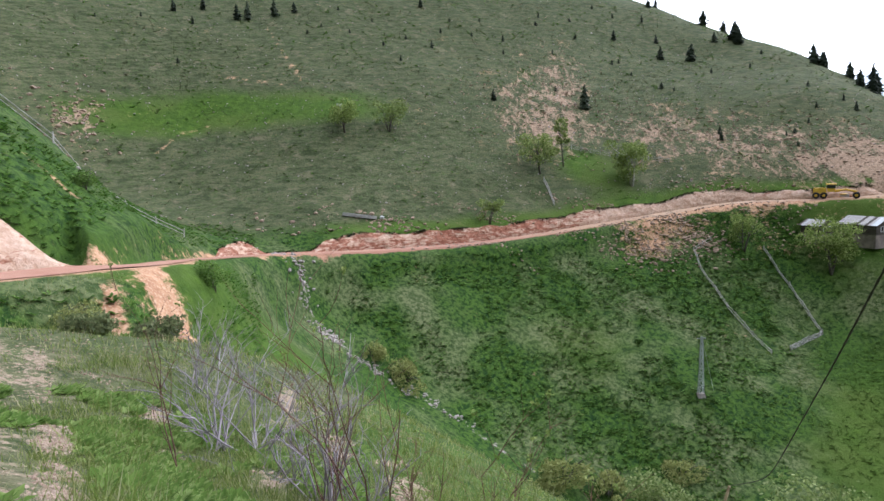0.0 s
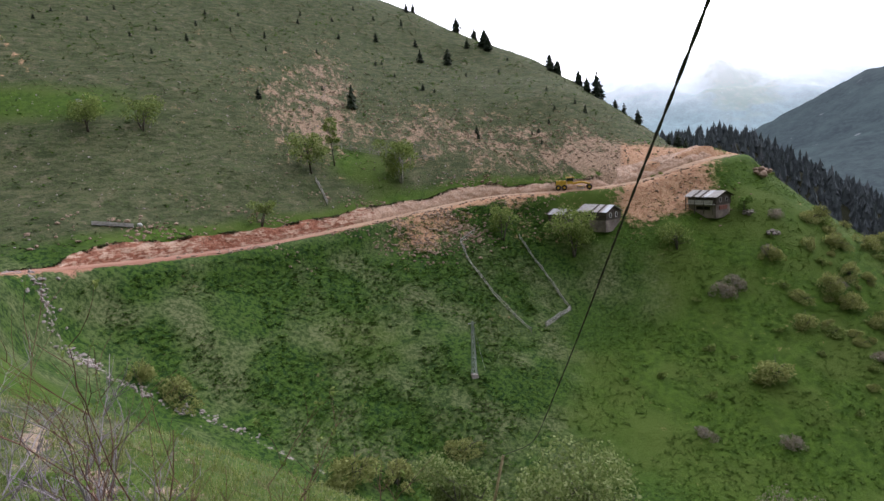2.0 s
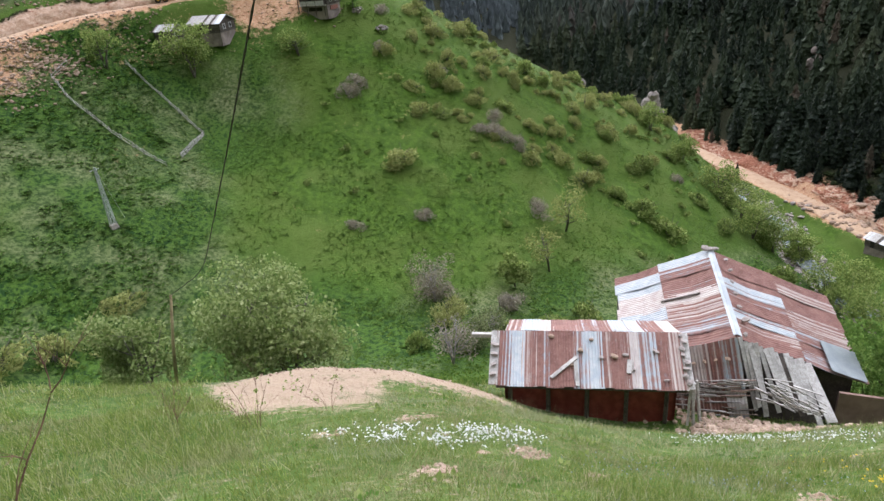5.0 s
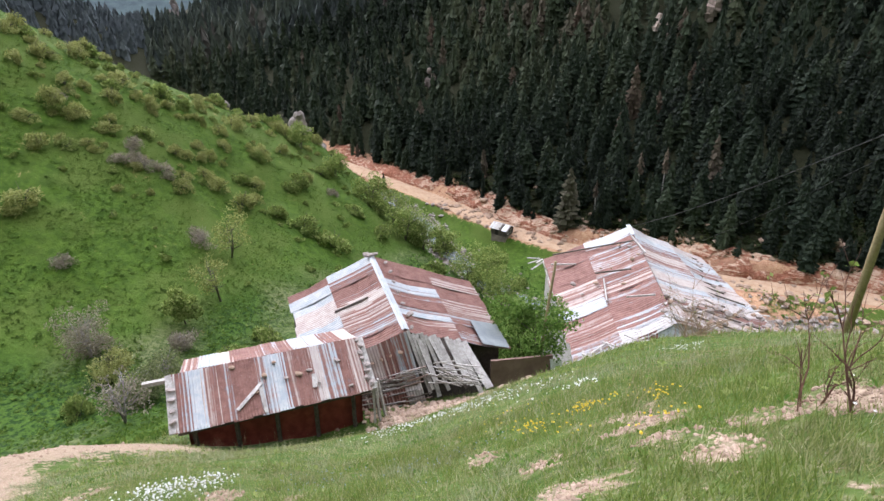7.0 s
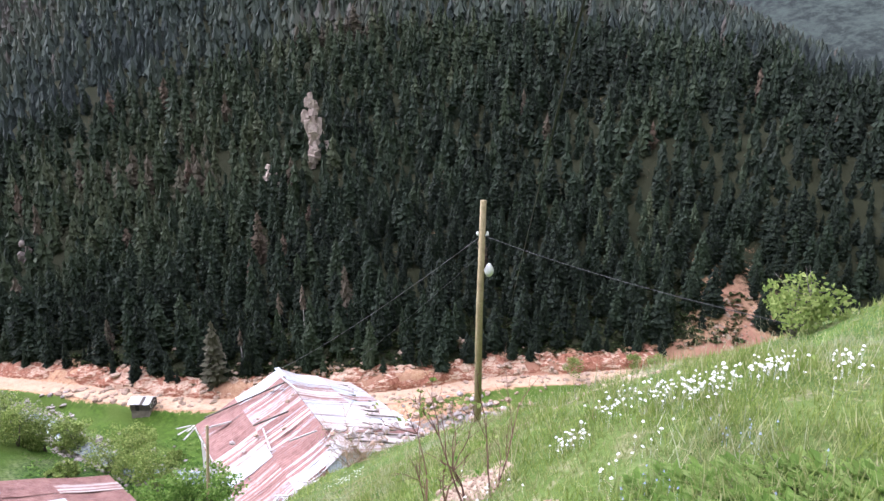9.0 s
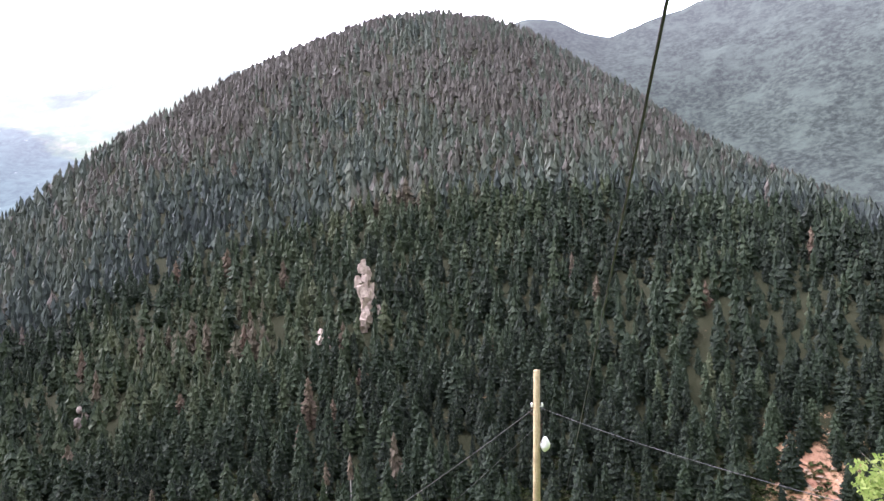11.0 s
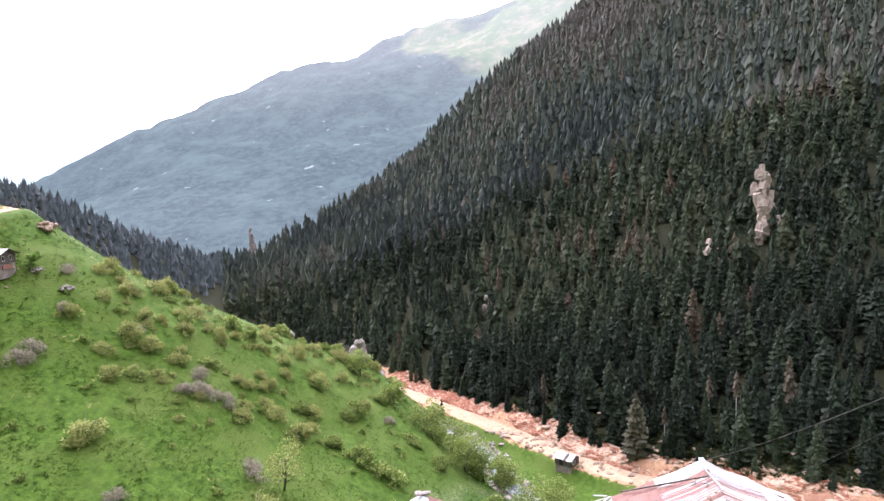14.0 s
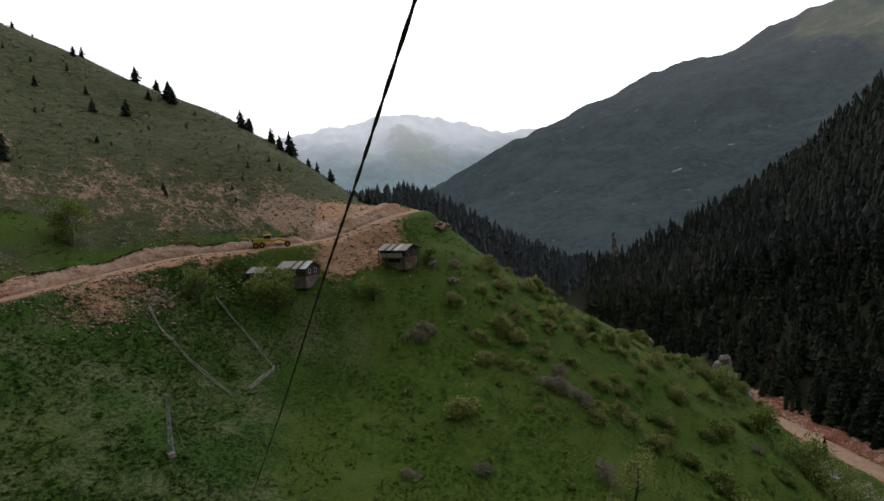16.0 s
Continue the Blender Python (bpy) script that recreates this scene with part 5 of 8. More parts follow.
def barn_large():
    rng = random.Random(13)
    rf, rn = Vector((43.4, -6.6, -18.9)), Vector((31.6, -7.9, -19.2))
    lf, ln = Vector((43.6, -0.9, -22.0)), Vector((30.4, -2.7, -21.6))
    ef, en = Vector((45.6, -12.3, -22.0)), Vector((33.0, -14.6, -21.2))
    u = (rf - rn).normalized()
    barn = thing("barn", (38, -7, -24), "large barn with patched rusty tin roof reaching the slope", "barn")
    tin_roof(barn, lf, ln, rf, rn, 12, 2, rng, 0.13, 0.10)
    tin_roof(barn, en, ef, rn, rf, 12, 2, rng, 0.8, 0.12)
    ring = [lf.lerp(rf, 0.05) - u * 0.3, ef.lerp(rf, 0.05) - u * 0.3, en.lerp(rn, 0.06) + u * 0.6, ln.lerp(rn, 0.06) + u * 0.6]
    ring = [Vector((p.x, p.y, p.z - 0.15)) for p in ring]
    walls_to_ground(barn, ring, OLD_WOOD)
    part("gable", slab(bmesh.new(), (ring[1], ring[0], rf - u * 0.3 - Vector((0, 0, 0.2))), 0.1), OLD_WOOD, barn)
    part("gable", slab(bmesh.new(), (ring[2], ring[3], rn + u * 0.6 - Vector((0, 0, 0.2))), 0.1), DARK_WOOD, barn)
    part("ridge_cap", beam(bmesh.new(), rf.lerp(rn, -0.01) + Vector((0, 0.1, 0.10)), rf.lerp(rn, 0.12) + Vector((0, 0.1, 0.10)), 0.30, 0.04), CAP_ZINC, barn, "pale zinc ridge strip")
    for s0, t0, s1, t1 in ((0.12, 0.95, 0.34, 0.98), (0.36, 0.45, 0.44, 0.78), (0.44, 0.5, 0.64, 0.44), (0.66, 0.62, 0.72, 0.85), (0.1, 0.05, 0.2, 0.3), (0.0, 0.1, 0.18, 0.95)):
        part("pole_lath", beam(bmesh.new(), on_plane(lf, ln, rf, s0, t0) + Vector((0, 0, 0.16)), on_plane(lf, ln, rf, s1, t1) + Vector((0, 0, 0.16)), 0.09), BARK if rng.random() < 0.5 else OLD_WOOD, barn, "loose pole lying on the roof")
    for k in range(6):
        a = lf + u * rng.uniform(-0.2, 0.5) + Vector((0, rng.uniform(-0.2, 0.5), rng.uniform(-0.5, 0.2)))
        b = a + Vector((rng.uniform(-1.6, 0.3), rng.uniform(0.1, 1.0), rng.uniform(-0.6, 0.6)))
        part("broken_board", beam(bmesh.new(), a, b, 0.12, 0.04), OLD_WOOD, barn)
    for k in range(8):
        a = ln.lerp(lf, 0.2 + 0.8 * k / 8) + Vector((0, 0.12, -0.1))
        part("eave_board", beam(bmesh.new(), a, ln.lerp(lf, 0.2 + 0.8 * (k + 0.9) / 8) + Vector((0, 0.12, -0.1)), 0.05, 0.16), OLD_WOOD, barn)
    for k in range(11):
        t0 = k / 11
        a, b = on_plane(en, ef, rn, t0, rng.uniform(0.05, 0.4)), on_plane(en, ef, rn, t0 + rng.uniform(0.02, 0.12), rng.uniform(0.6, 1.0))
        part("pole_lath", beam(bmesh.new(), a + Vector((0, 0, 0.16)), b + Vector((0, 0, 0.16)), 0.08), BARK, barn)
    # the near end has slumped on to the slope: sheets, boards and rubble
    drop = u * -0.9 + Vector((0, 0, -1.0))
    tin_roof(barn, rn + drop, ln + drop, rn, ln, 5, 1, rng, 0.3, 0.1)
    tin_roof(barn, en + drop, rn + drop, en, rn, 5, 1, rng, 0.6, 0.1)
    for k in range(70):
        p = en.lerp(rn, rng.random()) + u * rng.uniform(-0.9, 2.6)
        t = (p - en).dot(u)
        roof_stone(p + Vector((0, 0, 0.12 + min(0, t) * 1.0)), rng.uniform(0.14, 0.30), rng, rng.choice([PALE_STONE, PALE_STONE, PINK_STONE]))
    for k in range(16):
        p = en.lerp(rn, rng.random()) + u * rng.uniform(-0.5, 3.0) + Vector((0, 0, 0.15))
        d = Vector((rng.uniform(-1, 1), rng.uniform(-1, 1), rng.uniform(-0.15, 0.25))).normalized() * rng.uniform(0.4, 1.0)
        part("broken_board", beam(bmesh.new(), p - d, p + d, 0.11, 0.04), OLD_WOOD if k % 3 else BARK, barn)
    for k in range(64):
        s, t = rng.random(), rng.uniform(0.1, 0.98)
        roof_stone(on_plane(en, ef, rn, s, t) + Vector((0, 0, 0.06)), rng.uniform(0.13, 0.24), rng)
    for k in range(14):
        roof_stone(on_plane(lf, ln, rf, rng.random(), rng.uniform(0.2, 0.97)) + Vector((0, 0, 0.06)), rng.uniform(0.13, 0.22), rng, rng.choice([PALE_STONE, PINK_STONE]))
    for k in range(14):
        p = ln.lerp(rn, rng.uniform(0.0, 0.7)) - u * rng.uniform(-0.4, 0.9)
        p.z = max(p.z, zat(p.x, p.y)) + 0.1
        d = Vector((rng.uniform(-1, 1), rng.uniform(-1, 1), rng.uniform(-0.1, 0.1))).normalized() * rng.uniform(0.4, 0.9)
        part("broken_board", beam(bmesh.new(), p - d, p + d, 0.12, 0.04), OLD_WOOD, barn)


barn_small()
barn_middle()
barn_large()


# ---- log houses by the upper road, the hut below ----
def log_house(name, base, turn, length, width, wall, rise, label, stone=0.9, porch=False, eave=0.45, sheet_roof=0.14):
    """A small timber house: stone footing, log walls course by course, a gable roof of boards, its ridge along x."""
    rng = random.Random(int(base[0] * 10))
    t = Matrix.Rotation(radians(turn), 3, "Z")
    at_ = lambda x, y, z: Vector(base) + t @ Vector((x, y, z))
    house = thing(name, base, label, "house")
    L, W = length / 2, width / 2
    part("footing", box(bmesh.new(), at_(0, 0, stone / 2 - 0.8), (length, width, stone + 1.6), t), CLIFF, house, "rough stone footing")
    courses = int(wall / 0.24)
    for k in range(courses):
        z = stone + 0.12 + k * wall / courses
        for a, b in (((-L - 0.15, -W, z), (L + 0.15, -W, z)), ((-L - 0.15, W, z), (L + 0.15, W, z)), ((-L, -W - 0.15, z), (-L, W + 0.15, z)), ((L, -W - 0.15, z), (L, W + 0.15, z))):
            part("log", beam(bmesh.new(), at_(*a), at_(*b), 0.2, wall / courses * 0.97), DARK_WOOD if (k % 4 or porch) else BARK, house)
    top = stone + wall
    for x in (-L, L):
        part("gable", slab(bmesh.new(), (at_(x, -W, top), at_(x, W, top), at_(x, 0, top + rise)), 0.12), DARK_WOOD, house)
    for sgn in (-1, 1):
        n = 13
        for i in range(n):
            x0, x1 = -L - eave + (length + 2 * eave) * i / n, -L - eave + (length + 2 * eave) * (i + 0.94) / n
            dz = -rise * (W + eave) / W + rng.uniform(-0.02, 0.05)
            c = (at_(x0, sgn * (W + eave), top + rise + dz + 0.08), at_(x1, sgn * (W + eave), top + rise + dz + 0.08), at_(x1, 0, top + rise + 0.1), at_(x0, 0, top + rise + 0.1))
            part("roof_board", slab(bmesh.new(), c if sgn < 0 else c[::-1], 0.06), STEEL if rng.random() < sheet_roof else OLD_WOOD if rng.random() < 0.8 else DARK_WOOD, house)
    for x, y, sx in ((L + 0.1, -0.45 * W, 0.0), (L + 0.1, 0.4 * W, 0.0)):
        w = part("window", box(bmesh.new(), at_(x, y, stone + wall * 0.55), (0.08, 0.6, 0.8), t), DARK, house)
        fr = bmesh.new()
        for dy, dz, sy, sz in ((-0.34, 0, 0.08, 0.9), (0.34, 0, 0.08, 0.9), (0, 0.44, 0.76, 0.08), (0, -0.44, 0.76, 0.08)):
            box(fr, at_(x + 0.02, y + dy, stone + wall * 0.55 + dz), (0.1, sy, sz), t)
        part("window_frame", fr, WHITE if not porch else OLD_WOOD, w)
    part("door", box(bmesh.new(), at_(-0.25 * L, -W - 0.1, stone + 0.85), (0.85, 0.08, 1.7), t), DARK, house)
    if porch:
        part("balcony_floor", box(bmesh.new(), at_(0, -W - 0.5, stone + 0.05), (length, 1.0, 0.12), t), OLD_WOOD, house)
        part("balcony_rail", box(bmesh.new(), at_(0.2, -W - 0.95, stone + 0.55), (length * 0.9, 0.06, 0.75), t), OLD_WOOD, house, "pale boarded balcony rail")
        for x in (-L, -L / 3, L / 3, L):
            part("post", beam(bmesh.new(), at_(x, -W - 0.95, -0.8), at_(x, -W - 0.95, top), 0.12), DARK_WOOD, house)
        # solid near-black box whose colour stands for the shaded hollow under the house
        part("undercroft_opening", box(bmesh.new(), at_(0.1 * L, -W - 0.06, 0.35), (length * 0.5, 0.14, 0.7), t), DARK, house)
        part("undercroft_opening", box(bmesh.new(), at_(L + 0.05, 0, 0.45), (0.14, width * 0.55, 0.8), t), RED_BRICK, house)
    return house


h1 = spot(41.9, 144.5)
log_house("log_house", (h1.x, h1.y, h1.z + 0.2), -76, 6.2, 4.8, 1.7, 0.9, "weathered log house with board roof beside the dirt road", 1.1, True, 0.7)
h2 = spot(33.2, 139.5)
log_house("log_house", (h2.x, h2.y, h2.z - 0.3), -68, 6.6, 5.0, 1.8, 1.1, "grey log house with whitish footing below the road", 0.8)
h3 = spot(30.0, 138.5)
log_house("log_shed", (h3.x, h3.y, h3.z), -68, 3.8, 3.2, 1.7, 0.8, "small grey plank shed below the road", 0.4)
hut = spot(87.15, 146.5)
log_house("plank_hut", (hut.x, hut.y, hut.z), -118, 4.0, 3.2, 1.7, 0.7, "small grey plank hut beside the gravel road", 0.3, False, 0.45, 0.5)


# ---- poles, cables, pylon ----
def utility_pole(base, top, r0, r1, label, bag=True):
    pole = thing("utility_pole", base, label, "pole")
    base, top = Vector(base), Vector(top)
    mid = base.lerp(top, 0.5) + Vector((0.02, 0.03, 0))
    part("shaft", tube(bmesh.new(), (base - Vector((0, 0, 0.5)), mid, top), [r0, (r0 + r1) / 2, r1], 12), POLE_WOOD, pole, "", True)
    if bag:
        k = base.lerp(top, 0.86)
        side = Vector((0.45, 0.9, 0)).normalized()
        for s in (-1, 1):
            p = k + side * (0.16 * s)
            part("insulator", tube(bmesh.new(), (p, p + Vector((0, 0, 0.07)), p + Vector((0, 0, 0.12))), [0.03, 0.045, 0.02], 8), WHITE, pole)
        part("bracket", beam(bmesh.new(), k - side * 0.2, k + side * 0.2, 0.035), STEEL, pole)
        loop = [k + side * -0.16 + Vector((0.0, 0, -0.1 * i)) + side * (-0.10 * math.sin(i * 0.7)) for i in range(8)]
        part("loose_wire", tube(bmesh.new(), loop, 0.012, 5), CABLE, pole)
        c = base.lerp(top, 0.715) - side * 0.24
        bm = bmesh.new()
        bmesh.ops.create_icosphere(bm, subdivisions=2, radius=1.0)
        rr = random.Random(5)
        for v in bm.verts:
            w = 0.75 + 0.25 * (v.co.z < 0.3)
            v.co = c + Vector((v.co.x * 0.16 * w, v.co.y * 0.16 * w, v.co.z * 0.24)) * rr.uniform(0.92, 1.08)
        part("lamp_cover", bm, WHITE, pole, "white plastic bag tied over the lamp", True)
    return pole


P_BASE, P_TOP = spot(117.2, 20.9), Vector((18.5, -9.72, -3.52))
utility_pole(P_BASE, P_TOP, 0.135, 0.10, "leaning round wooden utility pole with wires and white bag")
S_TOP = Vector((9.95, 22.1, -11.75))
s_base = Vector((9.1, 22.4, zat(9.1, 22.4)))
utility_pole(s_base, S_TOP, 0.07, 0.05, "short thin wooden pole carrying the black cable", False)
l_base = spot(91.2, 27.2)
utility_pole(l_base, (26.9, -1.0, -13.7), 0.08, 0.06, "old leaning wooden post beside the green tree", False)


def cable(name, a, b, sag, r, label, twist=0.0, n=40, bits=1):
    ob = thing(name, a, label, "cable")
    a, b = Vector(a), Vector(b)
    for s in range(bits):
        pts = []
        for i in range(n + 1):
            t = i / n
            p = a.lerp(b, t) - Vector((0, 0, sag * 4 * t * (1 - t)))
            ph = t * (b - a).length * 2.6 + s * math.pi
            pts.append(p + Vector((math.cos(ph), math.sin(ph), 0)) * twist)
        part("strand", tube(bmesh.new(), pts, r, 6), CABLE, ob, "", True)



def slung_cable():
    """The near cable: it leaves the short pole flat and climbs past the viewpoint."""
    ob = thing("overhead_cable", S_TOP, "twisted black overhead cable", "cable")
    way = [S_TOP] + [Vector((r * math.sin(radians(a)), r * math.cos(radians(a)), r * math.tan(radians(e)))) for a, e, r in ((27.2, -24.9, 14.5), (31.4, -16.0, 9.0), (36.1, -4.2, 5.7), (40.2, 6.0, 4.1), (43.4, 14.0, 3.3))]
    way += [way[-1] + (way[-1] - way[-2]) * k for k in (2, 8, 20)]
    t = np.arange(len(way))
    fine = np.linspace(0, len(way) - 1, 220)
    curve = np.stack([np.interp(fine, t, [p[i] for p in way]) for i in range(3)], 1)
    for _ in range(30):
        curve[1:-1] = (curve[:-2] + 2 * curve[1:-1] + curve[2:]) / 4
    far = np.concatenate([[0], np.cumsum(np.linalg.norm(np.diff(curve, axis=0), axis=1))])
    for s in range(2):
        pts = [Vector(p) + Vector((math.cos(d * 9 + s * math.pi), 0.4 * math.sin(d * 9 + s * math.pi), 0)) * 0.006 for p, d in zip(curve, far)]
        part("strand", tube(bmesh.new(), pts, 0.008, 6), CABLE, ob, "", True)


slung_cable()
D2 = Vector((math.sin(radians(129.3)) * math.cos(radians(18.6)), math.cos(radians(129.3)) * math.cos(radians(18.6)), math.sin(radians(18.6)))) * 7.0
V2 = spot(119.6, 128) + Vector((0, 0, 24))
cable("overhead_cable", V2, D2 + (D2 - V2) * 0.06, 0.0, 0.014, "thin black cable strung across the valley", 0.006, 60, 2)
k0 = P_BASE.lerp(P_TOP, 0.86)
cable("power_line", k0, (43.2, -6.7, -18.75), 0.3, 0.015, "thin wire from the pole to the barn ridge")
wb = spot(143.5, 13.5)
cable("power_line", k0, (wb.x, wb.y, wb.z + 0.6), 0.15, 0.008, "thin wire running down to the bushes")
cable("power_line", k0 - Vector((0, 0, 0.6)), (28.5, -7.5, -13.0), 0.1, 0.008, "slack thin wire below the pole")


def lattice_pylon(base, tall):
    ob = thing("lattice_pylon", base, "slim grey steel lattice pylon on a concrete foot", "pylon")
    b = Vector(base)
    part("foot", box(bmesh.new(), b + Vector((0, 0, 0.1)), (1.1, 0.9, 0.6), None, 0.85), PALE_STONE, ob)
    w0, w1 = 0.33, 0.10
    leg = lambda i, t: b + Vector(((w0 + (w1 - w0) * t) * (1 if i in (0, 3) else -1), (w0 + (w1 - w0) * t) * (1 if i < 2 else -1), 0.3 + (tall - 0.3) * t))
    for i in range(4):
        part("leg", beam(bmesh.new(), leg(i, 0), leg(i, 1), 0.065), STEEL, ob)
    n = 9
    for k in range(n):
        for i in range(4):
            j = (i + 1) % 4
            part("brace", beam(bmesh.new(), leg(i, k / n), leg(j, (k + 1) / n), 0.05), STEEL, ob)
            if k:
                part("brace", beam(bmesh.new(), leg(i, k / n), leg(j, k / n), 0.05), STEEL, ob)
    part("cross_arm", beam(bmesh.new(), leg(0, 0.96) + Vector((0.5, 0, 0)), leg(1, 0.96) - Vector((0.5, 0, 0)), 0.08), STEEL, ob)
    part("stay", tube(bmesh.new(), (leg(0, 0.95), b + Vector((1.9, 0.2, 0.6))), 0.02, 4), STEEL, ob)


pb = Vector((35.9, 89.3, zat(35.9, 89.3)))
lattice_pylon(pb, 8.7)


# ---- fences on the far slope ----
def fence(line, gap, tall, label, rails=3, lean=0.12, pale=True):
    rng = random.Random(len(line) * 7)
    pts = [Vector((x, y, 0)) for x, y in line]
    first = Vector((pts[0].x, pts[0].y, zat(pts[0].x, pts[0].y)))
    ob = thing("fence", first, label, "fence")
    mat = OLD_WOOD if pale else DARK_WOOD
    for a, b in zip(pts[:-1], pts[1:]):
        n = max(1, int((b - a).length / gap))
        prev = None
        for i in range(n + 1):
            p = a.lerp(b, i / n)
            p.z = zat(p.x, p.y) - 0.1
            q = p + Vector((rng.uniform(-lean, lean), rng.uniform(-lean, lean), tall * rng.uniform(0.85, 1.15)))
            part("post", beam(bmesh.new(), p, q, 0.10), mat, ob)
            if prev:
                for k in range(rails):
                    t = (k + 0.8) / (rails + 0.4)
                    part("rail", beam(bmesh.new(), prev[0].lerp(prev[1], t), p.lerp(q, t + rng.uniform(-0.08, 0.08)), 0.07), mat, ob)
            prev = (p, q)


fence([(50.2, 121.4), (46.3, 119.5), (46.0, 115.6), (47.6, 107.9), (50.7, 98.9)], 1.6, 1.0, "old grey pole fence round a hillside plot", 2)
fence([(59.1, 119.1), (60.6, 110.7), (61.5, 103.9)], 1.6, 1.0, "old grey pole fence round a hillside plot", 2)
fence([(61.5, 103.9), (54.4, 100.3)], 1.1, 1.0, "bleached plank fence at the corner of the plot", 5)
fence([(21.5, 135.4), (22.4, 129.1)], 1.3, 1.2, "short grey pole fence beside the small tree")
fence([(29.8, 148.3), (37.9, 146.5), (46.3, 145.5), (50.0, 143.5)], 2.0, 1.2, "grey pole fence above the bright green meadow")
f0 = [spot(a, r) for a, r in ((-33.5, 73), (-30, 74), (-28, 77), (-25.5, 79), (-21.5, 83))]
fence([(p.x, p.y) for p in f0], 2.6, 1.1, "grey wire and pole fence along the grassy rim", 2)


# ---- grader on the upper road ----
def grader():
    g = spot(31.0, 146.2)
    _, gz = along(np.array([g.x]), np.array([g.y]), ROAD_A)
    base = Vector((g.x, g.y, float(gz[0]) + 0.2))
    t = Matrix.Rotation(radians(-31), 3, "Z")
    at_ = lambda x, y, z: base + t @ Vector((x, y, z))
    ob = thing("road_grader", base, "yellow road grader standing on the dirt road", "grader")
    part("engine_hood", box(bmesh.new(), at_(-2.4, 0, 1.45), (2.3, 1.5, 1.1), t, 0.9), YELLOW_PAINT, ob)
    part("grille", box(bmesh.new(), at_(-3.57, 0, 1.4), (0.08, 1.1, 0.85), t), DARK, ob)
    cab = part("cab", box(bmesh.new(), at_(-0.5, 0, 1.9), (1.35, 1.5, 1.2), t, 0.95), YELLOW_PAINT, ob)
    part("cab_window", box(bmesh.new(), at_(-0.5, 0, 2.25), (1.42, 1.56, 0.62), t), GLASS, cab)
    part("cab_roof", box(bmesh.new(), at_(-0.5, 0, 2.72), (1.75, 1.8, 0.14), t), YELLOW_PAINT, cab)
    for y in (-0.7, 0.7):
        for x in (-1.1, 0.1):
            part("cab_post", beam(bmesh.new(), at_(x, y, 1.5), at_(x, y, 2.7), 0.1), YELLOW_PAINT, cab)
    part("frame", tube(bmesh.new(), (at_(0.1, 0, 1.35), at_(2.0, 0, 1.65), at_(3.7, 0, 1.2)), [0.24, 0.2, 0.22], 8), YELLOW_PAINT, ob)
    part("blade", box(bmesh.new(), at_(1.7, 0, 0.5), (0.12, 3.0, 0.55), t @ Matrix.Rotation(0.5, 3, "Z")), STEEL, ob)
    part("circle", tube(bmesh.new(), (at_(1.6, 0, 0.72), at_(1.6, 0, 0.86)), 0.65, 14), YELLOW_PAINT, ob)
    part("front_axle", beam(bmesh.new(), at_(3.6, -0.95, 0.62), at_(3.6, 0.95, 0.62), 0.2), DARK_WOOD, ob)
    part("exhaust", tube(bmesh.new(), (at_(-2.2, 0.3, 1.9), at_(-2.2, 0.3, 2.7)), 0.06, 6), DARK, ob)
    for x in (-3.0, -1.7, 3.6):
        for y in (-1.0, 1.0):
            w = part("wheel", tube(bmesh.new(), (at_(x, y - 0.2, 0.6), at_(x, y - 0.12, 0.6), at_(x, y + 0.12, 0.6), at_(x, y + 0.2, 0.6)), [0.5, 0.62, 0.62, 0.5], 16), RUBBER, ob, "black tyre")
            part("rim", tube(bmesh.new(), (at_(x, y - 0.22, 0.6), at_(x, y + 0.22, 0.6)), 0.26, 10), YELLOW_PAINT, w)


grader()


# ---- small things on the far slope ----
def white_box():
    p = Vector((-21.4, 146.9, zat(-21.4, 146.9)))
    # a plain white box on legs, its use unknown
    ob = thing("beehive", p, "small white box standing on thin legs", "box")
    part("body", box(bmesh.new(), p + Vector((0, 0, 1.35)), (0.9, 0.8, 1.0)), WHITE, ob)
    part("lid", box(bmesh.new(), p + Vector((0, 0, 1.9)), (1.05, 0.95, 0.1)), STEEL, ob)
    for x in (-0.35, 0.35):
        for y in (-0.3, 0.3):
            part("leg", beam(bmesh.new(), p + Vector((x, y, -0.1)), p + Vector((x, y, 0.9)), 0.08), OLD_WOOD, ob)


def trough():
    a, b = spot(-8.5, 113), spot(-5.6, 113.5)
    ob = thing("water_trough", a, "long weathered wooden trough on the slope", "trough")
    for dy in (-0.35, 0.35):
        part("side", beam(bmesh.new(), a + Vector((0, dy, 0.35)), b + Vector((0, dy, 0.35)), 0.08, 0.5), OLD_WOOD, ob)
    part("bottom", beam(bmesh.new(), a + Vector((0, 0, 0.12)), b + Vector((0, 0, 0.12)), 0.62, 0.08), OLD_WOOD, ob)
    rng = random.Random(3)
    st = b + Vector((0.9, 0.2, 0.3))
    bm = rock(bmesh.new(), (0, 0, 0), 0.5, rng, 0.8)
    me = bpy.data.meshes.new("boulder")
    bm.to_mesh(me)
    bm.free()
    me.materials.append(WHITE)
    tagged(new("boulder", me), "pale boulder beside the trough", "stone").location = st


white_box()
trough()


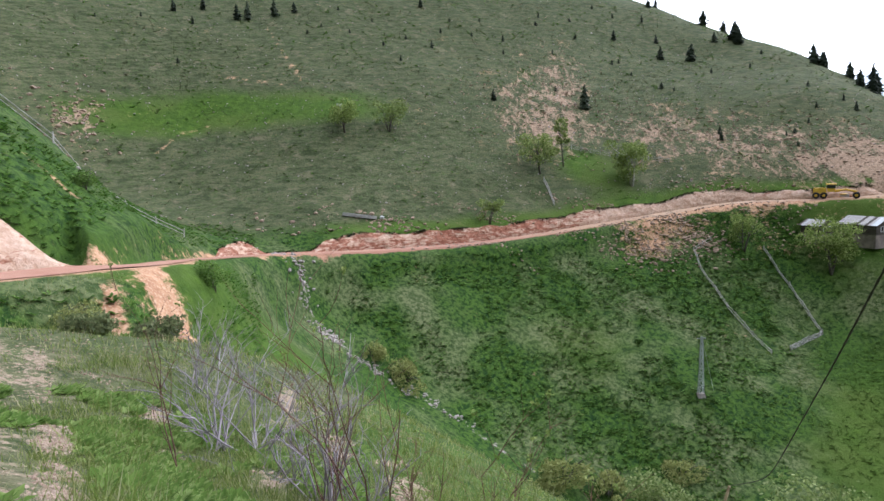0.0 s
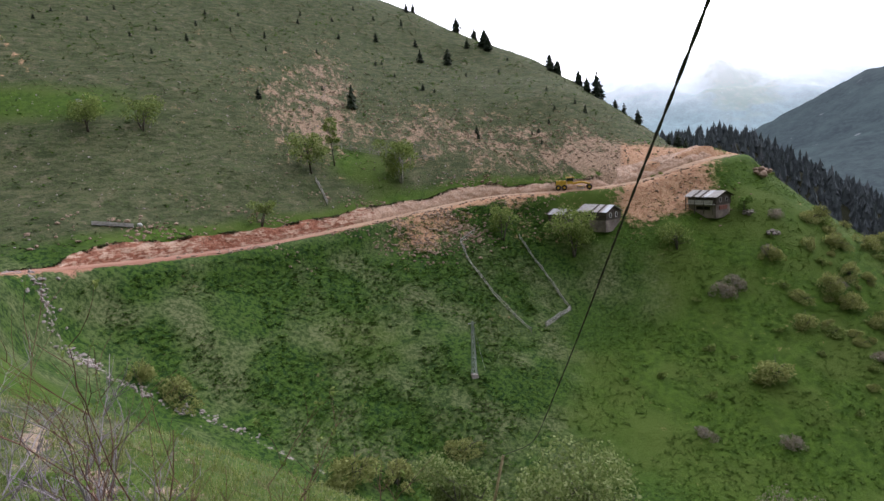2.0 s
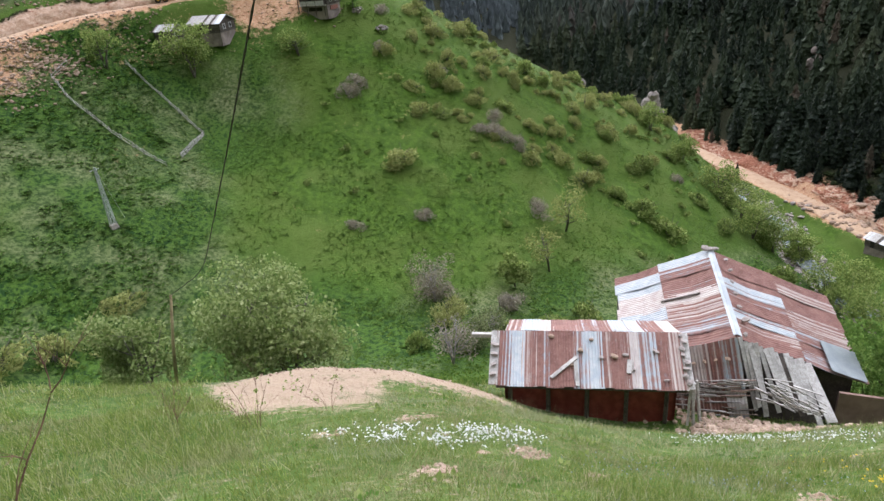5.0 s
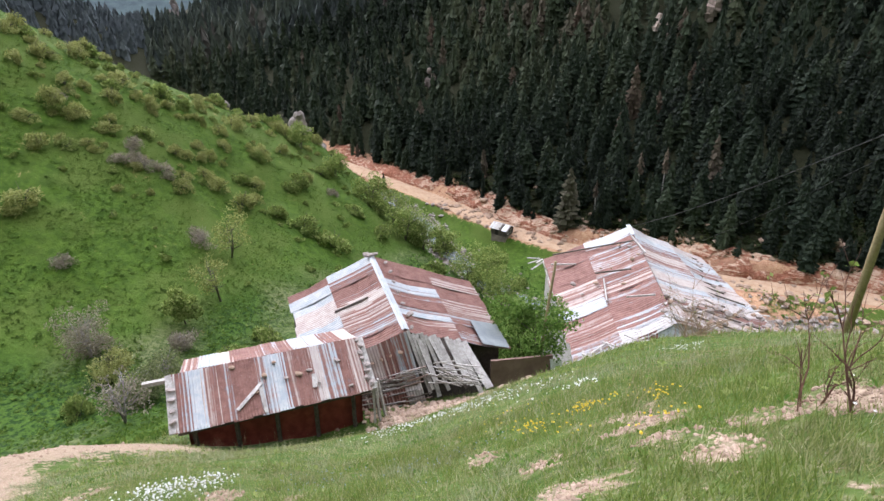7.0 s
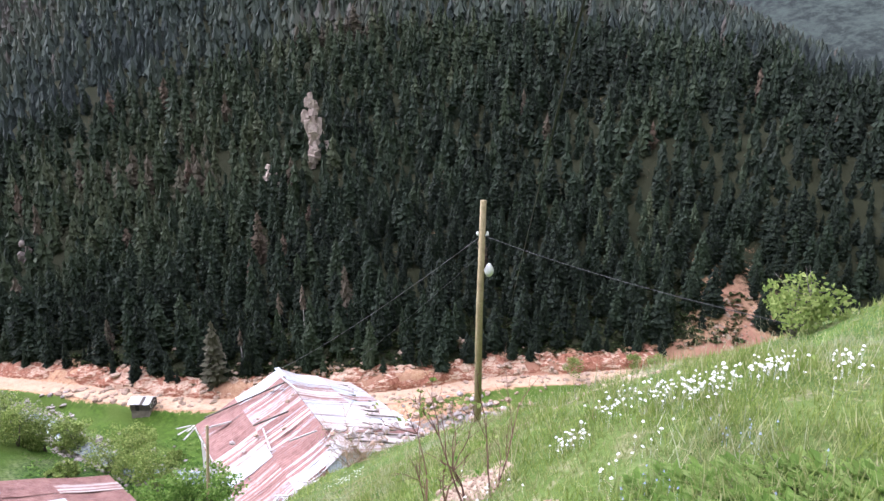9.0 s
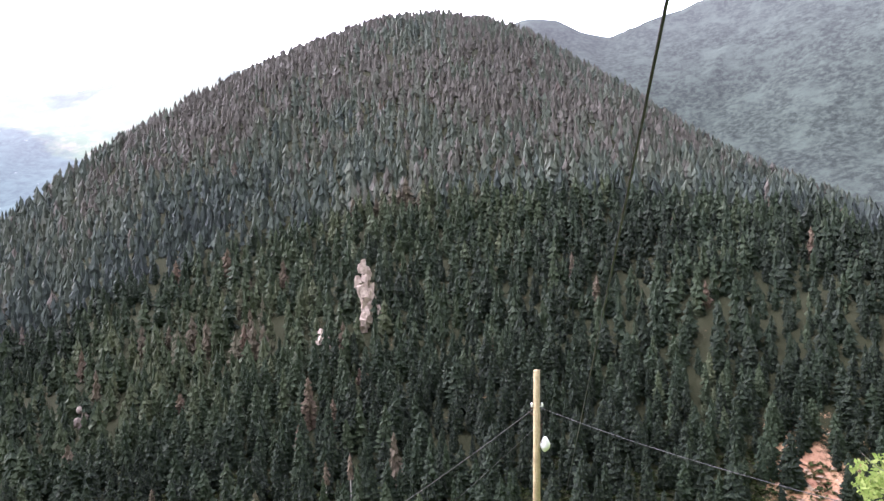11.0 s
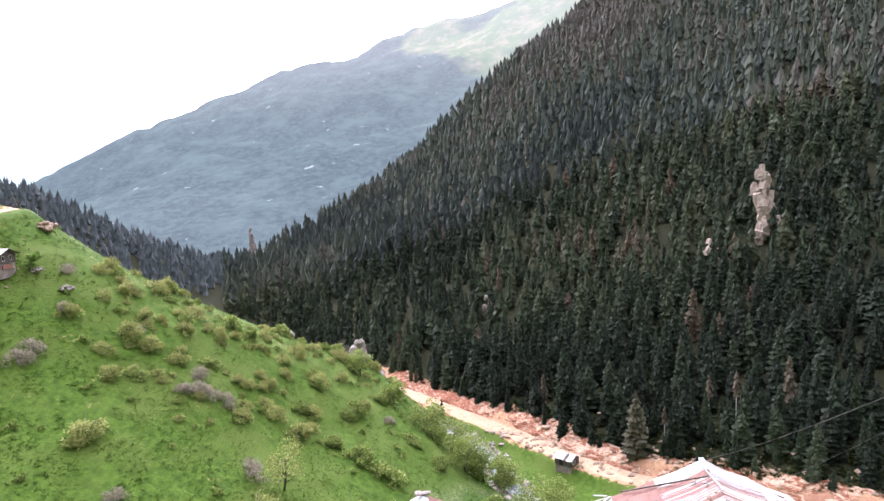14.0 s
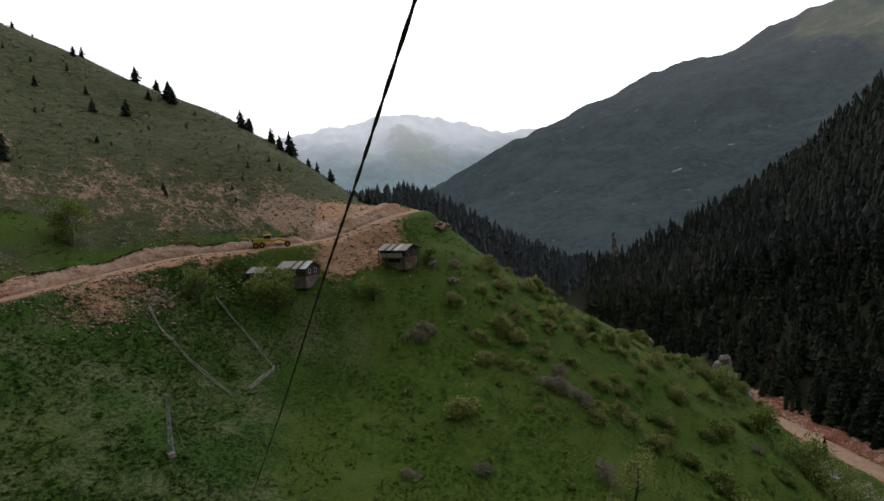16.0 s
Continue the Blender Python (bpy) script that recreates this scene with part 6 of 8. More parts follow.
def outcrop(az, r, wide, tall, seed, label, mat=CLIFF, pieces=9, lump=0.34, steep=1.25):
    """A crag of broken blocks."""
    rng = random.Random(seed)
    p = spot(az, r)
    ob = thing("rock_outcrop", p, label, "rock")
    for k in range(pieces):
        t = k / pieces
        c = p + Vector((rng.uniform(-0.5, 0.5) * wide * (1 - 0.6 * t), rng.uniform(-0.5, 0.5) * wide * (1 - 0.6 * t), tall * t * 0.85))
        bm = rock(bmesh.new(), c, wide * lump * (1.1 - 0.5 * t), rng, steep, 2)
        part("block", bm, mat, ob)


outcrop(69.0, 179, 5.0, 6.5, 1, "jagged pale crag at the end of the green spur", PALE_STONE, 14)
outcrop(70.5, 181, 4.0, 3.0, 2, "broken pale crag on the spur", PALE_STONE, 8)
outcrop(63.0, 173, 2.6, 1.8, 3, "small pale crag on the crest of the spur", PALE_STONE, 5)
outcrop(45.6, 162, 5.0, 1.6, 4, "reddish rock ledge at the road bend", PINK_STONE, 16, 0.18, 0.9)
outcrop(44.8, 145, 3.0, 1.0, 5, "heap of pale rubble beside the log house", PALE_STONE, 22, 0.13, 0.7)
outcrop(46.5, 142, 3.4, 0.8, 6, "heap of pale rubble on the grassy slope", PALE_STONE, 24, 0.12, 0.7)
def crag(az, low, high, wide, pieces, seed, label):
    """A blocky cliff that stands out of the wooded slope between two angles of sight."""
    rng = random.Random(seed)
    r = 150.0
    while spot(az, r).z < r * math.tan(radians(low)) and r < 600:
        r += 2.0
    foot, tall = spot(az, r), r * (math.tan(radians(high)) - math.tan(radians(low)))
    side = Vector((math.cos(radians(az)), -math.sin(radians(az)), 0))
    back = Vector((math.sin(radians(az)), math.cos(radians(az)), 0))
    ob = thing("rock_outcrop", foot, label, "rock")
    for k in range(pieces):
        t = (k + rng.random()) / pieces
        half = wide * (0.5 - 0.32 * t) * (0.75 + 0.35 * math.sin(9 * t + seed))
        c = foot + side * (rng.uniform(-1, 1) * half + 0.12 * wide * math.sin(5 * t)) + back * (tall * 0.35 * t + rng.uniform(-1, 0.5)) + Vector((0, 0, tall * t))
        bm = box(bmesh.new(), (0, 0, 0), (wide * rng.uniform(0.16, 0.34), wide * rng.uniform(0.25, 0.4), tall * rng.uniform(0.08, 0.2)), None, rng.uniform(0.45, 0.9))
        bmesh.ops.subdivide_edges(bm, edges=bm.edges[:], cuts=1)
        turn = Euler((rng.uniform(-0.25, 0.25), rng.uniform(-0.25, 0.25), radians(-az) + rng.uniform(-0.7, 0.7))).to_matrix()
        for v in bm.verts:
            v.co = turn @ (v.co * rng.uniform(0.82, 1.15)) + c
        part("block", bm, PALE_CLIFF, ob)


crag(102.9, -6.4, -0.6, 9.5, 46, 7, "tall pale cliff standing out of the spruce forest")
crag(99.2, -9.4, -6.4, 6.0, 18, 8, "pale cliff among the spruces")
crag(84.5, -11.5, -10.2, 4.0, 8, 9, "small pale rock among the spruces")
outcrop(60.4, 520, 5, 26, 12, "pale rock spire above the forested ridge", PALE_STONE, 26, 0.24, 2.4)
outcrop(80.5, 235, 4, 8, 9, "grey rock among the spruces", CLIFF, 6)
outcrop(115.5, 152, 3.4, 3.4, 10, "reddish boulder in the road cut", PINK_STONE, 6)


# ---- plants ----
def leaf_mesh(lobes, n, size, seed, hang=0.3, slim=0.33):
    """Small pointed leaves or sprigs strewn over soft lobes (x, y, z, rx, rz): an uneven crown with gaps."""
    rng = np.random.default_rng(seed)
    lobes = np.array(lobes, float)
    weight = lobes[:, 3] ** 2
    pick = rng.choice(len(lobes), n, p=weight / weight.sum())
    d = rng.normal(size=(n, 3))
    d /= np.linalg.norm(d, axis=1)[:, None]
    shell = rng.uniform(0.45, 1.0, n) ** 0.6
    L = lobes[pick]
    c = L[:, :3] + d * shell[:, None] * np.stack([L[:, 3], L[:, 3], L[:, 4]], 1)
    c += 0.12 * L[:, 3:4] * rng.normal(size=(n, 3))
    a = rng.normal(size=(n, 3)) + d * 0.6
    a[:, 2] -= hang
    a /= np.linalg.norm(a, axis=1)[:, None]
    b = np.cross(a, rng.normal(size=(n, 3)))
    b /= np.linalg.norm(b, axis=1)[:, None]
    s = size * rng.uniform(0.6, 1.4, n)[:, None]
    v = np.stack([c - a * s * 0.5, c + b * s * slim, c + a * s * 0.6, c - b * s * slim], 1).reshape(-1, 3)
    f = np.arange(4 * n).reshape(-1, 4)
    return v, f


def limbs(rng, base, tall, spread, n, r0, stems=1):
    """Trunk and limbs as one bmesh of tapered, bent tubes."""
    bm = bmesh.new()
    tips = []
    for s in range(stems):
        lean = Vector((rng.uniform(-0.2, 0.2), rng.uniform(-0.2, 0.2), 0)) * (1.5 if stems > 1 else 0.6)
        foot = Vector(base) + Vector((rng.uniform(-0.25, 0.25), rng.uniform(-0.25, 0.25), 0)) * (stems > 1) * tall * 0.12
        pts = [foot - Vector((0, 0, 0.3))] + [foot + lean * tall * t + Vector((rng.uniform(-0.03, 0.03) * tall, rng.uniform(-0.03, 0.03) * tall, tall * t)) for t in (0.25, 0.5, 0.8)]
        tube(bm, pts, [r0, r0 * 0.75, r0 * 0.5, r0 * 0.15], 7 if stems < 3 else 5)
        for k in range(n):
            t = rng.uniform(0.25, 0.95)
            j = min(2, int(t * 3))
            p = pts[j].lerp(pts[j + 1], t * 3 - j if t < 1 else 1)
            ang = rng.uniform(0, 6.28)
            q = p + Vector((math.cos(ang) * spread, math.sin(ang) * spread, tall * rng.uniform(0.12, 0.3))) * rng.uniform(0.5, 1.0)
            m = p.lerp(q, 0.5) + Vector((0, 0, -0.04 * tall))
            tube(bm, (p, m, q), [r0 * 0.4, r0 * 0.25, r0 * 0.06], 4)
            tips.append(q)
    return bm, tips


def leafy(name, label, category, tall, wide, lobes, leaves, size, leaf, seed, bark=None, stems=1, n=8, r0=None, hang=0.3, group="", trunk="trunk"):
    """A tree or shrub at the origin, of its height and breadth: woody part and crown."""
    rng = random.Random(seed)
    ob = thing(name, (0, 0, 0), label, category, group)
    bm, tips = limbs(rng, (0, 0, 0), tall * 0.85, wide * 0.42, n, r0 or tall * 0.022, stems)
    part(trunk, bm, bark or BARK, ob, "", True)
    L = []
    for k in range(lobes):
        if tips and k < len(tips):
            q = tips[k] * (0.72 if trunk == "stem" else 1.0)
        else:
            ang, rad = rng.uniform(0, 6.28), wide * 0.36 * math.sqrt(rng.random())
            q = Vector((rad * math.cos(ang), rad * math.sin(ang), tall * (rng.uniform(0.12, 0.62) if trunk == "stem" else rng.uniform(0.35, 0.85))))
        r = wide * rng.uniform(0.13, 0.24)
        L.append((q.x, q.y, min(q.z, tall * 0.92), r, r * rng.uniform(0.6, 0.95)))
    v, f = leaf_mesh(L, leaves, size, seed, hang)
    v[:, 2] = np.maximum(v[:, 2], 0.03 * tall)
    crown = sheet("crown", v, f, leaf, smooth=False)
    settle(crown, ob)
    return ob


def stand(x, y, s=1.0, turn=0.0, lift=0.0):
    return Matrix.Translation((x, y, zat(x, y) + lift)) @ Matrix.Rotation(turn, 4, "Z") @ Matrix.Diagonal((s, s, s, 1))


def spread_out(protos, places, rng, squash=0.15):
    """Copies of prototypes at (x, y, scale); each prototype then takes its own first place."""
    first = {}
    for i, (x, y, s) in enumerate(places):
        k = rng.randrange(len(protos))
        m = stand(x, y, s, rng.uniform(0, 6.28)) @ Matrix.Diagonal((rng.uniform(0.85, 1 + squash), rng.uniform(0.8, 1.15), rng.uniform(1 - squash, 1.1), 1))
        if k in first:
            copy_thing(protos[k], m)
        else:
            first[k] = m
    for k, m in first.items():
        protos[k].matrix_basis = m


# scrub on the green spur: size is the breadth in metres
SCRUB_A = [(98.0, 93.5, 4.7), (102.2, 84.1, 5.8), (102.9, 80.1, 4.6), (95.9, 84.3, 4.5), (92.2, 80.1, 4.6), (79.8, 74.4, 6.0), (110.5, 65.8, 4.2), (115.8, 64.0, 4.2), (100.8, 61.6, 4.3), (107.9, 58.9, 5.0), (106.9, 54.1, 5.6),
           (117.7, 56.1, 4.5), (112.3, 79.7, 5.4), (122.0, 83.4, 5.6), (118.9, 76.4, 5.2), (108.7, 85.6, 4.6), (114.8, 92.5, 4.4), (107.1, 93.2, 4.0), (114.4, 99.6, 4.2), (123.8, 75.6, 4.0), (127.4, 67.2, 4.2), (128.3, 60.0, 3.8), (104.1, 75.5, 4.2), (116.4, 66.1, 3.6)]
SCRUB_B = [(85.6, 91.9, 5.0), (98.5, 69.7, 5.4), (100.3, 67.7, 5.6), (101.5, 65.2, 5.4), (103.5, 71.4, 5.0), (107.2, 101.2, 3.6), (98.7, 94.2, 4.6), (90.5, 53.8, 5.2), (104.7, 84.5, 3.8), (61.0, 53.0, 6.2), (63.4, 70.7, 3.4), (73, 65, 4.4), (88.6, 92.4, 4.6), (130.7, 44.5, 4.2)]
SCRUB_C = [(111.5, 44.0, 6.4), (110.9, 38.4, 6.2), (124.1, 50.9, 4.8), (152.1, 50.0, 4.4), (151.6, 41.4, 5.4), (146.9, 34.7, 6.0), (147.8, 32.2, 6.6), (134.1, 26.9, 5.6), (128.7, 39.0, 4.6), (110.8, 49.2, 4.4), (140.8, 37.7, 6.2), (142.0, 31.1, 7.0), (140.7, 21.5, 7.2), (128.1, 11.1, 7.0), (124.9, 32.1, 5.2),
           (120, 20, 6.0), (113, 14, 6.2), (104, 9, 6.0), (118, 4, 5.5), (108, 24, 5.0), (98, 16, 5.6), (88, 10, 5.0), (126, 2, 5), (148, 24, 5.5), (136, 9, 5.0), (90, 26, 5.0), (80, 24, 4.6)]
GULLY_SCRUB = [(-9.8, 84.6, 5.0), (-5.4, 83.4, 5.6), (13.4, 73.6, 7.6), (18.9, 73.9, 6.0), (29.3, 78.3, 4.6), (24, 74, 5), (52.6, 42.5, 6.0), (58, 40, 5.0), (71.3, 35.3, 5.0), (66, 38, 4.2), (48, 46, 4.6)]


def dome_shrub(label, tall, wide, leaves, size, leaf, seed, bark, slim=0.33):
    """A low dome of twigs and small leaves that sits down on the slope all round."""
    rng = random.Random(seed)
    ob = thing("shrub", (0, 0, 0), label, "shrub", "shrubs on the hillside")
    bm = bmesh.new()
    for k in range(9):
        a, q = rng.uniform(0, 6.28), wide * rng.uniform(0.15, 0.45)
        tip = Vector((q * math.cos(a), q * math.sin(a), tall * rng.uniform(0.55, 0.95)))
        tube(bm, ((0.1 * tip.x, 0.1 * tip.y, -0.2), tip * 0.5 + Vector((0, 0, 0.15 * tall)), tip), [0.045, 0.03, 0.01], 4)
    part("stem", bm, bark, ob)
    L = []
    for k in range(20):
        a, q = rng.uniform(0, 6.28), math.sqrt(rng.random())
        r = wide * rng.uniform(0.10, 0.20)
        L.append((0.40 * wide * q * math.cos(a), 0.40 * wide * q * math.sin(a), tall * (0.10 + 0.55 * (1 - q * q) * rng.uniform(0.6, 1.15)), r, r * rng.uniform(0.7, 1.0)))
    v, f = leaf_mesh(L, leaves, size, seed, -0.5, slim)
    v[:, 2] = np.maximum(v[:, 2], -0.12 * tall)
    settle(sheet("crown", v, f, leaf, smooth=False), ob)
    return ob


def lying(x, y, s, turn, k=0.7):
    """A pose on the ground that leans most of the way with the slope."""
    gx, gy = (zat(x + 1.5, y) - zat(x - 1.5, y)) / 3, (zat(x, y + 1.5) - zat(x, y - 1.5)) / 3
    up = Vector((-gx * k, -gy * k, 1)).normalized()
    return Matrix.Translation((x, y, zat(x, y))) @ Vector((0, 0, 1)).rotation_difference(up).to_matrix().to_4x4() @ Matrix.Rotation(turn, 4, "Z") @ Matrix.Diagonal((s, s, s, 1))


def strew(protos, places, rng, squash):
    first = {}
    for x, y, s in places:
        k = rng.randrange(len(protos))
        m = lying(x, y, s, rng.uniform(0, 6.28)) @ Matrix.Diagonal((rng.uniform(0.8, 1 + squash), rng.uniform(0.75, 1.1), rng.uniform(0.75, 1.15), 1))
        if k in first:
            copy_thing(protos[k], m)
        else:
            first[k] = m
    for k, m in first.items():
        protos[k].matrix_basis = m


def build_scrub():
    rng = random.Random(21)
    green = [dome_shrub("rounded light green shrub on the grassy slope", 2.9, 4.6, 1100, 0.38, LEAF_FRESH, 30 + k, BARK) for k in range(3)]
    bud = [dome_shrub("dull olive budding shrub on the grassy slope", 2.7, 4.6, 1200, 0.35, LEAF_BUD, 40 + k, BARK, 0.2) for k in range(4)]
    grey = [dome_shrub("leafless grey-mauve shrub on the grassy slope", 2.2, 4.6, 1200, 0.36, LEAF_GREY, 50 + k, TWIG, 0.13) for k in range(2)]
    unit = lambda places: [(x, y, s * rng.uniform(0.92, 1.08) / 5.0) for x, y, s in places]
    belt = []
    while len(belt) < 78:
        a = rng.uniform(49, 73)
        r = float(np.interp(a, [49, 56, 63, 69, 73], [160, 164, 170, 174, 172])) - rng.uniform(1, 46) * rng.random() ** 0.7
        belt.append((r * math.sin(radians(a)), r * math.cos(radians(a)), 1.6 + 4.4 * rng.random() ** 1.6))
    while len(belt) < 150:
        a = rng.uniform(50, 78)
        r = rng.uniform(112, float(np.interp(a, [49, 56, 63, 69, 73, 80], [158, 162, 166, 170, 165, 150])))
        if rough(np.array([r * math.sin(radians(a))]), np.array([r * math.cos(radians(a))]), 18, 87)[0] > -0.1:
            belt.append((r * math.sin(radians(a)), r * math.cos(radians(a)), 1.3 + 3.2 * rng.random() ** 1.8))
    strew(bud, unit(SCRUB_A + GULLY_SCRUB[:6] + belt[:50] + belt[78:125]), rng, 0.5)
    strew(grey, unit(SCRUB_B), rng, 0.5)
    strew(green, unit(SCRUB_C + GULLY_SCRUB[6:] + belt[50:78] + belt[125:]), rng, 0.45)
    small = [leafy("bush", "small low green bush on the grassy slope", "bush", 1.0, 1.8, 8, 300, 0.2, LEAF_FRESH, 60 + k, None, 2, 3, 0.02, 0.0, "small bushes on the hillside", "stem") for k in range(2)]
    places = []
    while len(places) < 46:
        a, r = rng.uniform(34, 74), rng.uniform(95, 168)
        places.append((r * math.sin(radians(a)), r * math.cos(radians(a)), rng.uniform(0.6, 1.3)))
    spread_out(small, places, rng)


build_scrub()


def tree_at(x, y, ob, s=1.0, turn=0.0):
    ob.matrix_basis = stand(x, y, s, turn)
    return ob


def build_trees():
    # by the upper road and the houses
    tree_at(40.3, 137.5, leafy("tree", "leaning broad tree with a pale split trunk above the road", "tree", 10.2, 8.2, 26, 4600, 0.34, LEAF_FRESH, 71, OLD_WOOD, 3, 5, 0.32))
    tree_at(26.7, 141.5, leafy("tree", "slender young tree with thin new leaves", "tree", 12.5, 3.8, 18, 1500, 0.32, LEAF_FRESH, 72, None, 1, 12, 0.16))
    tree_at(21.1, 138.1, leafy("tree", "thin-leaved tree with dark forked trunk on the meadow", "tree", 11.0, 8.0, 24, 3000, 0.32, LEAF_FRESH, 73, None, 2, 8, 0.22))
    tree_at(8.9, 120.1, leafy("tree", "small round tree just above the dirt road", "tree", 5.4, 4.6, 16, 1300, 0.26, LEAF_FRESH, 74, None, 2, 6, 0.14))
    tree_at(55.5, 119.4, leafy("tree", "dark-stemmed tree in fresh leaf below the road", "tree", 8.2, 5.6, 18, 1900, 0.30, LEAF_FRESH, 75, None, 2, 8, 0.2))
    tree_at(68.1, 113.0, leafy("tree", "large spreading tree in front of the log house", "tree", 11.0, 8.6, 26, 3800, 0.36, LEAF_FRESH, 76, None, 3, 8, 0.28))
    tree_at(-19.6, 140.3, leafy("tree", "round green tree beside the white box", "tree", 7.4, 6.6, 22, 3000, 0.30, LEAF_FRESH, 77, None, 3, 5, 0.14))
    tree_at(-10.5, 143.6, leafy("tree", "round green tree on the upper meadow", "tree", 7.2, 6.0, 20, 2200, 0.30, LEAF_FRESH, 78, None, 3, 5, 0.14))
    tree_at(85.3, 103.5, leafy("tree", "low spreading tree on the slope below the road", "tree", 5.6, 6.0, 18, 1700, 0.28, LEAF_FRESH, 79, None, 2, 7, 0.16))
    tree_at(101.5, 103.2, leafy("tree", "small dense tree beside the log house", "tree", 4.2, 3.0, 12, 1300, 0.26, LEAF_DARK, 80, None, 1, 6, 0.12))
    for k, (x, y, h, w) in enumerate(((142.2, 38.9, 6.5, 6.0), (139.5, 33.0, 7.0, 6.6), (132.1, 28.3, 7.5, 6.4), (137.3, 19.4, 7.0, 5.6), (145.1, 47.8, 5.5, 5.6), (149.0, 57.5, 5.5, 5.0), (133.6, 24.4, 6.5, 5.2), (126.4, 13.4, 7.5, 6.6), (130, 8, 6, 5.4), (121, 9, 7, 6.0), (114, 5, 7, 6.4))):
        tree_at(x, y, leafy("tree", "pale green leafy tree beside the valley stream", "tree", h * 1.2, w * 1.3, 24, 2200, 0.38, LEAF_FRESH, 140 + k, None, 3, 5, 0.12))
    tree_at(90.7, 49.0, leafy("tree", "thin budding tree with bare limbs in the gully", "tree", 9.5, 6.6, 18, 1300, 0.28, LEAF_BUD, 81, None, 2, 9, 0.16))
    tree_at(78.6, 45.0, leafy("tree", "thin budding tree with bare limbs in the gully", "tree", 8.5, 5.6, 16, 1000, 0.28, LEAF_BUD, 82, None, 2, 9, 0.16))
    tree_at(71.1, 46.7, leafy("tree", "bright green young tree in the gully", "tree", 6.2, 4.8, 20, 3200, 0.34, LEAF_FRESH, 83, None, 1, 8, 0.12))
    tree_at(59.5, 52.5, leafy("tree", "leafless grey-brown tree in the gully", "tree", 8.0, 5.6, 22, 2600, 0.22, LEAF_GREY, 160, TWIG, 4, 8, 0.10))
    tree_at(56.0, 47.5, leafy("shrub", "dull olive shrub in the gully", "shrub", 5.0, 6.0, 22, 3200, 0.24, LEAF_BUD, 161, None, 4, 6, 0.08, 0.1, "", "stem"))
    tree_at(52.5, 42.0, leafy("shrub", "wide rounded grey-green shrub in the gully", "shrub", 4.6, 7.6, 26, 4200, 0.24, LEAF_DULL, 162, TWIG, 5, 6, 0.08, 0.1, "", "stem"))
    tree_at(57.5, 41.5, leafy("shrub", "wide rounded grey-green shrub in the gully", "shrub", 4.0, 6.6, 22, 3200, 0.24, LEAF_DULL, 163, TWIG, 5, 6, 0.08, 0.1, "", "stem"))
    tree_at(66.0, 44.0, leafy("shrub", "grey budding shrub below the green tree", "shrub", 3.4, 4.6, 18, 2000, 0.22, LEAF_GREY, 164, TWIG, 5, 6, 0.06, 0.1, "", "stem"))
    tree_at(46.5, 39.5, leafy("tree", "leafless grey tree in the gully", "tree", 7.5, 5.5, 14, 900, 0.24, LEAF_GREY, 84, TWIG, 3, 8, 0.12))
    tree_at(44.0, 26.5, leafy("tree", "white-blossomed fruit tree behind the barns", "tree", 6.0, 5.0, 14, 900, 0.22, LEAF_WILLOW, 85, TWIG, 2, 10, 0.1))
    # near the barns
    tree_at(13.0, 20.4, leafy("willow", "silvery green willow bush beside the earth bank", "tree", 6.3, 5.2, 38, 15000, 0.15, LEAF_WILLOW, 86, None, 4, 8, 0.10, 0.2))
    tree_at(9.2, 25.0, leafy("willow", "silvery green willow bush beside the earth bank", "tree", 4.6, 3.8, 22, 7000, 0.14, LEAF_WILLOW, 87, None, 4, 6, 0.08, 0.2))
    tree_at(27.6, 0.1, leafy("tree", "dense dark green bush between the two barns", "tree", 5.2, 3.7, 26, 7000, 0.15, LEAF_DARK, 88, None, 3, 7, 0.09, 0.3))
    tree_at(30.5, 2.4, leafy("tree", "dense dark green bush between the two barns", "tree", 5.0, 3.6, 20, 4500, 0.16, LEAF_DARK, 89, None, 3, 6, 0.08, 0.3))
    tree_at(37.5, 4.5, leafy("tree", "leafy green tree behind the barns", "tree", 6.5, 5.6, 22, 4000, 0.2, LEAF_FRESH, 90, None, 2, 8, 0.12))
    tree_at(44.0, 7.0, leafy("tree", "leafy green tree behind the barns", "tree", 6.5, 6.0, 22, 3600, 0.22, LEAF_DARK, 91, None, 2, 8, 0.12))
    tree_at(8.9, -12.2, leafy("shrub", "yellow-green shrub at the edge of the path", "shrub", 1.9, 1.9, 14, 1600, 0.10, LEAF_FRESH, 92, None, 3, 5, 0.03, 0.0, "", "stem"))
    tree_at(6.2, -12.4, leafy("shrub", "yellow-green shrub at the edge of the path", "shrub", 1.2, 1.3, 10, 700, 0.10, LEAF_FRESH, 93, None, 3, 5, 0.02, 0.0, "", "stem"))
    for k, (a, r, h) in enumerate(((125.8, 147, 6.5), (133, 156, 6.0), (131, 155, 4.6))):
        p = spot(a, r)
        tree_at(p.x, p.y, leafy("tree", "yellow-green sapling on the bank of the gravel road", "tree", h, h * 0.8, 14, 800, 0.34, LEAF_FRESH, 94 + k, None, 1, 7, 0.05))
    # by the left road
    for k, (a, r, h, w, leaf, lab) in enumerate(((-29.6, 36, 1.9, 3.0, LEAF_BUD, "dull green shrub at the roadside"), (-19.5, 47, 3.2, 3.0, LEAF_DARK, "dark green shrub below the earth bank"), (-28.8, 19, 0.6, 1.5, LEAF_DULL, "low grey-green shrub on the near slope"), (-24.2, 21, 0.8, 1.6, LEAF_DULL, "low dull green shrub on the near slope"), (-28.2, 62, 2.4, 2.6, LEAF_DARK, "dark round bush on the bright meadow"))):
        p = spot(a, r)
        tree_at(p.x, p.y, leafy("shrub", lab, "shrub", h, w, 14, 1500, 0.13, leaf, 100 + k, None, 4, 5, 0.03, 0.0, "", "stem"))


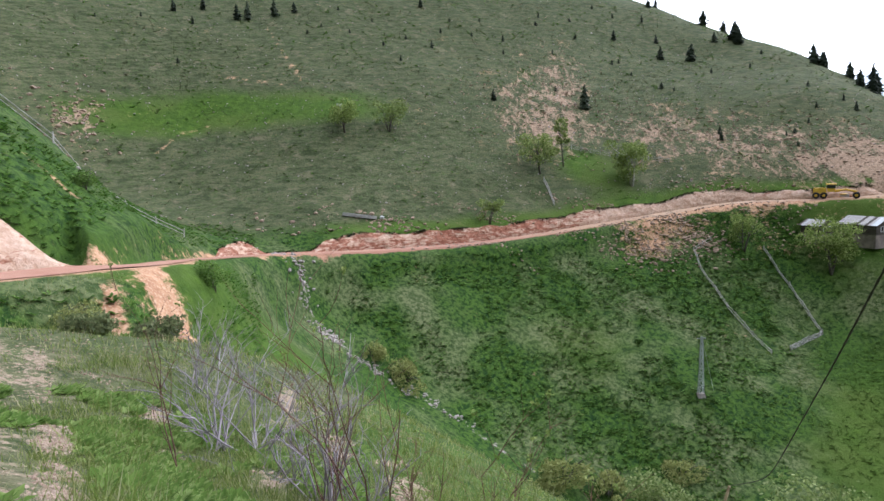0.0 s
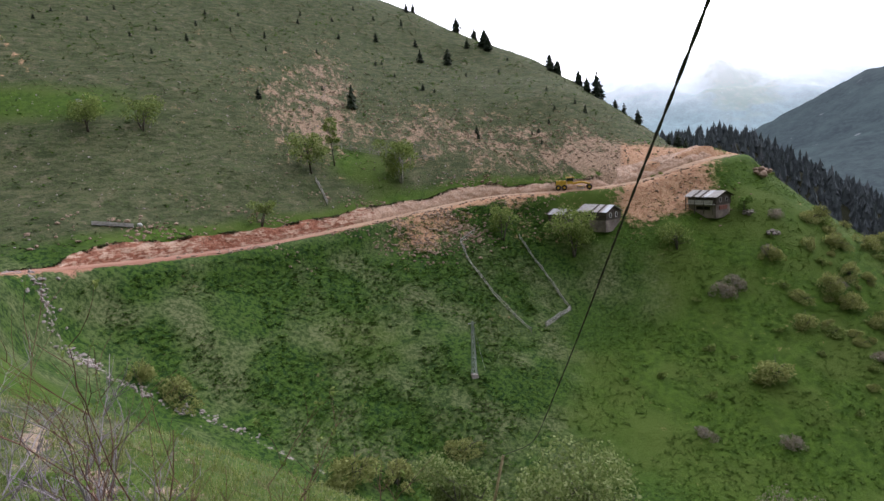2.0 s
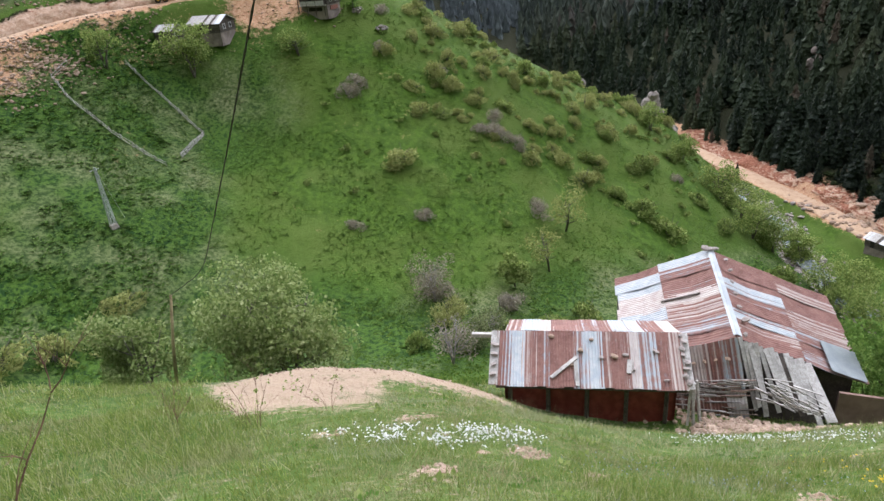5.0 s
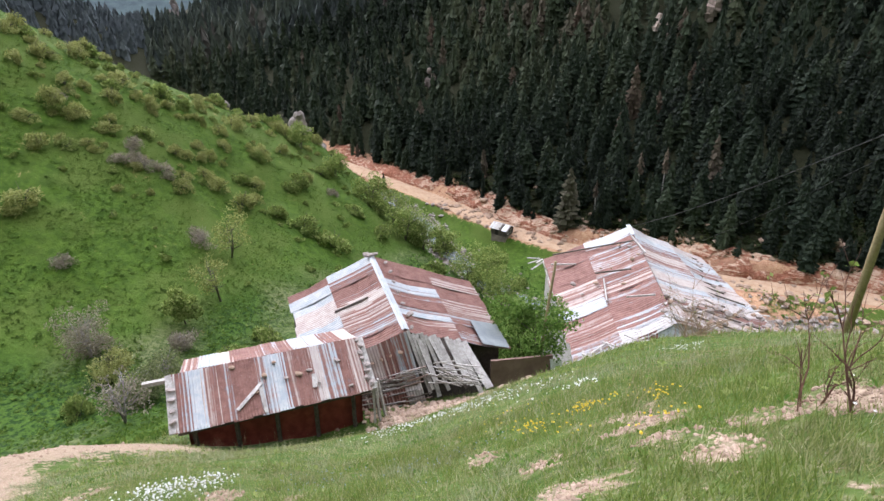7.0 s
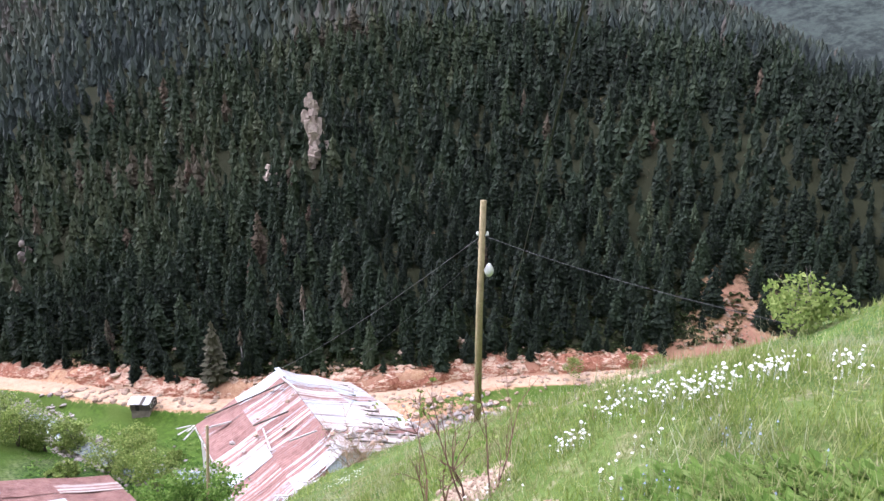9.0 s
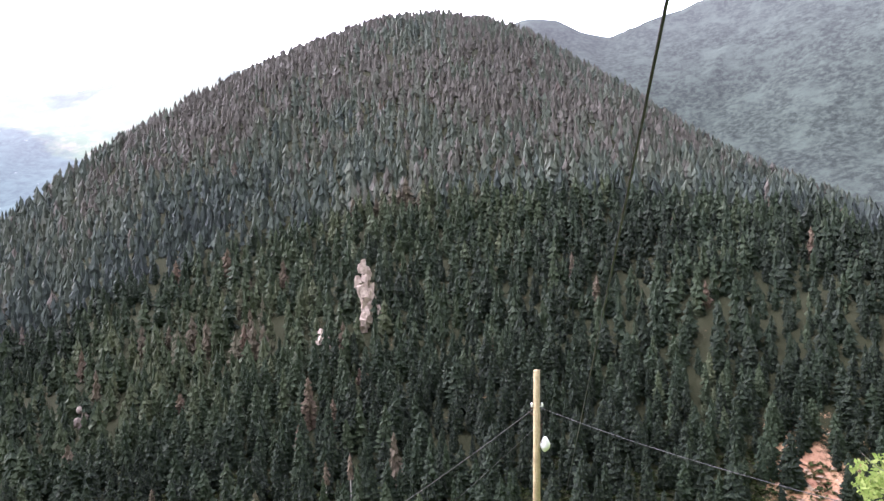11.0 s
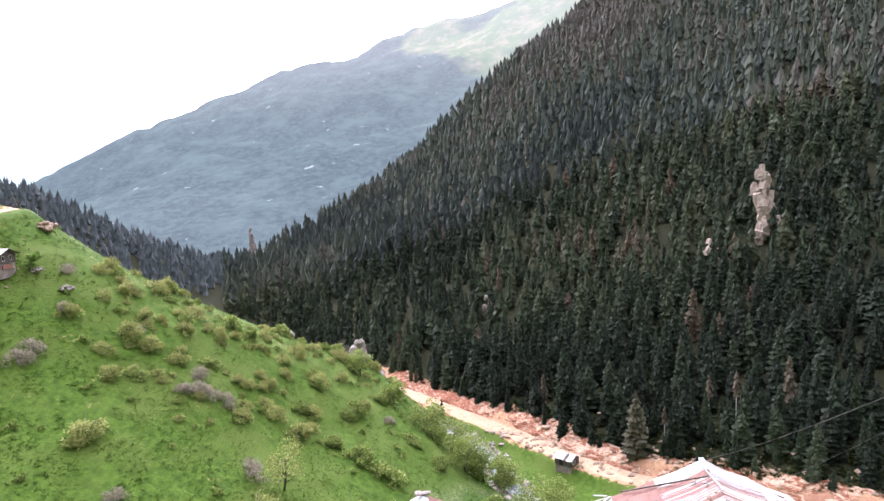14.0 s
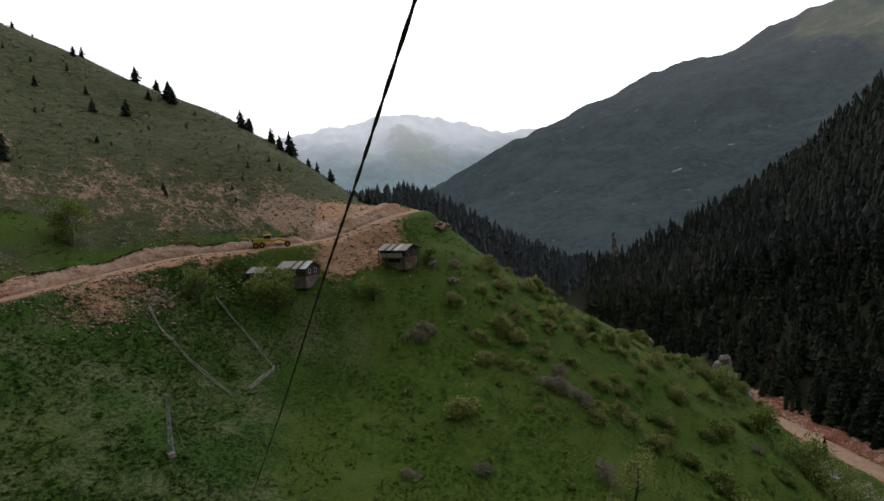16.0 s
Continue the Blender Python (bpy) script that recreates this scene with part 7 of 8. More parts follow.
build_trees()

FIRS_A = [(-70.0, 184.1, 3.5), (-63.8, 189.3, 3.5), (-54.1, 187.5, 4.5), (-51.5, 189.2, 4.8), (-44.9, 192.8, 4.9), (-40.1, 196.7, 3.2), (-63.6, 179.7, 2.0), (-61.1, 160.6, 1.6), (-14.0, 185.6, 1.5), (-9.0, 177.4, 1.5), (-3.9, 214.4, 2.8), (1.9, 199.8, 1.7), (4.8, 207.9, 1.4), (-0.8, 189.3, 2.0), (11.1, 201.9, 1.4), (20.5, 202.6, 2.0), (19.7, 194.1, 1.3), (14.0, 164.9, 2.9), (31.4, 176.1, 1.4), (37.0, 167.4, 5.6), (32.6, 217.6, 1.6), (34.4, 223.2, 1.6), (34.6, 198.7, 1.5), (44.4, 213.4, 1.8), (61.5, 233.8, 1.8), (57.8, 218.3, 3.2), (54.2, 199.3, 1.4), (55.6, 190.9, 1.3), (71.6, 233.9, 2.2), (72.1, 220.3, 3.0), (69.4, 207.7, 4.2), (60.4, 179.8, 2.0)]
FIRS_B = [(63.2, 177.9, 1.3), (78.6, 207.2, 5.2), (79.0, 192.4, 1.5), (91.1, 220.3, 4.2), (64.1, 150.0, 2.0), (64.8, 152.7, 1.7), (99.8, 206.2, 1.4), (79.5, 147.8, 1.5), (77.5, 142.7, 1.2), (77.3, 147.2, 1.0), (93.8, 169.0, 1.5), (89.3, 156.9, 1.4), (84.3, 151.1, 1.3), (97.3, 159.7, 1.6), (97.3, 154.6, 2.4), (52.0, 198.3, 1.5), (-34.6, 185.6, 1.2), (-31.5, 190.7, 1.2), (-23.6, 190.0, 1.2), (-18.0, 199.0, 1.3), (-8.0, 192.2, 1.2), (-28.1, 201.7, 1.4), (14.2, 211.9, 1.3), (45.0, 225.1, 1.5), (55.4, 237.7, 1.6), (90.8, 194.2, 1.4), (-75.1, 175.2, 1.2), (-83.5, 168.3, 1.2)]
FIRS_RIM = [(98.1, 221.0, 6.7), (97.8, 217.4, 5.4), (115.6, 205.9, 6.1), (115.6, 187.3, 4.6), (112.8, 178.2, 4.7), (120.0, 183.9, 7.2), (119.7, 181.6, 5.6), (79.6, 252.2, 3.7), (84.2, 258.0, 4.3), (96.3, 243.0, 5.9), (99.7, 224.1, 5.6), (111.4, 197.6, 5.9), (114.3, 197.8, 5.1), (114.3, 174.9, 6.1)]
RIM_BEARINGS = [(13.8, 5.5), (15.0, 3.2), (21.6, 3.6), (23.1, 5.6), (29.9, 5.0), (31.8, 3.4), (34.6, 3.2), (35.3, 3.4), (36.4, 4.4), (38.8, 3.0), (39.5, 4.4), (40.1, 4.0)]


def fir(seed, label, whorls=9, boughs=6, wide=0.0):
    """One spruce of 1 m, as a thing with trunk and boughs."""
    ob = thing("spruce", (0, 0, 0), label, "conifer", "spruces on the grassy hill")
    rng = random.Random(seed)
    part("trunk", tube(bmesh.new(), ((0, 0, -0.12), (0, 0, 0.5), (0, 0, 0.95)), [0.025, 0.016, 0.004], 6), BARK, ob)
    v, f = spruce_shape(whorls, boughs, seed, 0.03, wide or rng.uniform(0.36, 0.46), 0.4, 0.28)
    v = v[4:]
    f = f[3:] - 4
    crown = sheet("bough_skirt", v, f, SPRUCE_DARK, {"tint": np.full(len(v), rng.uniform(0.1, 0.5))}, smooth=False)
    settle(crown, ob)
    return ob


def build_firs():
    rng = random.Random(31)
    protos = [fir(200 + k, "small dark spruce standing alone on the grassy hill") for k in range(4)]
    g = np.array(GRASS_RIDGE)
    places = FIRS_A + FIRS_B + FIRS_RIM
    for a, h in RIM_BEARINGS:
        r = float(np.interp(a, g[:, 0], g[:, 1])) - 1.0
        places.append((r * math.sin(radians(a)), r * math.cos(radians(a)), h))
    spread_out(protos, places, rng)
    # singles along the forest edge
    for x, y, h, tint, lab in ((147.6, -8.2, 15.5, 0.88, "pale olive conifer at the foot of the forest"), (175.2, 43.5, 4.5, 0.2, "small dark spruce beside the gravel road")):
        one = fir(300 + int(h), lab, 18, 10, 0.23)
        one["group"] = ""
        del one["group"]
        for c in one.children:
            if c.name.startswith("bough_skirt"):
                c.data.attributes["tint"].data.foreach_set("value", np.full(len(c.data.vertices), tint, np.float32))
        one.matrix_basis = stand(x, y, h)
    for a, r, h in ((101.1, 157, 13.5), (99.0, 158, 12.0), (104.6, 420, 15), (104.9, 424, 13), (95.5, 152, 9.0)):
        p = spot(a, r)
        ob = thing("dead_spruce", p, "dead pale spruce trunk with a thin brown top", "conifer")
        part("trunk", tube(bmesh.new(), (p - Vector((0, 0, 0.5)), p + Vector((0.1, 0, h * 0.5)), p + Vector((0.05, 0.05, h))), [0.2, 0.15, 0.05], 7), OLD_WOOD, ob)
        v, f = spruce_shape(6, 5, int(a * 3), 0.0, 0.24, 0.25)
        v = v[4:] * np.array([h * 0.42, h * 0.42, h * 0.42]) + np.array([p.x, p.y, p.z + h * 0.62])
        settle(sheet("bough_skirt", v, f[3:] - 4, SPRUCE_DARK, {"tint": np.full(len(v), 0.96)}, smooth=False), ob)


build_firs()


# ---- bare thorny bushes in the foreground ----
def twig_bush(base, tall, wide, stems, seed, label, mat, forks=4, r0=0.012, up=0.5, buds=0):
    rng = random.Random(seed)
    ob = thing("bare_bush", base, label, "bush")
    base = Vector(base)
    tips = []

    def grow(bm, p, d, length, r, depth):
        pts = [p]
        for k in range(4):
            d = (d + Vector((rng.uniform(-0.22, 0.22), rng.uniform(-0.22, 0.22), rng.uniform(-0.12, 0.16)))).normalized()
            pts.append(pts[-1] + d * length / 4)
        tube(bm, pts, [r, r * 0.85, r * 0.7, r * 0.55, r * 0.35], 4, False)
        tips.append(pts[-1])
        if depth:
            for k in range(forks):
                j = rng.randrange(1, 5)
                e = (d + Vector((rng.uniform(-0.9, 0.9), rng.uniform(-0.9, 0.9), rng.uniform(-0.3, 0.6)))).normalized()
                grow(bm, pts[j], e, length * rng.uniform(0.35, 0.6), r * 0.5, depth - 1)

    for s in range(stems):
        a = rng.uniform(0, 6.28)
        d = Vector((math.cos(a) * wide / tall, math.sin(a) * wide / tall, up + rng.uniform(0.1, 0.5))).normalized()
        bm = bmesh.new()
        foot = base + Vector((rng.uniform(-0.12, 0.12), rng.uniform(-0.12, 0.12), -0.06))
        grow(bm, foot, d, tall * rng.uniform(0.6, 1.0), r0 * rng.uniform(0.7, 1.3), 2)
        part("stem", bm, mat, ob)
    if buds:
        pick = [rng.choice(tips) for _ in range(buds)]
        v, f = leaf_mesh([(p.x, p.y, p.z, 0.03, 0.03) for p in pick], buds * 3, 0.035, seed)
        tagged(settle(sheet("budding_foliage", v, f, LEAF_FRESH, smooth=False), ob), kind="stuff")


def build_twigs():
    for k, (a, r, tall, wide, st, mat, buds, up) in enumerate((
            (-20.3, 9.8, 1.7, 1.1, 8, TWIG, 0, 0.45), (-17.2, 10.2, 1.8, 1.3, 7, TWIG, 0, 0.3), (-14.2, 9.2, 1.5, 1.6, 7, TWIG, 0, 0.2), (-11.6, 8.0, 1.5, 0.5, 9, TWIG, 0, 0.7), (-7.4, 7.6, 1.3, 0.6, 5, TWIG, 0, 0.6), (-21.5, 14.0, 1.6, 0.8, 5, TWIG, 0, 0.6),
            (-10.0, 6.4, 1.7, 0.3, 5, RED_TWIG, 24, 1.3), (-6.5, 6.2, 2.3, 0.4, 4, RED_TWIG, 40, 1.3), (-3.0, 6.0, 1.5, 0.5, 3, RED_TWIG, 30, 1.0), (2.0, 5.8, 1.8, 0.9, 2, RED_TWIG, 40, 0.8), (-22.8, 8.4, 1.6, 0.2, 2, RED_TWIG, 12, 1.6), (5.0, 5.6, 1.5, 1.0, 2, RED_TWIG, 40, 0.8),
            (114.6, 4.2, 0.9, 0.3, 3, RED_TWIG, 14, 1.0), (118.8, 3.7, 0.8, 0.35, 3, RED_TWIG, 14, 0.9), (116.6, 3.95, 0.6, 0.3, 2, RED_TWIG, 10, 1.0), (105, 16.5, 1.5, 1.3, 12, DRY_TWIG, 0, 0.6), (106.4, 16.8, 1.2, 1.1, 9, DRY_TWIG, 30, 0.6), (103.5, 28, 3.0, 2.2, 8, RED_TWIG, 80, 0.5), (28, 8.0, 0.9, 0.5, 5, RED_TWIG, 60, 0.9), (35, 8.6, 0.9, 0.3, 3, RED_TWIG, 40, 1.1), (21, 9.0, 0.9, 0.5, 5, RED_TWIG, 60, 0.9))):
        p = spot(a, r)
        lab = "dry tan leafless bush on the rim" if mat is DRY_TWIG else "tangle of bare grey-mauve thorny stems" if mat is TWIG else "upright red-brown stems with first buds"
        twig_bush(p, tall, wide, st, 400 + k, lab, mat, 4, 0.016 if mat is TWIG else (0.014 if mat is DRY_TWIG else (0.008 if a > 100 and r < 10 else 0.005 if 10 < a < 60 else 0.010)), up, buds)


build_twigs()


# ---- grass, weeds, flowers, stones ----
def blades(name, n, az0, az1, r0, r1, low, tall, width, mat, label, category, seed, keep=None, power=0.6, per=5, lie=1.0):
    """Bent blades in small tufts, joined."""
    rng = np.random.default_rng(seed)
    m = n // per
    a = np.radians(rng.uniform(az0, az1, m))
    r = r0 + (r1 - r0) * rng.random(m) ** power
    x, y = r * np.sin(a), r * np.cos(a)
    if keep is not None:
        ok = keep(x, y, np.degrees(a), r)
        x, y, r = x[ok], y[ok], r[ok]
    scale = (0.75 + 0.5 * rng.random(len(x))) * (1 + 0.5 * rough(x, y, 1.6, 83))
    x, y, scale = np.repeat(x, per), np.repeat(y, per), np.repeat(scale, per)
    x, y = x + rng.normal(0, 0.035 + 0.004 * r1, len(x)), y + rng.normal(0, 0.035 + 0.004 * r1, len(x))
    z = height(x, y) - 0.02
    k = len(x)
    h = rng.uniform(low, tall, k) * scale
    t = rng.uniform(0, 2 * math.pi, k)
    bend = rng.uniform(0.15, 0.75, k) * h * lie
    dx, dy = np.cos(t), np.sin(t)
    w = width * rng.uniform(0.6, 1.3, k)
    s = rng.uniform(0, 2 * math.pi, k)
    wx, wy = np.cos(s) * w, np.sin(s) * w
    p0 = np.stack([x - wx, y - wy, z], 1)
    p1 = np.stack([x + wx, y + wy, z], 1)
    p2 = np.stack([x + dx * bend, y + dy * bend, z + h], 1)
    v = np.stack([p0, p1, p2], 1).reshape(-1, 3)
    f = np.arange(3 * k).reshape(-1, 3)
    ob = sheet(name, v, f, mat, smooth=False)
    return tagged(ob, label, category, kind="stuff")


def not_bare(x, y, a, r):
    bank = 1.2 * np.exp(-((a - 41) / 14) ** 4 - ((r - 18.3) / 2.6) ** 2) + 1.15 * np.exp(-((a - 33) / 8.5) ** 4 - ((r - 13.2) / 4.4) ** 4) + 1.0 * blob(a, r, -27.3, 36.5, 1.0, 3.5) + 1.0 * blob(a, r, -26.2, 31, 0.8, 3) + 0.9 * blob(a, r, -25, 26.5, 0.7, 2.5) + 1.0 * blob(a, r, -24.2, 42, 1.7, 3.0) + 1.0 * blob(a, r, -22.3, 38.5, 0.9, 3) + 0.9 * blob(a, r, -20.9, 35, 0.6, 2.5) + 0.7 * blob(a, r, 84, 19, 6, 3) + blob(a, r, -36, 14, 1.6, 12)
    d, _ = along(x, y, ROAD_A)
    inside = ((x - 38) ** 2 + (y + 7.5) ** 2 < 42) | ((x - 27) ** 2 + (y - 6.5) ** 2 < 16) | ((x - 19) ** 2 + (y - 10) ** 2 < 8)
    return (bank + near_bare(x, y, a, r) + 0.25 * rough(x, y, 0.4, 77, 2) < 0.36) & (np.abs(d) > 3.0) & ~inside


def damp(x, y, a, r):
    """Where the meadow grows long: by the rim and under the viewpoint."""
    return not_bare(x, y, a, r) & (rough(x, y, 0.9, 82) + 0.5 * rough(x, y, 0.35, 81) + 0.5 * blob(a, r, 147, 2.8, 14, 1.0) > -0.05)


LONG_GRASS = leaf_material("long_meadow_grass", ((0.0, (0.085, 0.135, 0.022)), (0.5, (0.18, 0.24, 0.052)), (0.85, (0.29, 0.33, 0.11)), (1.0, (0.48, 0.45, 0.27))), straw=0.6)
STRAW = leaf_material("dry_straw", ((0.0, (0.20, 0.17, 0.09)), (0.6, (0.40, 0.36, 0.22)), (1.0, (0.58, 0.54, 0.38))))
blades("grass", 150000, 28, 153, 2.3, 8, 0.02, 0.075, 0.005, GRASS, "short spring meadow grass on the near slope", "grass", 1, not_bare, 0.7)
blades("long_grass", 52000, 60, 155, 2.2, 7.5, 0.06, 0.15, 0.0045, LONG_GRASS, "longer tufts of green meadow grass", "grass", 6, damp, 0.8, 14)
blades("grass", 60000, -42, 28, 2.8, 11, 0.05, 0.15, 0.006, GRASS, "short spring meadow grass beside the gravel", "grass", 4, not_bare, 0.7)
blades("long_grass", 24000, -40, 28, 5, 16, 0.12, 0.34, 0.007, LONG_GRASS, "longer tufts of grass among the thorny stems", "grass", 7, damp, 0.8, 14)
blades("grass", 90000, -42, 153, 8, 16, 0.03, 0.10, 0.008, GRASS, "short meadow grass on the steep slope", "grass", 5, not_bare, 0.7)
blades("grass", 90000, -42, 153, 14, 42, 0.09, 0.26, 0.014, GRASS, "meadow grass on the slope below", "grass", 2, not_bare, 0.7)
blades("dead_grass", 80000, -40, 153, 2.3, 12, 0.02, 0.07, 0.0035, STRAW, "pale dead grass lying in the meadow", "grass", 8, lambda x, y, a, r: rough(x, y, 0.7, 79) > 0.05, 0.6, 8, 4.0)
blades("tall_grass", 2600, 40, 152, 3, 12, 0.22, 0.45, 0.0022, STRAW, "pale dry grass stalks", "grass", 3, not_bare, 0.7, 6)


def weed_clumps(name, n, az0, az1, r0, r1, size, mat, label, seed, keep, leaves=6):
    """Low leafy clumps: each a few tilted pointed leaves."""
    rng = np.random.default_rng(seed)
    a = np.radians(rng.uniform(az0, az1, n))
    r = np.sqrt(rng.uniform(r0 * r0, r1 * r1, n))
    x, y = r * np.sin(a), r * np.cos(a)
    ok = keep(x, y, np.degrees(a), r)
    x, y = x[ok], y[ok]
    s = size * rng.uniform(0.5, 1.4, len(x))
    z = height(x, y)
    vs = []
    for k in range(leaves):
        t = rng.uniform(0, 2 * math.pi, len(x))
        e = rng.uniform(0.05, 0.6, len(x))
        dx, dy, dz = np.cos(t) * np.cos(e), np.sin(t) * np.cos(e), np.sin(e)
        ox, oy = -np.sin(t), np.cos(t)
        c = np.stack([x, y, z - 0.02], 1)
        tip = c + np.stack([dx, dy, dz], 1) * s[:, None]
        mid = c + np.stack([dx, dy, dz * 1.25], 1) * s[:, None] * 0.55
        side = np.stack([ox, oy, 0 * ox], 1) * s[:, None] * 0.26
        vs.append(np.stack([c, mid + side, tip, mid - side], 1))
    v = np.concatenate(vs).reshape(-1, 3)
    ob = sheet(name, v, np.arange(len(v)).reshape(-1, 4), mat, smooth=False)
    return tagged(ob, label, "plants", kind="stuff")


def lower_slope(x, y, a, r):
    d, _ = along(x, y, ROAD_A)
    e, _ = along(x, y, STREAM_P)
    return (d < -4) & ((e > 1.5) | (a > 25)) & (rough(x, y, 11, 91) + 0.5 * rough(x, y, 3, 92) > -0.15 + 1.3 * np.clip((a - 22) / 16, 0, 1)) & (r < 165)


def spur_slope(x, y, a, r):
    d, _ = along(x, y, ROAD_A)
    return (d < -5) & (rough(x, y, 4, 99) > -0.25)


def upper_slope(x, y, a, r):
    d, _ = along(x, y, ROAD_A)
    return (d > 5) & (rough(x, y, 9, 93) + 0.6 * rough(x, y, 3, 94) > 0.05)


def near_weeds(x, y, a, r):
    return (rough(x, y, 1.8, 95) > 0.10) & not_bare(x, y, a, r)


def sod_lip(top, per, size, mat, label, seed):
    """Torn turf that hangs over the top of a cutting."""
    rng = np.random.default_rng(seed)
    i = rng.integers(0, len(top), int(len(top) * per))
    c = top[i] + np.stack([rng.normal(0, 0.22, len(i)), rng.normal(0, 0.22, len(i)), rng.uniform(-0.1, 0.1, len(i))], 1)
    keep = rough(c[:, 0], c[:, 1], 3.5, seed) > -0.1
    c = c[keep]
    s = size * rng.uniform(0.5, 1.4, len(c))
    vs = []
    for k in range(6):
        t, e = rng.uniform(0, 2 * math.pi, len(c)), rng.uniform(-0.9, 0.6, len(c))
        way = np.stack([np.cos(t) * np.cos(e), np.sin(t) * np.cos(e), np.sin(e)], 1) * s[:, None]
        side = np.stack([-np.sin(t), np.cos(t), 0 * t], 1) * s[:, None] * 0.3
        vs.append(np.stack([c, c + way * 0.55 + side, c + way, c + way * 0.55 - side], 1))
    v = np.concatenate(vs).reshape(-1, 3)
    tagged(sheet("torn_turf", v, np.arange(len(v)).reshape(-1, 4), mat, smooth=False), label, "turf", kind="stuff")


SOD = leaf_material("torn_dark_turf", ((0.0, (0.016, 0.020, 0.008)), (0.5, (0.035, 0.050, 0.012)), (1.0, (0.085, 0.070, 0.035))))
sod_lip(SOD_A, 4, 0.36, SOD, "dark torn turf along the top of the cutting", 341)
sod_lip(SOD_B, 5, 0.24, SOD, "dark torn turf along the top of the near cutting", 342)
sod_lip(SOD_V, 2, 0.55, SOD, "dark turf and roots at the foot of the forest", 343)
weed_clumps("hillside_weeds", 34000, -18, 46, 55, 150, 0.48, WEED, "lush dark green weeds covering the lower slope", 11, lower_slope, 5)
weed_clumps("hillside_weeds", 42000, 22, 76, 75, 180, 0.32, SPUR_WEED, "scattered green tussocks on the bright spur", 12, spur_slope, 4)
weed_clumps("hillside_tussocks", 26000, -36, 42, 95, 300, 0.40, TUFT, "dry grass tussocks on the upper hill", 13, upper_slope, 4)
weed_clumps("hillside_weeds", 14000, -42, -16, 28, 112, 0.34, WEED, "rank green weeds on the hill above the road", 18, lambda x, y, a, r: (rough(x, y, 6, 89) > -0.25) & (np.abs(along(x, y, ROAD_A)[0]) > 4))
weed_clumps("meadow_herbs", 6500, 30, 135, 3.4, 14, 0.055, WEED, "dark green leafy herbs in the near meadow", 19, lambda x, y, a, r: (rough(x, y, 0.9, 85) > 0.2) & not_bare(x, y, a, r), 8)
blades("pale_tussocks", 24000, 30, 152, 2.6, 12, 0.08, 0.26, 0.004, TUFT_PALE, "pale silvery grass tussocks in the meadow", "grass", 20, lambda x, y, a, r: rough(x, y, 1.1, 86) > 0.2, 0.7, 22)
weed_clumps("meadow_herbs", 7500, -42, 150, 2.6, 30, 0.085, LEAF_FRESH, "broad-leaved green herbs in the near meadow", 14, near_weeds)
weed_clumps("meadow_herbs", 5200, -36, -8, 4.0, 13, 0.15, LEAF_HERB, "rank leafy green herbs beside the gravel", 15, lambda x, y, a, r: (rough(x, y, 1.2, 96) + 0.9 * blob(a, r, -27, 8.4, 4.5, 2.2) > 0.12) & (near_bare(x, y, a, r) < 0.35), 10)
weed_clumps("meadow_herbs", 900, 134, 156, 2.2, 3.1, 0.08, LEAF_HERB, "broad green dock and clover leaves in the long grass", 26, lambda x, y, a, r: rough(x, y, 0.5, 80) > 0.0, 7)
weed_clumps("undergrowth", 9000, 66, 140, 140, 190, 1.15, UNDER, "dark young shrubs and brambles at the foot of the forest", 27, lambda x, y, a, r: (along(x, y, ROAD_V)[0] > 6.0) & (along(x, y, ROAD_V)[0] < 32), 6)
weed_clumps("hillside_tussocks", 12000, -36, 42, 95, 260, 0.5, WEED, "dark green tussocks on the upper hill", 25, lambda x, y, a, r: (along(x, y, ROAD_A)[0] > 5) & (rough(x, y, 5, 84) > 0.1), 5)
weed_clumps("gully_herbs", 8000, 15, 66, 24, 80, 0.3, SPUR_WEED, "lush green herbs in the gully below the bank", 16, lambda x, y, a, r: rough(x, y, 5, 97) > -0.2)
weed_clumps("valley_herbs", 5000, 78, 128, 85, 135, 0.5, WEED, "rank green herbs on the valley meadow", 17, lambda x, y, a, r: rough(x, y, 8, 98) > 0.0)


def flowers(name, spots, size, mat, label, seed, petals=6):
    """Small flower heads on thin stalks, joined by colour."""
    rng = np.random.default_rng(seed)
    a = np.radians(np.concatenate([rng.normal(q[0], q[2], q[4]) for q in spots]))
    r = np.maximum(2.2, np.concatenate([rng.normal(q[1], q[3], q[4]) for q in spots]))
    x, y = r * np.sin(a), r * np.cos(a)
    z = height(x, y)
    n = len(x)
    h, s = rng.uniform(0.05, 0.12, n), size * rng.uniform(0.7, 1.3, n)
    tx, ty = rng.normal(0, 0.3, n), rng.normal(0, 0.3, n)
    v = [np.stack([x, y, z + h + 0.012], 1)]
    for k in range(petals):
        cx, cy = math.cos(k * 2 * math.pi / petals) * s, math.sin(k * 2 * math.pi / petals) * s
        v.append(np.stack([x + cx, y + cy, z + h + cx * tx + cy * ty], 1))
    v += [np.stack([x - 0.001, y, z], 1), np.stack([x + 0.001, y, z], 1), np.stack([x, y, z + h], 1)]
    v = np.stack(v, 1).reshape(-1, 3)
    one = [(0, 1 + k, 1 + (k + 1) % petals) for k in range(petals)] + [(petals + 1, petals + 2, petals + 3)]
    f = (np.array(one)[None] + (np.arange(n) * (petals + 4))[:, None, None]).reshape(-1, 3)
    ob = sheet(name, v, f, mat, smooth=False)
    tagged(ob, label, "flowers", kind="stuff")


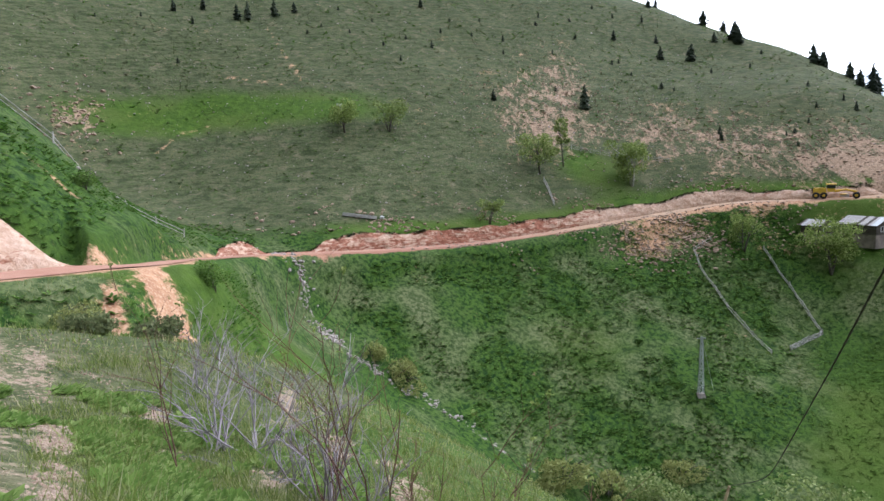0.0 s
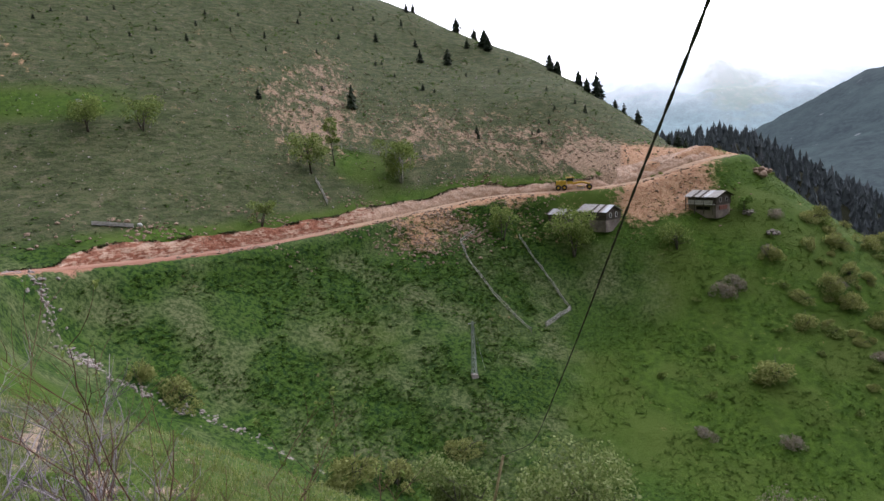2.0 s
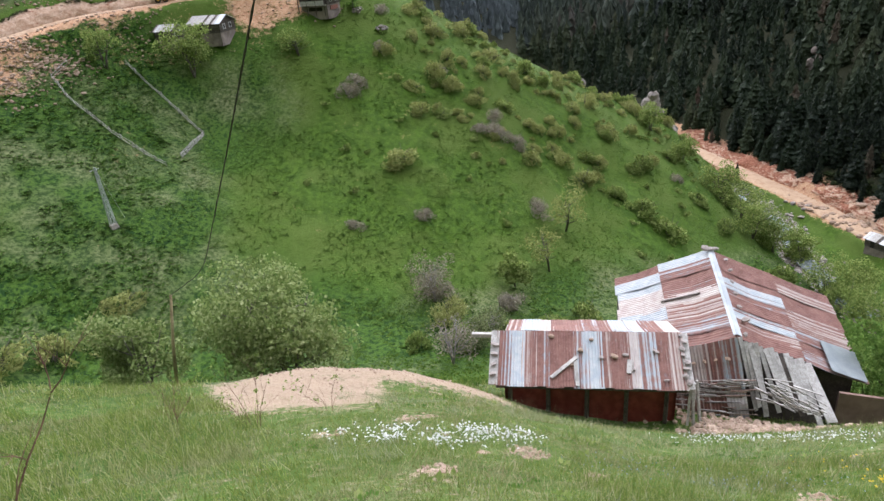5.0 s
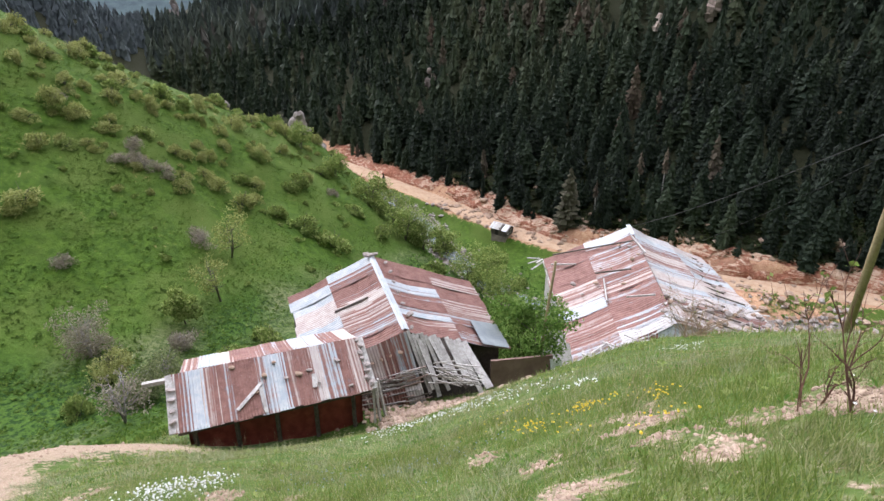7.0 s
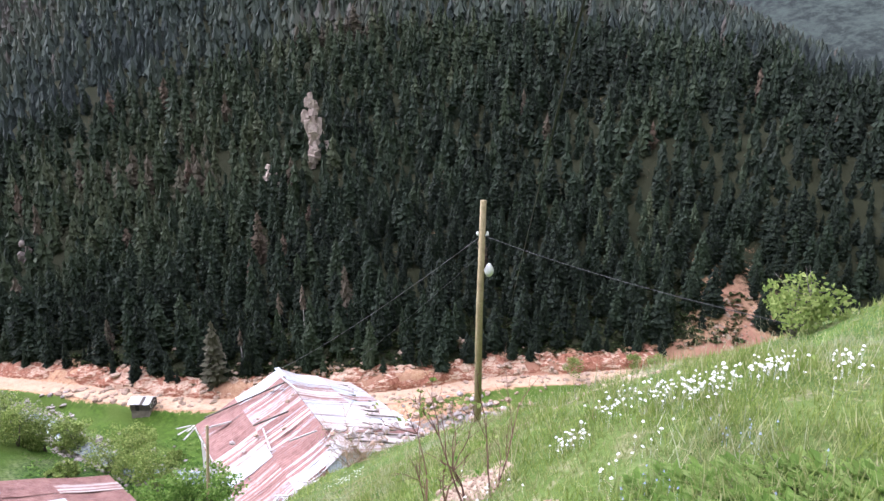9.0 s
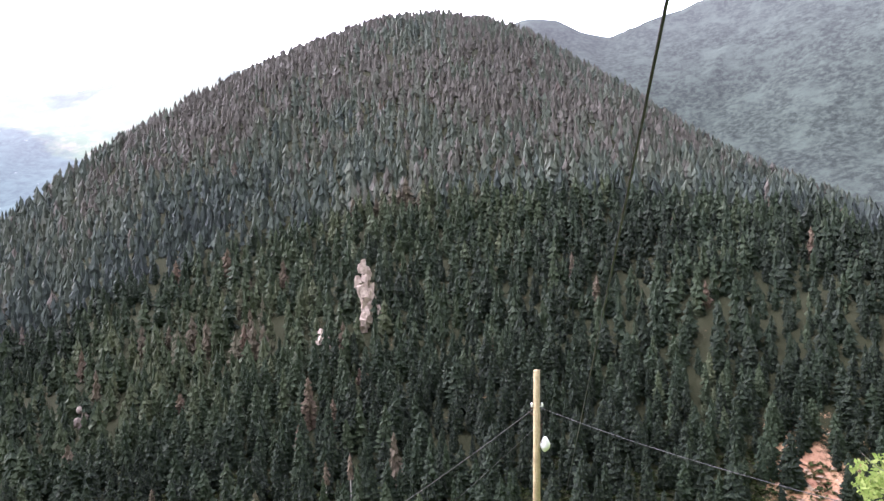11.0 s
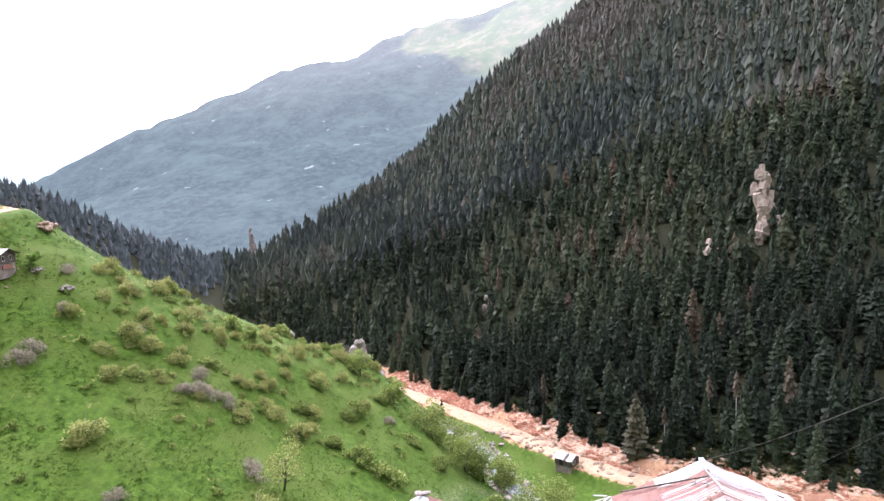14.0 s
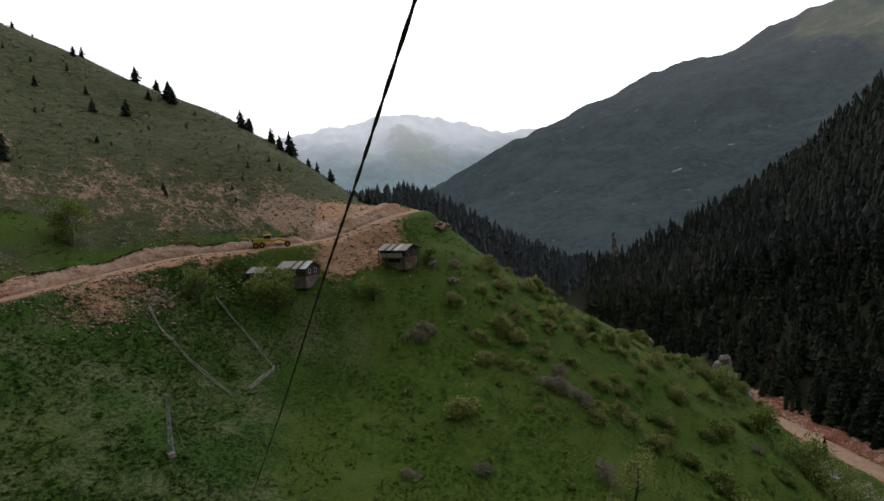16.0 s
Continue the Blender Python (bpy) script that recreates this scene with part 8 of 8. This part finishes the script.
flowers("daisies", [(36, 6.5, 2.5, 0.3, 50), (40, 6.0, 1.2, 0.12, 70), (42, 6.5, 1.2, 0.2, 50), (46, 5.9, 1.5, 0.22, 80), (49.5, 6.3, 1.5, 0.3, 130), (53, 6.2, 1.2, 0.2, 50), (55, 6.5, 1.6, 0.3, 50), (74, 10.2, 2.0, 0.5, 70), (79, 10.4, 2.5, 0.4, 130), (84, 9.8, 2.2, 0.4, 110), (89, 9.0, 2.5, 0.6, 60), (94.5, 7.9, 1.2, 0.2, 40), (104.5, 13.2, 1.0, 0.5, 50)], 0.0125, PETAL_WHITE, "clusters of small white daisies in the grass", 21)
flowers("daisies", [(133, 4.15, 1.8, 0.10, 44), (137, 3.95, 1.8, 0.10, 52), (140.5, 4.05, 1.3, 0.10, 34), (127.8, 3.85, 1.1, 0.07, 32), (144.5, 4.2, 1.2, 0.13, 44), (149.5, 4.4, 1.5, 0.3, 24), (135.5, 3.4, 1.5, 0.1, 7), (132, 3.2, 1.5, 0.1, 7), (121, 3.7, 3, 0.3, 10)], 0.0105, PETAL_WHITE, "white daisies on the grassy rim", 22)
flowers("forget_me_nots", [(136, 2.9, 2, 0.1, 12), (143, 3.3, 1.5, 0.12, 12), (149, 2.7, 3, 0.2, 6), (80, 5.6, 4, 0.4, 60), (66, 5.8, 3, 0.4, 50)], 0.006, PETAL_BLUE, "tiny grey-blue meadow flowers", 24)
flowers("buttercups", [(89.5, 5.8, 0.8, 0.10, 34), (95.2, 6.0, 0.7, 0.12, 44), (98.5, 6.0, 2.0, 0.25, 16), (102.4, 5.6, 0.8, 0.12, 24), (92, 5.4, 2, 0.3, 16), (86, 7, 3, 0.8, 20), (103, 4.5, 2, 0.2, 16)], 0.0115, PETAL_YELLOW, "yellow buttercups in small clumps", 23)


def stones(name, zones, mat, label, seed):
    """Loose stones, joined: zones are bearing, distance, spreads, count, size."""
    rng = np.random.default_rng(seed)
    base = bmesh.new()
    bmesh.ops.create_icosphere(base, subdivisions=1, radius=1.0)
    bv = np.array([v.co[:] for v in base.verts])
    bf = np.array([[q.index for q in p.verts] for p in base.faces])
    base.free()
    pos, size = [], []
    for a0, r0, da, dr, n, s in zones:
        a, r = np.radians(rng.normal(a0, da, n)), np.maximum(2.4, rng.normal(r0, dr, n))
        pos.append(np.stack([r * np.sin(a), r * np.cos(a)], 1))
        size.append(s * rng.uniform(0.4, 1.0, n) ** 1.5 * 1.6)
    p, s = np.concatenate(pos), np.concatenate(size)
    bearing, far = polar(p[:, 0], p[:, 1])
    bearing = np.where(bearing > 300, bearing - 360, bearing)
    if name == "gravel":
        ok = (near_bare(p[:, 0], p[:, 1], bearing, far) > 0.3) | (far > 15)
        p, s = p[ok], s[ok]
    if name == "hill_stones":
        ok = along(p[:, 0], p[:, 1], ROAD_A)[0] > 5
        p, s = p[ok], s[ok]
    if name == "road_stones":
        side = along(p[:, 0], p[:, 1], ROAD_V)[0]
        ok = np.where(bearing > 50, (side > -3.2) | (bearing > 104), along(p[:, 0], p[:, 1], ROAD_A)[0] > -3)
        p, s = p[ok], s[ok]
    z = height(p[:, 0], p[:, 1]) + s * 0.15
    n = len(p)
    jit = rng.uniform(0.65, 1.2, (n, len(bv), 1)) * rng.uniform(0.6, 1.2, (n, 1, 3)) * np.array([1, 1, 0.65])
    v = bv[None] * jit * s[:, None, None] + np.column_stack([p, z])[:, None]
    f = (bf[None] + (np.arange(n) * len(bv))[:, None, None]).reshape(-1, 3)
    ob = sheet(name, v.reshape(-1, 3), f, mat, smooth=False)
    tagged(ob, label, "stones", kind="stuff")


stones("scree", [(17, 125.5, 2.0, 1.8, 420, 0.26), (21, 131.5, 1.5, 2.0, 420, 0.3), (26, 139, 2.5, 2.0, 260, 0.24), (10.5, 181, 1.5, 12, 260, 0.26), (24, 164, 4, 7, 460, 0.26), (32, 163, 3.5, 7, 460, 0.26), (14, 166, 2.5, 9, 220, 0.26), (7, 162, 2.5, 9, 240, 0.24), (-28.5, 150, 1.6, 6, 160, 0.42), (38.5, 152, 2.5, 5, 300, 0.26), (8, 122.5, 4, 1.0, 260, 0.22), (0, 113.5, 4, 1.0, 220, 0.2), (15, 133, 3, 1.2, 240, 0.24), (24, 145.5, 3, 1.4, 240, 0.24)], PINK_STONE, "pinkish broken stones on the bare slopes", 31)
stones("hill_stones", [(0, 150, 18, 30, 900, 0.17), (20, 175, 9, 30, 900, 0.2), (-20, 170, 9, 30, 400, 0.17)], PALE_STONE, "scattered small stones on the upper hill", 36)
stones("road_stones", [(0, 112, 9, 2.5, 240, 0.35), (95, 146, 9, 3, 220, 0.6), (112, 130, 10, 5, 300, 0.7), (125, 148, 6, 4, 200, 0.7), (138, 178, 2, 7, 120, 0.6), (82, 160, 4, 6, 200, 0.7)], PINK_STONE, "loose stones along the road cuts", 32)
stones("river_stones", [(80, 158, 1.0, 4, 80, 0.6), (82, 139, 1.2, 4, 90, 0.6), (86, 124, 1.6, 4, 70, 0.5), (117, 125, 4, 5, 200, 0.7)], PALE_STONE, "pale boulders in the stream beds", 33)
stones("gully_stones", [(-14.2, 94, 0.3, 2, 60, 0.26), (-12.4, 89, 0.4, 2, 70, 0.28), (-10.2, 85.5, 0.6, 0.8, 70, 0.28), (-7, 83, 0.9, 0.6, 50, 0.24), (-3, 81.5, 1.2, 0.6, 36, 0.22), (0.5, 80, 1.2, 0.6, 24, 0.22)], PALE_STONE, "brownish stones in the dry gully", 35)
stones("gravel", [(95, 4.5, 22, 1.3, 9000, 0.017), (52, 5.5, 9, 1.0, 4000, 0.022), (122, 3.2, 4, 0.6, 3000, 0.014), (-30, 9, 4, 4, 5200, 0.022), (-8, 11, 6, 2.5, 1800, 0.03), (79, 20.9, 3.5, 0.7, 420, 0.12), (86, 18.4, 2.2, 0.9, 220, 0.10), (-29, 7, 3.5, 1.5, 380, 0.022), (-30, 4.5, 3, 0.8, 320, 0.016), (-4, 8, 4, 2.0, 260, 0.03), (70, 7.0, 5, 1.0, 200, 0.02), (88, 6.2, 4, 1.0, 260, 0.022), (99, 5.5, 4, 1.0, 260, 0.02), (114, 4.6, 4, 0.8, 260, 0.018), (80, 18.5, 4, 1.0, 240, 0.08), (149.6, 6.6, 0.8, 0.9, 300, 0.018), (46, 6.5, 4, 1.0, 180, 0.03), (40, 18, 8, 2, 200, 0.05)], GRAVEL, "pinkish gravel and small stones in the grass", 34)
